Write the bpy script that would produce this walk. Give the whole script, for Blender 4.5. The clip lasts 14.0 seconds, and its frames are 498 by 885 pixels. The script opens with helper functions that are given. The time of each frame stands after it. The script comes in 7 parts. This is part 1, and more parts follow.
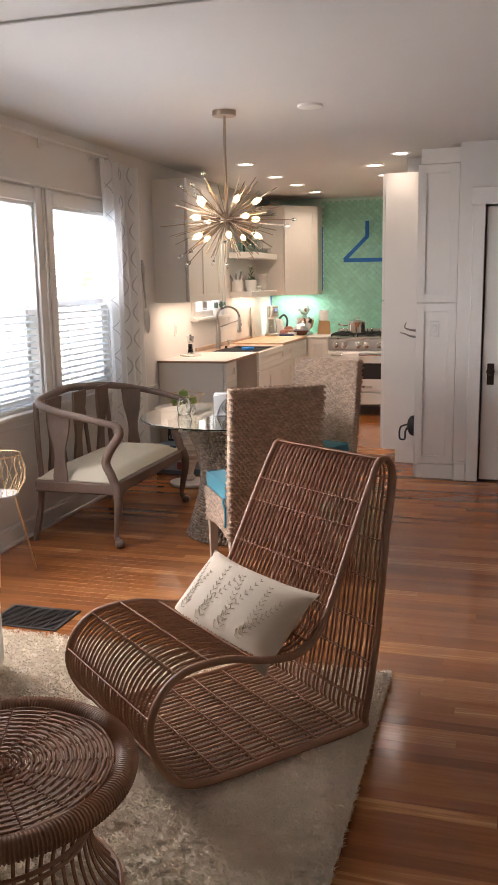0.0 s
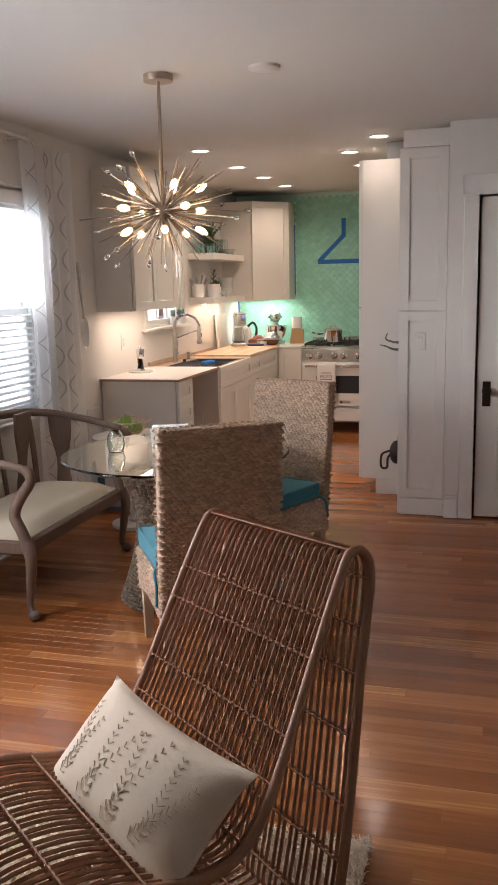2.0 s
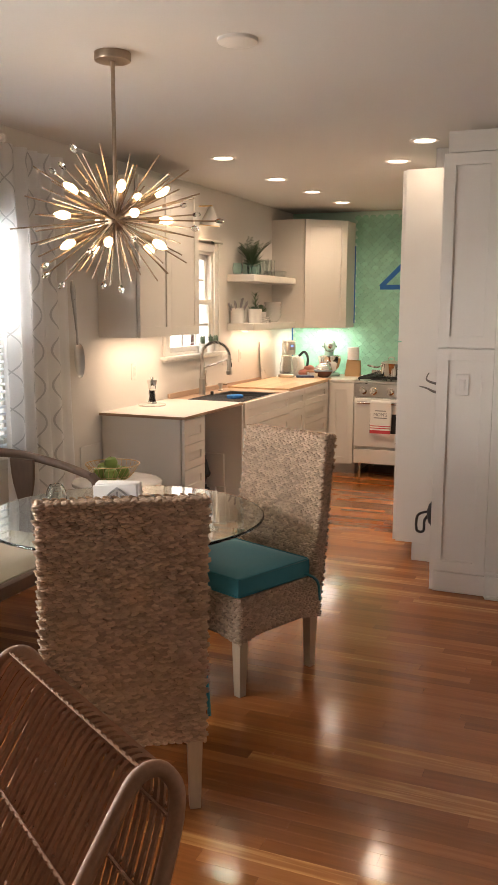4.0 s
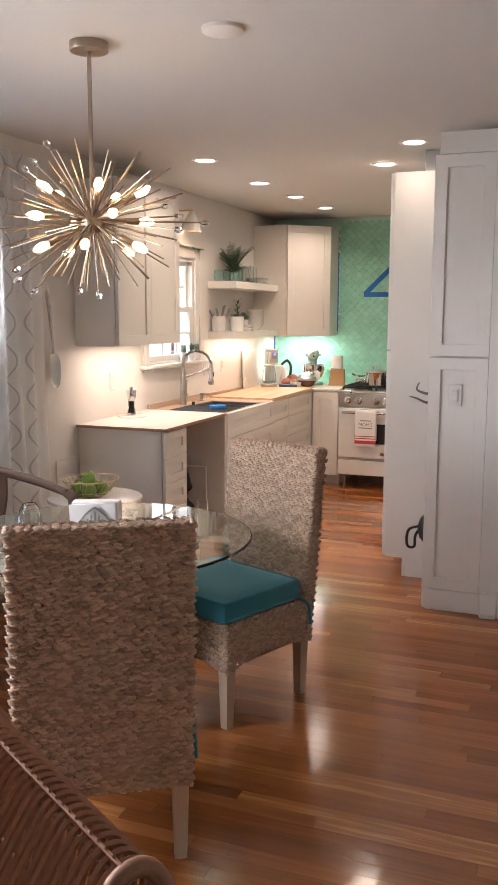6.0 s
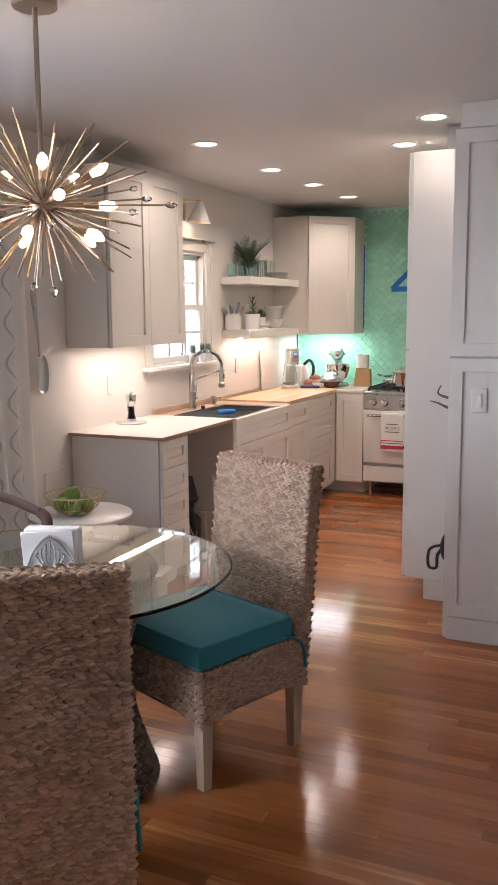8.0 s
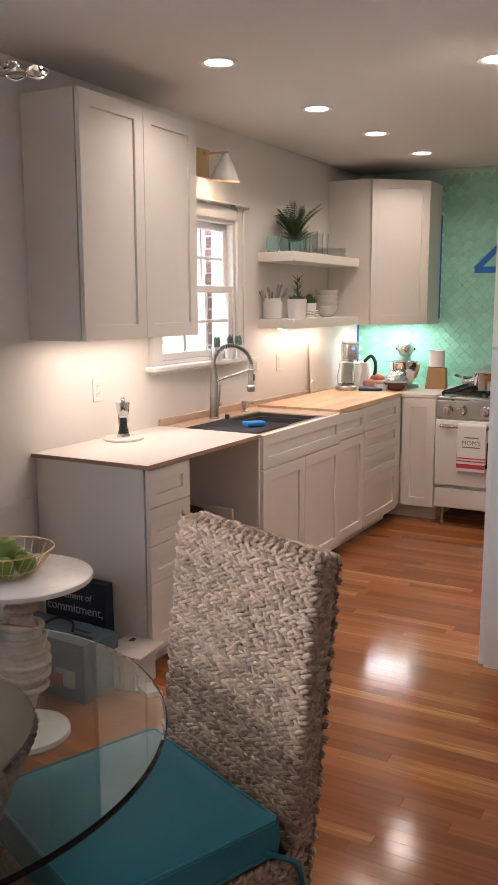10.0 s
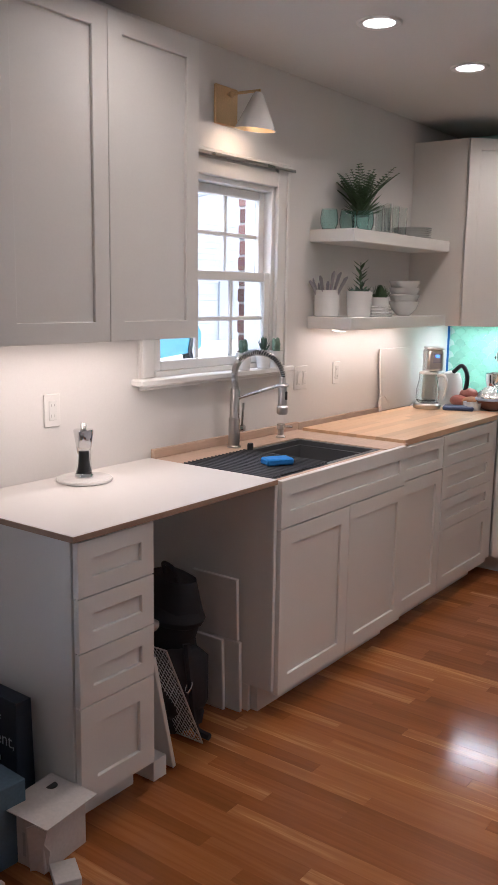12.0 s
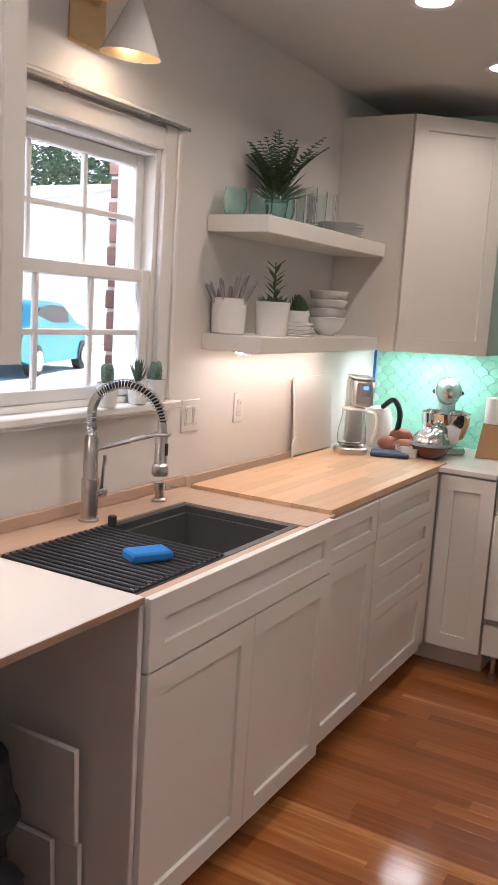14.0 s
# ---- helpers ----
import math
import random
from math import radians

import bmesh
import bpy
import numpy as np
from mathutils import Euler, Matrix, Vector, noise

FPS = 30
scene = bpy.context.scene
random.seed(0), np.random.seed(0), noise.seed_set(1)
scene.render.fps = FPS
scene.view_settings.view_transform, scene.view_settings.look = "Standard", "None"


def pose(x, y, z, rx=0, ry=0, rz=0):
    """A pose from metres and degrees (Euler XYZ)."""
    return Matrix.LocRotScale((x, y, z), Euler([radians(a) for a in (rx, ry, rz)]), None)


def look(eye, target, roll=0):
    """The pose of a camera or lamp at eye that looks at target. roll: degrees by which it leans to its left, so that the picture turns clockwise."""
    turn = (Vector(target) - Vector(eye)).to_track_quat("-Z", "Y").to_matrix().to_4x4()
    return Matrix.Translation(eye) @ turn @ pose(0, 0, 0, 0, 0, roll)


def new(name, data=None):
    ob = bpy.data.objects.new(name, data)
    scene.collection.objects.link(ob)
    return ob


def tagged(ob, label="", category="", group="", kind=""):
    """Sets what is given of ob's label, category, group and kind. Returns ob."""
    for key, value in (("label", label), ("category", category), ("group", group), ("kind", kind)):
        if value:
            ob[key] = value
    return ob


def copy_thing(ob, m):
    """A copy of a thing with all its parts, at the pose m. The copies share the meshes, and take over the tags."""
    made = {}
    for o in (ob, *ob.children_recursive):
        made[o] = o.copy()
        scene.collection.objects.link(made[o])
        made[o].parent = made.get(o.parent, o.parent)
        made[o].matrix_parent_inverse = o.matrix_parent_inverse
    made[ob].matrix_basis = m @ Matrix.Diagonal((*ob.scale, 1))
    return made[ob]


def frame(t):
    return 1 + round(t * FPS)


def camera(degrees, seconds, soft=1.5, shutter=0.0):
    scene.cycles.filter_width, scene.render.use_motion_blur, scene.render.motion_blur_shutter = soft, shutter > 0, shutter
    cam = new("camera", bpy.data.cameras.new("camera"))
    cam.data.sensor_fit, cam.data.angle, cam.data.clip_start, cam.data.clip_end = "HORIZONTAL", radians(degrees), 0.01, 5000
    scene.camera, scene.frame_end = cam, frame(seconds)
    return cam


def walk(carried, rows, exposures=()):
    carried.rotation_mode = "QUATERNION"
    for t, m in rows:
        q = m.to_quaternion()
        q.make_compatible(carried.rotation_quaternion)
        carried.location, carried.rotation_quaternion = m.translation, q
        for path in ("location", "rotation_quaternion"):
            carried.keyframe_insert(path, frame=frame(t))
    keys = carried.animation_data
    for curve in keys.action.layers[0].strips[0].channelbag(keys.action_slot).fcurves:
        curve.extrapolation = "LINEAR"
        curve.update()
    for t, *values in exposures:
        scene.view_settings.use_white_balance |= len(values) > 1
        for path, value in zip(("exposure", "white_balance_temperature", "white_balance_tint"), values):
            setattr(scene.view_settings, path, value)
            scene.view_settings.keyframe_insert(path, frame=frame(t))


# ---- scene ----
cam = camera(32.5, 14.0)
PATH = [
    (0, (-0.006, 0.707, 1.53), (-0.57, 2.59, 1.16), -1.0),
    (0.5, (-0.032, 0.878, 1.526), (-0.565, 2.769, 1.151), -1.4),
    (1, (-0.033, 1.15, 1.537), (-0.549, 3.046, 1.162), -1.1),
    (1.5, (-0.092, 1.43, 1.536), (-0.597, 3.33, 1.165), -1.1),
    (2, (-0.114, 1.71, 1.543), (-0.64, 3.605, 1.178), -1.3),
    (2.5, (-0.019, 1.983, 1.559), (-0.717, 3.825, 1.216), -0.7),
    (3, (0.027, 2.223, 1.545), (-0.726, 4.047, 1.219), -0.7),
    (3.5, (0.088, 2.487, 1.543), (-0.665, 4.313, 1.229), -0.4),
    (4, (0.159, 2.69, 1.559), (-0.59, 4.518, 1.247), 0.2),
    (6.5, (0.033, 2.888, 1.55), (-0.655, 4.743, 1.259), 0.1),
    (7, (0.028, 2.941, 1.542), (-0.647, 4.801, 1.249), 0.1),
    (7.5, (0.042, 3.094, 1.544), (-0.648, 4.947, 1.245), -0.1),
    (8, (0.088, 3.367, 1.554), (-0.71, 5.177, 1.255), -0.4),
    (10.5, (-0.285, 4.991, 1.52), (-1.321, 6.669, 1.186), -0.3),
    (11, (-0.321, 5.314, 1.531), (-1.458, 6.924, 1.193), -0.3),
    (11.5, (-0.453, 5.598, 1.528), (-1.614, 7.192, 1.197), 0.3),
    (12, (-0.528, 5.888, 1.521), (-1.704, 7.47, 1.182), 0.9),
    (12.5, (-0.596, 6.165, 1.525), (-1.806, 7.721, 1.187), 1.5),
    (13, (-0.803, 6.413, 1.519), (-2.013, 7.971, 1.191), 2.2),
    (13.5, (-0.974, 6.653, 1.505), (-2.128, 8.255, 1.186), 2.9),
    (14, (-1.121, 6.836, 1.529), (-2.097, 8.553, 1.214), 3.6),
]
EXPOSURES = [(0.0, 1.6, 6700, 16), (2.5, 1.33, 6600, 16), (3.5, 1.45, 7500, 15), (4.0, 1.6, 7600, 15), (6.5, 1.72, 6250, 16), (8.0, 1.62, 6050, 16), (10.5, 1.35, 6150, 16), (12.2, 1.0, 5400, 15), (13.2, 1.0, 5450, 15), (14.0, 1.2, 5750, 15)]
walk(cam, [(t, look(eye, target, roll)) for t, eye, target, roll in PATH], EXPOSURES)

# ---- world, sun, large lights, exposure ----
world = bpy.data.worlds.new("sky")
scene.world = world
world.use_nodes = True
wn = world.node_tree
sky = wn.nodes.new("ShaderNodeTexSky")
sky.sky_type, sky.sun_disc = "NISHITA", False
sky.sun_elevation, sky.sun_rotation = radians(40), radians(2)
sky.dust_density = 4.0
wn.links.new(sky.outputs["Color"], wn.nodes["Background"].inputs["Color"])
wn.nodes["Background"].inputs["Strength"].default_value = 0.15
sun = new("sun", bpy.data.lights.new("sun", "SUN"))
sun.data.energy, sun.data.angle, sun.data.color = 5.0, radians(0.5), (1.0, 0.95, 0.88)
sun.matrix_world = look((0.6, 18, 14.3), (0, 1, 0))


def area_lamp(name, m, w, h, power, color, shape="RECTANGLE"):
    lamp = new(name, bpy.data.lights.new(name, "AREA"))
    lamp.data.shape, lamp.data.size, lamp.data.size_y = shape, w, h
    lamp.data.energy, lamp.data.color = power, color
    lamp.matrix_world = m
    return lamp


WALL_X, BACK_Y, CEIL, RIGHT_X, FRONT_Y = -2.79, 11.05, 2.49, 2.6, -1.6
WARM, SOFT, DAY = (1.0, 0.78, 0.56), (1.0, 0.81, 0.63), (0.93, 0.96, 1.0)
# daylight standing in the upper halves of the living-room openings, behind the blinds, and above the kitchen window
for wy, wz, wh, power in ((4.025, 1.40, 1.2, 21), (5.075, 1.70, 0.56, 7), (6.125, 1.70, 0.56, 6.5)):
    area_lamp("daylight", pose(WALL_X - 0.168, wy, wz, 0, -70 if wh < 1 else -56, 0), wh, 0.80, power, DAY)
area_lamp("daylight", pose(WALL_X - 0.36, 8.69, 2.16, 0, -52, 0), 0.36, 0.80, 7, DAY)
DOWNLIGHTS = [(-2.12, 7.81), (-2.12, 8.77), (-2.09, 9.52), (-2.06, 10.285), (-1.12, 8.31), (-0.83, 7.69), (-1.127, 9.06)]
for dx, dy in DOWNLIGHTS:
    area_lamp("downlight_lamp", pose(dx, dy, CEIL - 0.012), 0.10, 0.10, 0.35 if dy < 7.75 else 1.4, SOFT, "DISK").data.spread = radians(138)
area_lamp("undercabinet_lamp", pose(-2.60, 7.79, 1.362), 0.05, 0.76, 1.3, (1.0, 0.78, 0.60))
area_lamp("undercabinet_lamp", pose(-2.67, 9.86, 1.366), 0.05, 0.95, 1.3, (1.0, 0.78, 0.60))
area_lamp("undercabinet_lamp", pose(-2.42, 10.85, 1.366), 0.4, 0.08, 1.7, (1.0, 0.93, 0.84))


# ---- materials ----
def ramp_mix(nt, fac, a, b):
    mix = nt.nodes.new("ShaderNodeMix")
    mix.data_type = "RGBA"
    mix.inputs[6].default_value, mix.inputs[7].default_value = (*a, 1), (*b, 1)
    nt.links.new(fac, mix.inputs[0])
    return mix.outputs[2]


def surface(name, base, rough=0.5, metal=0.0, vary=0.10, scale=5.0, grain=90.0, bump=0.08, stretch=(1, 1, 1), coat=0.0, trans=0.0, ior=1.45, emit=None, strength=0.0, sheen=0.0, per=""):
    mat = bpy.data.materials.new(name)
    mat.use_nodes = True
    nt = mat.node_tree
    bsdf = nt.nodes["Principled BSDF"]
    at = nt.nodes.new("ShaderNodeTexCoord")
    mp = nt.nodes.new("ShaderNodeMapping")
    mp.inputs["Scale"].default_value = stretch
    nt.links.new(at.outputs["Object"], mp.inputs["Vector"])
    big, fine = nt.nodes.new("ShaderNodeTexNoise"), nt.nodes.new("ShaderNodeTexNoise")
    big.inputs["Scale"].default_value, fine.inputs["Scale"].default_value = scale, grain
    big.inputs["Detail"].default_value, fine.inputs["Detail"].default_value = 4, 3
    nt.links.new(mp.outputs["Vector"], big.inputs["Vector"])
    nt.links.new(mp.outputs["Vector"], fine.inputs["Vector"])
    add = nt.nodes.new("ShaderNodeMath")
    add.operation = "ADD"
    half = nt.nodes.new("ShaderNodeMath")
    half.operation = "MULTIPLY"
    half.inputs[1].default_value = 0.5
    nt.links.new(big.outputs["Fac"], add.inputs[0])
    nt.links.new(fine.outputs["Fac"], add.inputs[1])
    nt.links.new(add.outputs[0], half.inputs[0])
    fac = half.outputs[0]
    if per:
        src = nt.nodes.new("ShaderNodeObjectInfo" if per == "object" else "ShaderNodeNewGeometry")
        out = src.outputs["Random"] if per == "object" else src.outputs["Random Per Island"]
        both = nt.nodes.new("ShaderNodeMath")
        both.operation = "MULTIPLY_ADD"
        both.inputs[1].default_value = 0.6
        nt.links.new(out, both.inputs[0])
        less = nt.nodes.new("ShaderNodeMath")
        less.operation = "MULTIPLY"
        less.inputs[1].default_value = 0.4
        nt.links.new(fac, less.inputs[0])
        nt.links.new(less.outputs[0], both.inputs[2])
        fac = both.outputs[0]
    lo = tuple(max(0.0, c * (1 - 2 * vary)) for c in base)
    hi = tuple(min(1.0, c * (1 + 2 * vary)) for c in base)
    nt.links.new(ramp_mix(nt, fac, lo, hi), bsdf.inputs["Base Color"])
    rr = nt.nodes.new("ShaderNodeMapRange")
    rr.inputs["To Min"].default_value, rr.inputs["To Max"].default_value = max(0.0, rough * 0.8), min(1.0, rough * 1.2)
    nt.links.new(big.outputs["Fac"], rr.inputs["Value"])
    nt.links.new(rr.outputs["Result"], bsdf.inputs["Roughness"])
    bsdf.inputs["Metallic"].default_value = metal
    bsdf.inputs["Coat Weight"].default_value = coat
    bsdf.inputs["Coat Roughness"].default_value = 0.15
    bsdf.inputs["Transmission Weight"].default_value = trans
    bsdf.inputs["IOR"].default_value = ior
    if sheen:
        bsdf.inputs["Sheen Weight"].default_value = sheen
    if emit:
        bsdf.inputs["Emission Color"].default_value = (*emit, 1)
        bsdf.inputs["Emission Strength"].default_value = strength
    if bump:
        bp = nt.nodes.new("ShaderNodeBump")
        bp.inputs["Strength"].default_value, bp.inputs["Distance"].default_value = bump, 0.002
        nt.links.new(fine.outputs["Fac"], bp.inputs["Height"])
        nt.links.new(bp.outputs["Normal"], bsdf.inputs["Normal"])
    return mat


def glassy(name, tint, rough=0.0, ior=1.45):
    mat = bpy.data.materials.new(name)
    mat.use_nodes = True
    b = mat.node_tree.nodes["Principled BSDF"]
    b.inputs["Base Color"].default_value = (*tint, 1)
    b.inputs["Roughness"].default_value, b.inputs["Transmission Weight"].default_value, b.inputs["IOR"].default_value = rough, 1.0, ior
    return mat


def wood_floor(name, per):
    """Oak boards that run along x, each with its own tone and grain."""
    mat = bpy.data.materials.new(name)
    mat.use_nodes = True
    nt = mat.node_tree
    bsdf = nt.nodes["Principled BSDF"]
    src = nt.nodes.new("ShaderNodeObjectInfo" if per == "object" else "ShaderNodeNewGeometry")
    rnd = src.outputs["Random"] if per == "object" else src.outputs["Random Per Island"]
    geo = nt.nodes.new("ShaderNodeNewGeometry")
    mp = nt.nodes.new("ShaderNodeMapping")
    mp.inputs["Scale"].default_value = (1.2, 26.0, 1.0)
    nt.links.new(geo.outputs["Position"], mp.inputs["Vector"])
    shift = nt.nodes.new("ShaderNodeCombineXYZ")
    mul = nt.nodes.new("ShaderNodeMath")
    mul.operation = "MULTIPLY"
    mul.inputs[1].default_value = 31.0
    nt.links.new(rnd, mul.inputs[0])
    nt.links.new(mul.outputs[0], shift.inputs["X"])
    nt.links.new(shift.outputs[0], mp.inputs["Location"])
    grain = nt.nodes.new("ShaderNodeTexNoise")
    grain.inputs["Scale"].default_value, grain.inputs["Detail"].default_value, grain.inputs["Distortion"].default_value = 2.2, 6, 0.6
    nt.links.new(mp.outputs["Vector"], grain.inputs["Vector"])
    tone = nt.nodes.new("ShaderNodeValToRGB")
    tone.color_ramp.elements[0].color, tone.color_ramp.elements[1].color = (0.16, 0.05, 0.015, 1), (0.62, 0.29, 0.10, 1)
    mid = tone.color_ramp.elements.new(0.55)
    mid.color = (0.31, 0.104, 0.030, 1)
    tall = tone.color_ramp.elements.new(0.85)
    tall.color = (0.41, 0.155, 0.046, 1)
    mix = nt.nodes.new("ShaderNodeMath")
    mix.operation = "MULTIPLY_ADD"
    mix.inputs[1].default_value = 0.60
    nt.links.new(rnd, mix.inputs[0])
    g2 = nt.nodes.new("ShaderNodeMath")
    g2.operation = "MULTIPLY"
    g2.inputs[1].default_value = 0.62
    nt.links.new(grain.outputs["Fac"], g2.inputs[0])
    nt.links.new(g2.outputs[0], mix.inputs[2])
    nt.links.new(mix.outputs[0], tone.inputs["Fac"])
    nt.links.new(tone.outputs["Color"], bsdf.inputs["Base Color"])
    wear = nt.nodes.new("ShaderNodeTexNoise")
    wear.inputs["Scale"].default_value, wear.inputs["Detail"].default_value = 1.6, 5
    nt.links.new(geo.outputs["Position"], wear.inputs["Vector"])
    rr = nt.nodes.new("ShaderNodeMapRange")
    rr.inputs["To Min"].default_value, rr.inputs["To Max"].default_value = 0.085, 0.17
    nt.links.new(wear.outputs["Fac"], rr.inputs["Value"])
    nt.links.new(rr.outputs["Result"], bsdf.inputs["Roughness"])
    bsdf.inputs["Coat Weight"].default_value, bsdf.inputs["Coat Roughness"].default_value = 0.1, 0.18
    bp = nt.nodes.new("ShaderNodeBump")
    bp.inputs["Strength"].default_value, bp.inputs["Distance"].default_value = 0.12, 0.002
    nt.links.new(grain.outputs["Fac"], bp.inputs["Height"])
    nt.links.new(bp.outputs["Normal"], bsdf.inputs["Normal"])
    return mat


def curtain_cloth(name):
    """White cotton with a grey ogee lattice."""
    mat = surface(name, (0.88, 0.89, 0.90), 0.9, vary=0.04, scale=6, grain=300, bump=0.15)
    nt = mat.node_tree
    bsdf = nt.nodes["Principled BSDF"]
    plain = bsdf.inputs["Base Color"].links[0].from_socket
    uv = nt.nodes.new("ShaderNodeUVMap")
    sep = nt.nodes.new("ShaderNodeSeparateXYZ")
    nt.links.new(uv.outputs["UV"], sep.inputs[0])

    def m(op, a, b=None, c=None):
        n = nt.nodes.new("ShaderNodeMath")
        n.operation = op
        for i, v in enumerate((a, b, c)):
            if v is None:
                continue
            if isinstance(v, (int, float)):
                n.inputs[i].default_value = v
            else:
                nt.links.new(v, n.inputs[i])
        return n.outputs[0]
    wave = m("MULTIPLY", m("SINE", m("MULTIPLY", sep.outputs["Y"], 2 * math.pi / 0.40)), 0.235)
    u = m("DIVIDE", sep.outputs["X"], 0.24)
    d1 = m("ABSOLUTE", m("SUBTRACT", m("FRACT", m("ADD", u, wave)), 0.5))
    d2 = m("ABSOLUTE", m("SUBTRACT", m("FRACT", m("SUBTRACT", u, wave)), 0.5))
    line = m("LESS_THAN", m("MINIMUM", d1, d2), 0.018)
    mix = nt.nodes.new("ShaderNodeMix")
    mix.data_type = "RGBA"
    nt.links.new(line, mix.inputs[0])
    nt.links.new(plain, mix.inputs[6])
    mix.inputs[7].default_value = (0.62, 0.63, 0.65, 1)
    nt.links.new(mix.outputs[2], bsdf.inputs["Base Color"])
    tr = nt.nodes.new("ShaderNodeBsdfTranslucent")
    nt.links.new(mix.outputs[2], tr.inputs["Color"])
    ms = nt.nodes.new("ShaderNodeMixShader")
    ms.inputs[0].default_value = 0.62
    nt.links.new(bsdf.outputs[0], ms.inputs[1])
    nt.links.new(tr.outputs[0], ms.inputs[2])
    nt.links.new(ms.outputs[0], nt.nodes["Material Output"].inputs["Surface"])
    return mat


M_WALL = surface("wall_paint", (0.74, 0.72, 0.69), 0.7, vary=0.03, scale=2, grain=160, bump=0.06)
M_CEIL = surface("ceiling_paint", (0.66, 0.645, 0.62), 0.8, vary=0.03, scale=1.5, grain=120, bump=0.05)
M_TRIM = surface("trim_paint", (0.78, 0.77, 0.74), 0.4, vary=0.03, scale=4, grain=80, bump=0.04)
M_CAB = surface("cabinet_paint", (0.76, 0.74, 0.70), 0.38, vary=0.025, scale=3, grain=140, bump=0.03)
M_TOE = surface("toe_kick", (0.42, 0.40, 0.38), 0.6)
M_BOARD = wood_floor("oak_board", "object")
M_BOARDS = wood_floor("oak_boards", "island")
M_SUB = surface("floor_joint", (0.05, 0.02, 0.01), 0.9)
M_LAM = surface("white_laminate", (0.72, 0.69, 0.66), 0.32, vary=0.015, scale=3, grain=60, bump=0)
M_PLYEDGE = surface("chipboard_edge", (0.36, 0.24, 0.17), 0.8, vary=0.2, scale=60, grain=300)
M_PLY = surface("raw_plywood", (0.55, 0.40, 0.30), 0.7, vary=0.15, scale=9, grain=90, stretch=(1, 0.12, 1))
M_BUTCHER = surface("butcher_block", (0.64, 0.42, 0.25), 0.36, vary=0.13, scale=10, grain=60, stretch=(1, 0.15, 1), per="object")
M_RODS = surface("black_coating", (0.022, 0.022, 0.025), 0.4, vary=0.15)
M_SINK = surface("black_composite", (0.06, 0.06, 0.062), 0.5, vary=0.15, grain=260)
M_STEEL = surface("brushed_steel", (0.55, 0.53, 0.50), 0.28, metal=1.0, vary=0.06, scale=6, grain=200, bump=0.03, stretch=(1, 1, 0.1))
M_CHROME = surface("chrome", (0.75, 0.75, 0.75), 0.08, metal=1.0, vary=0.03, bump=0)
M_BLACK = surface("black_plastic", (0.02, 0.02, 0.022), 0.45, vary=0.2, bump=0.04)
M_IRON = surface("cast_iron", (0.025, 0.025, 0.025), 0.65, vary=0.2, grain=200, bump=0.2)
M_ENAMEL = surface("white_enamel", (0.78, 0.77, 0.74), 0.2, vary=0.02, bump=0.01, coat=0.4)
M_PORC = surface("white_porcelain", (0.78, 0.78, 0.76), 0.22, vary=0.03, bump=0.01)
M_BRASS = surface("aged_brass", (0.66, 0.47, 0.26), 0.36, metal=1.0, vary=0.12, scale=9, grain=150)
M_NICKEL = surface("champagne_metal", (0.42, 0.34, 0.27), 0.38, metal=1.0, vary=0.08, bump=0.02)
M_TEAL = surface("teal_tile", (0.31, 0.66, 0.52), 0.18, vary=0.07, scale=7, grain=70, bump=0.05, per="object")
M_TEALS = surface("teal_tiles", (0.31, 0.66, 0.52), 0.18, vary=0.07, scale=7, grain=70, bump=0.05, per="island")
M_GROUT = surface("tile_grout", (0.52, 0.76, 0.68), 0.8, vary=0.06, grain=200)
M_TAPE = surface("blue_tape", (0.02, 0.16, 0.50), 0.7, vary=0.12, grain=120, bump=0.15)
M_PLASTIC = surface("white_plastic", (0.76, 0.74, 0.71), 0.35, vary=0.02, bump=0.01)
M_PANE = glassy("window_glass", (0.97, 0.99, 0.99))
M_GLASS = glassy("clear_glass", (0.96, 0.99, 0.98))
M_TABLEGLASS = glassy("table_glass", (0.86, 0.96, 0.93))
M_AQUA = glassy("aqua_glass", (0.78, 0.97, 0.95))
M_BULB = surface("lit_bulb", (1, 0.9, 0.8), 0.3, vary=0, bump=0, emit=(1.0, 0.66, 0.32), strength=6)
M_LED = surface("lit_lens", (1, 0.97, 0.92), 0.4, vary=0, bump=0, emit=(1.0, 0.93, 0.84), strength=3)
M_STRIP = surface("lit_strip", (1, 0.97, 0.92), 0.4, vary=0, bump=0, emit=(1.0, 0.93, 0.85), strength=4)


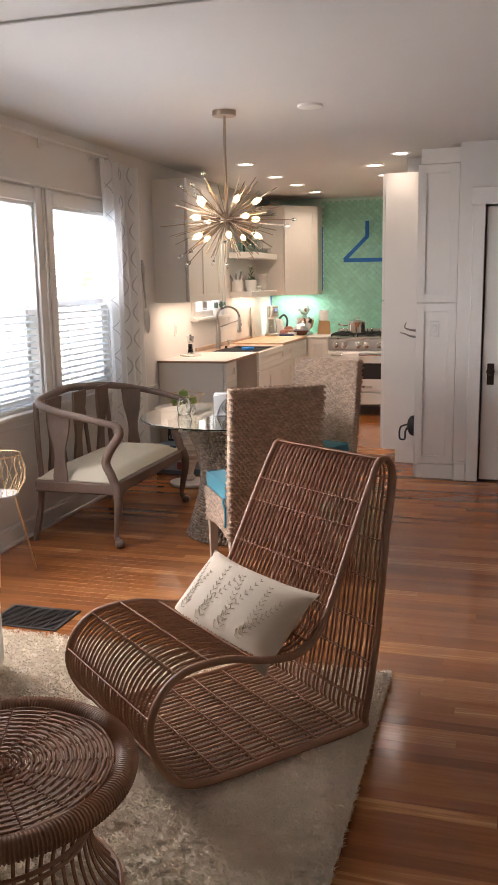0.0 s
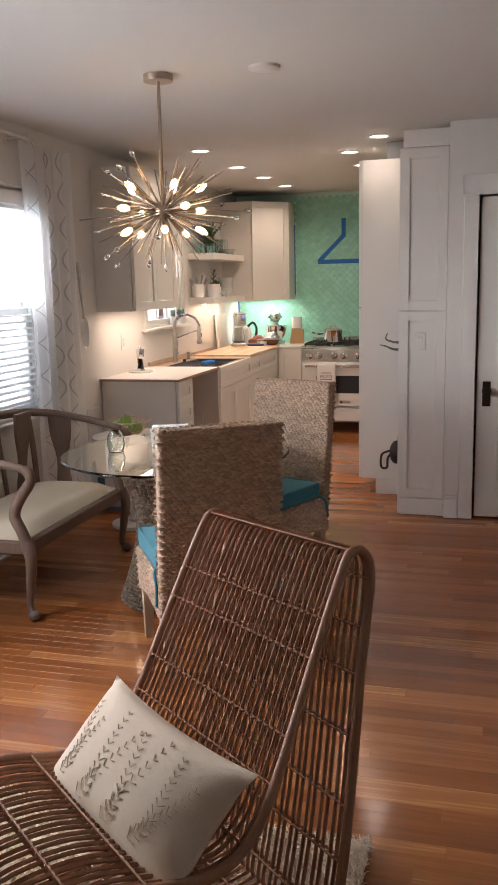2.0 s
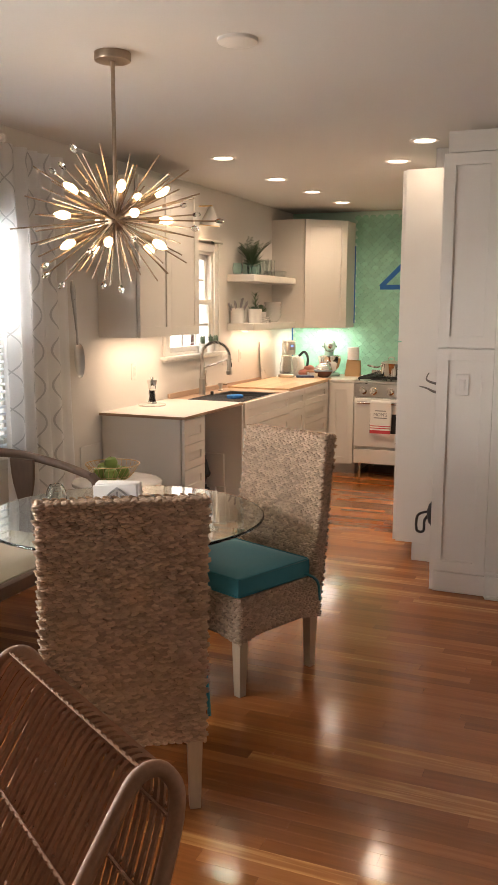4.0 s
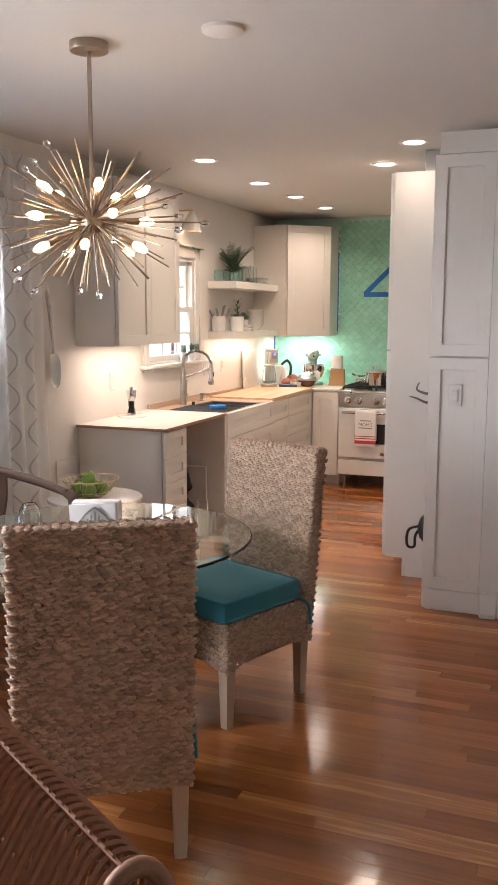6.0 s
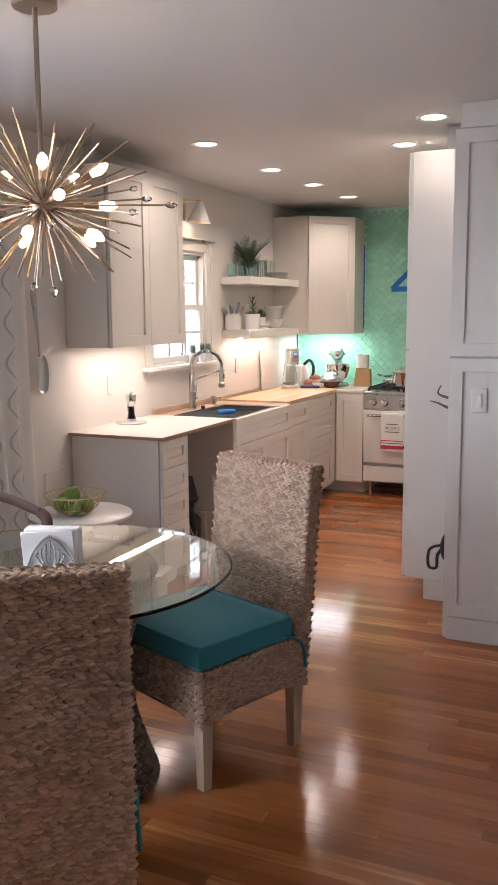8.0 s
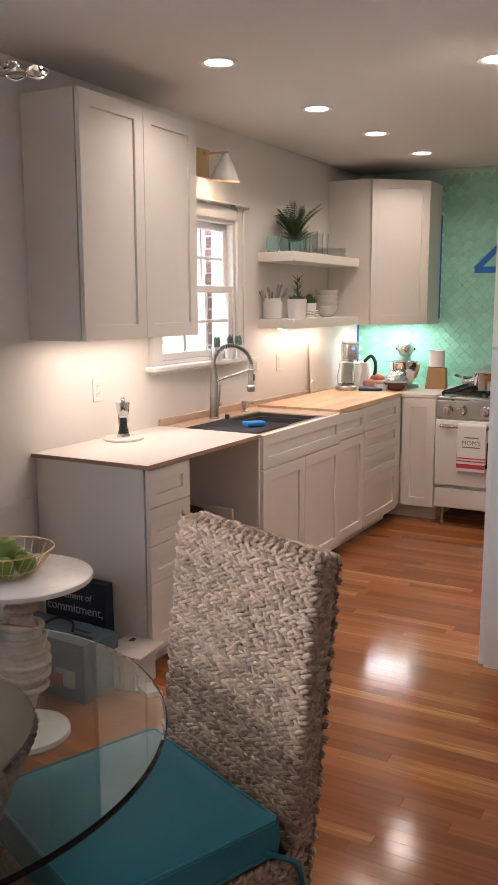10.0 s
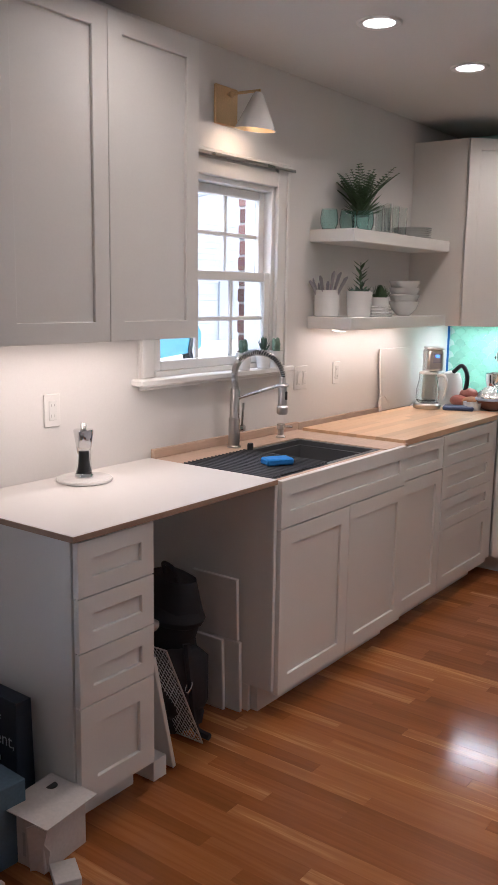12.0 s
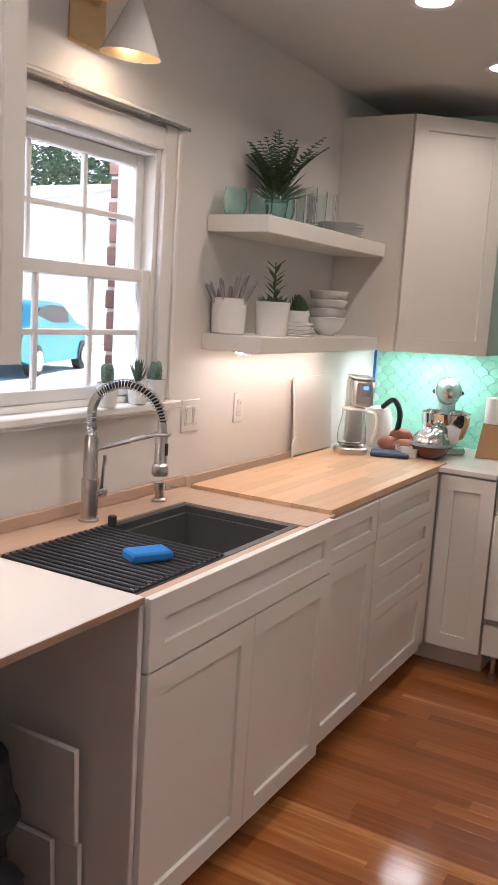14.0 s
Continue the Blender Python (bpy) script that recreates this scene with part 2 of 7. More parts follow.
# ---- mesh building ----
class Geo:
    """Vertices and faces gathered for one mesh."""

    def __init__(self):
        self.v, self.f, self.uv = [], [], None

    def add(self, verts, faces, m=None):
        n = len(self.v)
        self.v.extend([tuple(m @ Vector(p)) for p in verts] if m is not None else [tuple(p) for p in verts])
        self.f.extend([tuple(i + n for i in f) for f in faces])
        return self

    def box(self, x0, y0, z0, x1, y1, z1, b=0.0, m=None):
        x0, x1, y0, y1, z0, z1 = min(x0, x1), max(x0, x1), min(y0, y1), max(y0, y1), min(z0, z1), max(z0, z1)
        b = min(b, (x1 - x0) * 0.45, (y1 - y0) * 0.45, (z1 - z0) * 0.45)
        if b <= 0:
            v = [(x, y, z) for x in (x0, x1) for y in (y0, y1) for z in (z0, z1)]
            return self.add(v, [(0, 1, 3, 2), (4, 6, 7, 5), (0, 4, 5, 1), (2, 3, 7, 6), (0, 2, 6, 4), (1, 5, 7, 3)], m)
        v, key = [], {}
        for i, (x, sx) in enumerate(((x0, 1), (x1, -1))):
            for j, (y, sy) in enumerate(((y0, 1), (y1, -1))):
                for k, (z, sz) in enumerate(((z0, 1), (z1, -1))):
                    for a, p in enumerate(((x, y + b * sy, z + b * sz), (x + b * sx, y, z + b * sz), (x + b * sx, y + b * sy, z))):
                        key[i, j, k, a] = len(v)
                        v.append(p)
        K = lambda i, j, k, a: key[i, j, k, a]
        f = []
        for s in (0, 1):
            f.append((K(s, 0, 0, 0), K(s, 0, 1, 0), K(s, 1, 1, 0), K(s, 1, 0, 0)))
            f.append((K(0, s, 0, 1), K(1, s, 0, 1), K(1, s, 1, 1), K(0, s, 1, 1)))
            f.append((K(0, 0, s, 2), K(0, 1, s, 2), K(1, 1, s, 2), K(1, 0, s, 2)))
            for r in (0, 1):
                f.append((K(s, r, 0, 0), K(s, r, 1, 0), K(s, r, 1, 1), K(s, r, 0, 1)))
                f.append((K(s, 0, r, 0), K(s, 1, r, 0), K(s, 1, r, 2), K(s, 0, r, 2)))
                f.append((K(0, s, r, 1), K(1, s, r, 1), K(1, s, r, 2), K(0, s, r, 2)))
        for i in (0, 1):
            for j in (0, 1):
                for k in (0, 1):
                    f.append((K(i, j, k, 0), K(i, j, k, 1), K(i, j, k, 2)))
        return self.add(v, f, m)

    def lathe(self, prof, n=24, m=None, cap=True, squash=1.0):
        """prof: (radius, z) from the bottom up, turned round z."""
        v = [(r * math.cos(2 * math.pi * i / n), squash * r * math.sin(2 * math.pi * i / n), z) for r, z in prof for i in range(n)]
        f = [(k * n + i, k * n + (i + 1) % n, (k + 1) * n + (i + 1) % n, (k + 1) * n + i) for k in range(len(prof) - 1) for i in range(n)]
        if cap:
            f.append(tuple(range(n - 1, -1, -1)))
            f.append(tuple((len(prof) - 1) * n + i for i in range(n)))
        return self.add(v, f, m)

    def tube(self, pts, r, n=8, closed=False, m=None):
        """A round bar along pts; r: one radius or one a point."""
        pts = [Vector(p) for p in pts]
        k = len(pts)
        rs = r if isinstance(r, (list, tuple)) else [r] * k
        v, up = [], None
        for i, p in enumerate(pts):
            a, b = pts[(i - 1) % k if closed else max(i - 1, 0)], pts[(i + 1) % k if closed else min(i + 1, k - 1)]
            d = (b - a).normalized()
            if up is None:
                up = d.orthogonal().normalized()
            up = (up - d * up.dot(d))
            up = up.normalized() if up.length > 1e-6 else d.orthogonal().normalized()
            side = d.cross(up)
            v += [p + (up * math.cos(2 * math.pi * j / n) + side * math.sin(2 * math.pi * j / n)) * rs[i] for j in range(n)]
        f = [(i * n + j, i * n + (j + 1) % n, ((i + 1) % k) * n + (j + 1) % n, ((i + 1) % k) * n + j) for i in range(k if closed else k - 1) for j in range(n)]
        if not closed:
            f += [tuple(range(n - 1, -1, -1)), tuple((k - 1) * n + j for j in range(n))]
        return self.add(v, f, m)

    def ball(self, c, rx, ry=None, rz=None, n=10, m=None):
        ry, rz = ry or rx, rz or rx
        h = max(4, n // 2)
        v = [(c[0], c[1], c[2] - rz)]
        for k in range(1, h):
            a = -math.pi / 2 + math.pi * k / h
            v += [(c[0] + rx * math.cos(a) * math.cos(2 * math.pi * i / n), c[1] + ry * math.cos(a) * math.sin(2 * math.pi * i / n), c[2] + rz * math.sin(a)) for i in range(n)]
        v.append((c[0], c[1], c[2] + rz))
        f = [(0, 1 + (i + 1) % n, 1 + i) for i in range(n)]
        f += [(1 + k * n + i, 1 + k * n + (i + 1) % n, 1 + (k + 1) * n + (i + 1) % n, 1 + (k + 1) * n + i) for k in range(h - 2) for i in range(n)]
        f += [(len(v) - 1, 1 + (h - 2) * n + i, 1 + (h - 2) * n + (i + 1) % n) for i in range(n)]
        return self.add(v, f, m)

    def plate(self, outline, t, m=None):
        """A flat outline in local x, z with thickness t along y."""
        k = len(outline)
        v = [(x, -t / 2, z) for x, z in outline] + [(x, t / 2, z) for x, z in outline]
        f = [tuple(range(k)), tuple(range(2 * k - 1, k - 1, -1))] + [(i, i + k, (i + 1) % k + k, (i + 1) % k) for i in range(k)]
        return self.add(v, f, m)

    def mesh(self, name, material, smooth=40):
        me = bpy.data.meshes.new(name)
        me.from_pydata(self.v, [], self.f)
        if len(self.f) < 30000:
            bm = bmesh.new()
            bm.from_mesh(me)
            bmesh.ops.recalc_face_normals(bm, faces=bm.faces)
            bm.to_mesh(me)
            bm.free()
        if smooth:
            me.shade_smooth()
            me.set_sharp_from_angle(angle=radians(smooth))
        me.materials.append(material)
        return me


def spline(pts, n=8, closed=False):
    """A smooth curve through pts, n steps a span."""
    P = [Vector(p) for p in pts]
    k, out = len(P), []
    for i in range(k if closed else k - 1):
        p0, p1, p2, p3 = (P[(i - 1) % k], P[i], P[(i + 1) % k], P[(i + 2) % k]) if closed else (P[max(i - 1, 0)], P[i], P[i + 1], P[min(i + 2, k - 1)])
        for j in range(n):
            t = j / n
            out.append(0.5 * ((2 * p1) + (p2 - p0) * t + (2 * p0 - 5 * p1 + 4 * p2 - p3) * t * t + (3 * p1 - p0 - 3 * p2 + p3) * t ** 3))
    if not closed:
        out.append(P[-1])
    return out


def part(name, geo, material, parent, label="", m=None, smooth=40):
    """One mesh object under a thing or under a part."""
    me = geo if isinstance(geo, bpy.types.Mesh) else geo.mesh(name, material, smooth)
    ob = new(name, me)
    ob.parent = parent
    if m is not None:
        ob.matrix_local = m
    if label:
        ob["label"] = label
    return ob


def thing(name, label, category, m=None, group="", kind=""):
    ob = new(name)
    ob.empty_display_size = 0.1
    ob.matrix_world = m if m is not None else Matrix()
    return tagged(ob, label, category, group, kind)


def solid(name, geo, material, label, category="", m=None, group="", kind="", smooth=40):
    """A thing that is one mesh."""
    ob = new(name, geo.mesh(name, material, smooth))
    if m is not None:
        ob.matrix_world = m
    return tagged(ob, label, category, group, kind)


# ---- structure ----
def wall_x(name, x0, x1, y0, y1, holes, label):
    """A wall along y from the floor to the ceiling, with holes (y0, y1, z0, z1) through it."""
    g, y = Geo(), y0
    for a, b, c, d in sorted(holes):
        g.box(x0, y, 0, x1, a, CEIL)
        g.box(x0, a, 0, x1, b, c)
        g.box(x0, a, d, x1, b, CEIL)
        y = b
    g.box(x0, y, 0, x1, y1, CEIL)
    return solid(name, g, M_WALL, label, "wall", kind="structure", smooth=0)


WIN_A, WIN_B, WIN_C, WIN_K = (3.60, 4.45, 0.78, 2.03), (4.65, 5.50, 0.78, 2.03), (5.70, 6.55, 0.78, 2.03), (8.29, 9.10, 1.205, 1.997)
wall_west = wall_x("wall_west", WALL_X - 0.16, WALL_X, FRONT_Y, BACK_Y + 0.15, [WIN_A, WIN_B, WIN_C, WIN_K], "white painted outer wall with window openings")
solid("wall_north", Geo().box(WALL_X, BACK_Y, 0, RIGHT_X, BACK_Y + 0.15, CEIL), M_WALL, "white painted kitchen end wall", "wall", kind="structure", smooth=0)
solid("wall_south", Geo().box(WALL_X, FRONT_Y - 0.15, 0, RIGHT_X, FRONT_Y, CEIL), M_WALL, "plain white wall behind the living area", "wall", kind="structure", smooth=0)
solid("wall_east", Geo().box(RIGHT_X, FRONT_Y - 0.15, 0, RIGHT_X + 0.15, BACK_Y + 0.15, CEIL), M_WALL, "plain white wall across the living area", "wall", kind="structure", smooth=0)
DOOR_L, DOOR_R, DOOR_T = -0.155, 0.66, 2.036
g = Geo().box(-0.345, 7.31, 0, DOOR_L - 0.02, 7.45, CEIL).box(DOOR_L - 0.02, 7.31, DOOR_T + 0.02, DOOR_R + 0.02, 7.45, CEIL).box(DOOR_R + 0.02, 7.31, 0, RIGHT_X, 7.45, CEIL)
solid("wall_closet", g, M_WALL, "white painted wall round the closet door", "wall", kind="structure", smooth=0)
solid("wall_kitchen_east", Geo().box(-0.345, 7.45, 0, -0.20, BACK_Y, CEIL), M_WALL, "white painted wall behind the tall cabinets", "wall", kind="structure", smooth=0)
solid("ceiling", Geo().box(WALL_X - 0.16, FRONT_Y - 0.15, CEIL, RIGHT_X + 0.15, BACK_Y + 0.15, CEIL + 0.12), M_CEIL, "smooth off-white painted ceiling", "ceiling", kind="structure", smooth=0)
solid("trim", Geo().box(WALL_X, 3.70, CEIL - 0.014, RIGHT_X, 3.845, CEIL, 0.004), M_CEIL, "shallow painted band across the ceiling", "trim", kind="structure")
floor = solid("floor", Geo().box(WALL_X - 0.16, FRONT_Y - 0.15, -0.12, RIGHT_X + 0.15, BACK_Y + 0.15, -0.008), M_SUB, "warm reddish oak strip floor, satin varnished", "floor", kind="structure", smooth=0)


def baseboard(x0, y0, x1, y1, nx, ny, h=0.125):
    """A skirting from one point to another, standing proud towards (nx, ny)."""
    g = Geo()
    for t, z0, z1 in ((0.016, 0.0, h - 0.02), (0.010, h - 0.0205, h), (0.026, 0.0, 0.022)):
        g.box(min(x0, x1, x0 + nx * t), min(y0, y1, y0 + ny * t), z0, max(x0, x1, x0 + nx * t), max(y0, y1, y0 + ny * t), z1, 0.003)
    return solid("baseboard", g, M_TRIM, "white painted wooden skirting board", "baseboard", kind="structure")


baseboard(WALL_X, FRONT_Y, WALL_X, 7.36, 1, 0)
baseboard(-0.345, 7.31, -0.262, 7.31, 0, -1, 0.15)
baseboard(DOOR_R + 0.11, 7.31, RIGHT_X, 7.31, 0, -1, 0.15)
baseboard(RIGHT_X, FRONT_Y, RIGHT_X, 7.31, -1, 0, 0.15)
baseboard(WALL_X, FRONT_Y, RIGHT_X, FRONT_Y, 0, 1, 0.15)


# closet door with its casing
def casing(parent, x0, x1, top, y, w=0.09):
    part("casing", Geo().box(x0 - w, y - 0.02, 0, x0, y, top + w, 0.004), M_TRIM, parent)
    part("casing", Geo().box(x1, y - 0.02, 0, x1 + w, y, top + w, 0.004), M_TRIM, parent)
    part("head", Geo().box(x0 - w - 0.01, y - 0.026, top + 0.001, x1 + w + 0.01, y - 0.0205, top + w + 0.03, 0.004).box(x0, y - 0.02, top, x1, y, top + w - 0.002, 0.003), M_TRIM, parent)


door = thing("door_1", "white painted panelled closet door with a dark plate and knob, closed", "door", kind="structure")
casing(door, DOOR_L - 0.012, DOOR_R + 0.012, DOOR_T + 0.012, 7.31)
dg = Geo().box(DOOR_L, 7.325, 0.012, DOOR_R, 7.36, DOOR_T, 0.003)
leaf = part("leaf", dg, M_TRIM, door)


def raised_panel(x0, z0, x1, z1, y):
    g = Geo()
    for a, b, c, d in ((x0, z0, x1, z0 + 0.02), (x0, z1 - 0.02, x1, z1), (x0, z0 + 0.0205, x0 + 0.02, z1 - 0.0205), (x1 - 0.02, z0 + 0.0205, x1, z1 - 0.0205)):
        g.box(a, y - 0.007, b, c, y, d, 0.003)
    return g.box(x0 + 0.05, y - 0.005, z0 + 0.05, x1 - 0.05, y, z1 - 0.05, 0.004)


for z0, z1 in ((0.18, 0.60), (0.74, 1.22), (1.36, 1.90)):
    part("panel", raised_panel(DOOR_L + 0.12, z0, DOOR_R - 0.12, z1, 7.3245), M_TRIM, leaf)
plate = part("knob_plate", Geo().box(DOOR_L + 0.035, 7.319, 0.74, DOOR_L + 0.085, 7.3245, 0.90, 0.004), M_BRASS, leaf, "dark bronze lock plate")
plate.data.materials[0] = surface("dark_bronze", (0.05, 0.035, 0.025), 0.4, metal=0.8, vary=0.2)
part("knob", Geo().lathe([(0.012, 0), (0.012, 0.03), (0.026, 0.035), (0.03, 0.05), (0.022, 0.062), (0.0, 0.064)], 18, pose(DOOR_L + 0.06, 7.319, 0.845, 90)), plate.data.materials[0], leaf, "dark bronze knob")


# double-hung windows
def window(name, y0, y1, z0, z1, label, muntins, deep=0.06, casing_w=0.09, apron=0.085):
    w = thing(name, label, "window", kind="structure")
    f = part("window_frame", Geo().box(WALL_X - 0.15, y0, z0, WALL_X, y0 + 0.025, z1, 0.002).box(WALL_X - 0.15, y1 - 0.025, z0, WALL_X, y1, z1, 0.002)
             .box(WALL_X - 0.15, y0 + 0.026, z1 - 0.025, WALL_X, y1 - 0.026, z1, 0.002).box(WALL_X - 0.15, y0 + 0.026, z0, WALL_X, y1 - 0.026, z0 + 0.02, 0.002), M_TRIM, w)
    part("casing", Geo().box(WALL_X, y0 - casing_w, z0, WALL_X + 0.02, y0 + 0.004, z1 + casing_w, 0.004).box(WALL_X + 0.02, y0 - casing_w, z0, WALL_X + 0.03, y0 - casing_w + 0.02, z1 + casing_w, 0.004), M_TRIM, w)
    part("casing", Geo().box(WALL_X, y1 - 0.004, z0, WALL_X + 0.02, y1 + casing_w, z1 + casing_w, 0.004).box(WALL_X + 0.02, y1 + casing_w - 0.02, z0, WALL_X + 0.03, y1 + casing_w, z1 + casing_w, 0.004), M_TRIM, w)
    part("head", Geo().box(WALL_X, y0 + 0.0045, z1 - 0.004, WALL_X + 0.02, y1 - 0.0045, z1 + casing_w - 0.012, 0.004).box(WALL_X, y0 - casing_w - 0.008, z1 + casing_w + 0.0005, WALL_X + 0.04, y1 + casing_w + 0.008, z1 + casing_w + 0.018, 0.004), M_TRIM, w)
    part("window_sill", Geo().box(WALL_X - 0.06, y0 - casing_w - 0.03, z0 - 0.028, WALL_X + 0.055, y1 + casing_w + 0.03, z0 - 0.001, 0.006), M_TRIM, w)
    part("apron", Geo().box(WALL_X, y0 - casing_w, z0 - apron, WALL_X + 0.016, y1 + casing_w, z0 - 0.0285, 0.004), M_TRIM, w)
    mid = (z0 + z1) / 2
    for a, b, x in ((z0 + 0.021, mid + 0.02, WALL_X - deep - 0.035), (mid - 0.02, z1 - 0.026, WALL_X - deep - 0.072)):
        s = 0.038
        sash = part("sash", Geo().box(x, y0 + 0.026, a, x + 0.034, y0 + 0.026 + s, b, 0.003).box(x, y1 - 0.026 - s, a, x + 0.034, y1 - 0.026, b, 0.003)
                    .box(x, y0 + 0.0265 + s, a, x + 0.034, y1 - 0.0265 - s, a + s, 0.003).box(x, y0 + 0.0265 + s, b - s, x + 0.034, y1 - 0.0265 - s, b, 0.003), M_TRIM, w)
        for i in range(1, muntins[0]):
            yy = y0 + 0.026 + s + (y1 - y0 - 0.052 - 2 * s) * i / muntins[0]
            part("muntin", Geo().box(x + 0.008, yy - 0.009, a + s, x + 0.026, yy + 0.009, b - s, 0.003), M_TRIM, sash)
        for i in range(1, muntins[1]):
            zz = a + s + (b - a - 2 * s) * i / muntins[1]
            part("muntin", Geo().box(x + 0.009, y0 + 0.0265 + s, zz - 0.009, x + 0.025, y1 - 0.0265 - s, zz + 0.009, 0.003), M_TRIM, sash)
        pane = part("pane", Geo().box(x + 0.014, y0 + 0.03 + s, a + s, x + 0.018, y1 - 0.03 - s, b - s), M_PANE, sash, smooth=0)
        pane.visible_shadow = False
    return w


window("window_1", *WIN_A, "white double-hung window in the living area", (1, 1))
window("window_2", *WIN_B, "white double-hung window with bright daylight outside", (1, 1))
window("window_3", *WIN_C, "white double-hung window beside a patterned curtain", (1, 1))
window("window_4", *WIN_K, "small white double-hung kitchen window with grid panes", (3, 2), deep=0.004, casing_w=0.075, apron=0.045)
# ---- kitchen cabinets ----
def shaker(name, w, h, parent, m, rail=0.062, t=0.02, label=""):
    """A shaker front: width along local x, height along z, face towards -y."""
    r, b = min(rail, w * 0.3, h * 0.33), 0.0015
    ring = lambda e, y: [(e, y, e), (w - e, y, e), (w - e, y, h - e), (e, y, h - e)]
    v = ring(0, 0) + ring(0, -t + b) + ring(b, -t) + ring(r - b, -t) + ring(r, -t + b) + ring(r, -t + 0.011)
    g = Geo().add(v, [(3, 2, 1, 0), (20, 21, 22, 23)] + [(k * 4 + i, k * 4 + (i + 1) % 4, k * 4 + 4 + (i + 1) % 4, k * 4 + 4 + i) for k in range(5) for i in range(4)])
    return part(name, g, M_CAB, parent, label, m, smooth=0)


def carcass(w, d, z0, z1, toe):
    g = Geo().box(0, 0.006, z0, w, d, z1, 0.0015)
    if toe:
        g.box(0.004, 0.07, 0, w - 0.004, d, z0 - 0.0005)
    return g


def cabinet(name, label, m, w, d, z0, z1, fronts, toe=True):
    """fronts: (kind, x0, x1, z0, z1) in the unit's own front plane."""
    c = thing(name, label, "cabinet", m)
    part("body", carcass(w, d, z0, z1, toe), M_CAB, c)
    for kind, a, b, lo, hi in fronts:
        shaker(kind, b - a, hi - lo, c, pose(a, -0.001, lo))
    return c


FX = -2.21                      # carcass front plane of the sink run
DR = [(0.711, 0.868), (0.555, 0.708), (0.396, 0.552), (0.108, 0.393)]
cabinet("drawer_unit", "narrow white shaker base cabinet with four drawers", pose(FX, 7.366, 0, rz=90), 0.30, 0.57, 0.105, 0.874,
        [("drawer", 0.003, 0.297, a, b) for a, b in DR])
cabinet("sink_cabinet", "white shaker sink base cabinet with two doors under a false panel", pose(FX + 0.024, 8.285, 0, rz=90), 0.964, 0.594, 0.105, 0.69,
        [("panel", 0.003, 0.961, 0.713, 0.886), ("door", 0.003, 0.4805, 0.09, 0.708), ("door", 0.4835, 0.961, 0.09, 0.708)])
ce = thing("cabinet_end", "white cabinet end panel beside the open dishwasher space", "panel")
part("panel", Geo().box(-2.775, 8.268, 0.105, -2.182, 8.284, 0.874, 0.001), M_CAB, ce)
part("toe_board", Geo().box(-2.775, 8.268, 0.0, -2.285, 8.284, 0.1045), M_CAB, ce)
part("front_edge", Geo().box(-2.1815, 8.269, 0.106, -2.1805, 8.283, 0.873), M_PLASTIC, ce, "white edge banding")
cabinet("base_cabinet", "white shaker base cabinet with one drawer over a door", pose(FX, 9.252, 0, rz=90), 0.44, 0.57, 0.105, 0.874,
        [("drawer", 0.003, 0.437, 0.716, 0.868), ("door", 0.003, 0.437, 0.09, 0.711)])
cabinet("drawer_unit", "white shaker base cabinet with four wide drawers", pose(FX, 9.694, 0, rz=90), 0.635, 0.57, 0.105, 0.874,
        [("drawer", 0.003, 0.632, a, b) for a, b in ((0.717, 0.868), (0.551, 0.714), (0.397, 0.548), (0.09, 0.394))])
cabinet("corner_cabinet", "plain white blind corner base cabinet", pose(-2.78, 10.41, 0), 0.838, 0.62, 0.105, 0.874, [("panel", 0.60, 0.835, 0.105, 0.868)])
solid("filler_panel", Geo().box(FX - 0.01, 10.331, 0.105, FX + 0.018, 10.388, 0.872, 0.002), M_CAB, "white filler strip in the inner corner of the base cabinets", "panel")

cabinet("wall_cabinet", "tall white shaker wall cabinet with two doors", pose(-2.507, 7.366, 0, rz=90), 0.846, 0.28, 1.37, 2.354,
        [("door", 0.002, 0.4215, 1.372, 2.352), ("door", 0.4235, 0.844, 1.372, 2.352)], toe=False)

# diagonal corner wall cabinet
cc = thing("corner_wall_cabinet", "white diagonal corner wall cabinet with one shaker door", "cabinet")
ang, z0, z1 = (BACK_Y - 0.61, BACK_Y - 0.305), 1.37, 2.375
out = [(WALL_X + 0.003, ang[0]), (-2.47, ang[0]), (-2.14, ang[1]), (-2.14, BACK_Y - 0.012), (WALL_X + 0.003, BACK_Y - 0.012)]
part("body", Geo().add([(x, y, z0) for x, y in out] + [(x, y, z1) for x, y in out], [(0, 1, 2, 3, 4), (9, 8, 7, 6, 5)] + [(i, (i + 1) % 5, (i + 1) % 5 + 5, i + 5) for i in range(5)]), M_CAB, cc, smooth=0)
dd = Vector((0.33, 0.305, 0))
turn = math.degrees(math.atan2(dd.y, dd.x))
shaker("door", dd.length - 0.012, z1 - z0 - 0.004, cc, pose(-2.47 + 0.0045, ang[0] + 0.0042, z0 + 0.002, rz=turn) @ pose(0, -0.001, 0))

# pantry beside the closet door, and the tall cabinet across from the sink
pantry = cabinet("pantry_cabinet", "tall narrow white shaker pantry cabinet with two doors", pose(-0.655, 7.352, 0), 0.302, 0.30, 0.115, 2.352,
                 [("door", 0.002, 0.300, 1.352, 2.350), ("door", 0.002, 0.300, 0.117, 1.346)], toe=False)
part("plinth", Geo().box(0.0, 0.0, 0.0, 0.302, 0.30, 0.1145, 0.002).box(0.02, -0.018, 0.0, 0.302, -0.0005, 0.112, 0.002), M_CAB, pantry)
part("filler", Geo().box(0.02, -0.012, 2.354, 0.302, 0.02, CEIL - 0.03, 0.002), M_CAB, pantry)
solid("filler_panel", Geo().box(-0.352, 7.318, 0.0, -0.3455, 7.62, CEIL - 0.004), M_CAB, "thin white scribe strip beside the pantry", "panel")
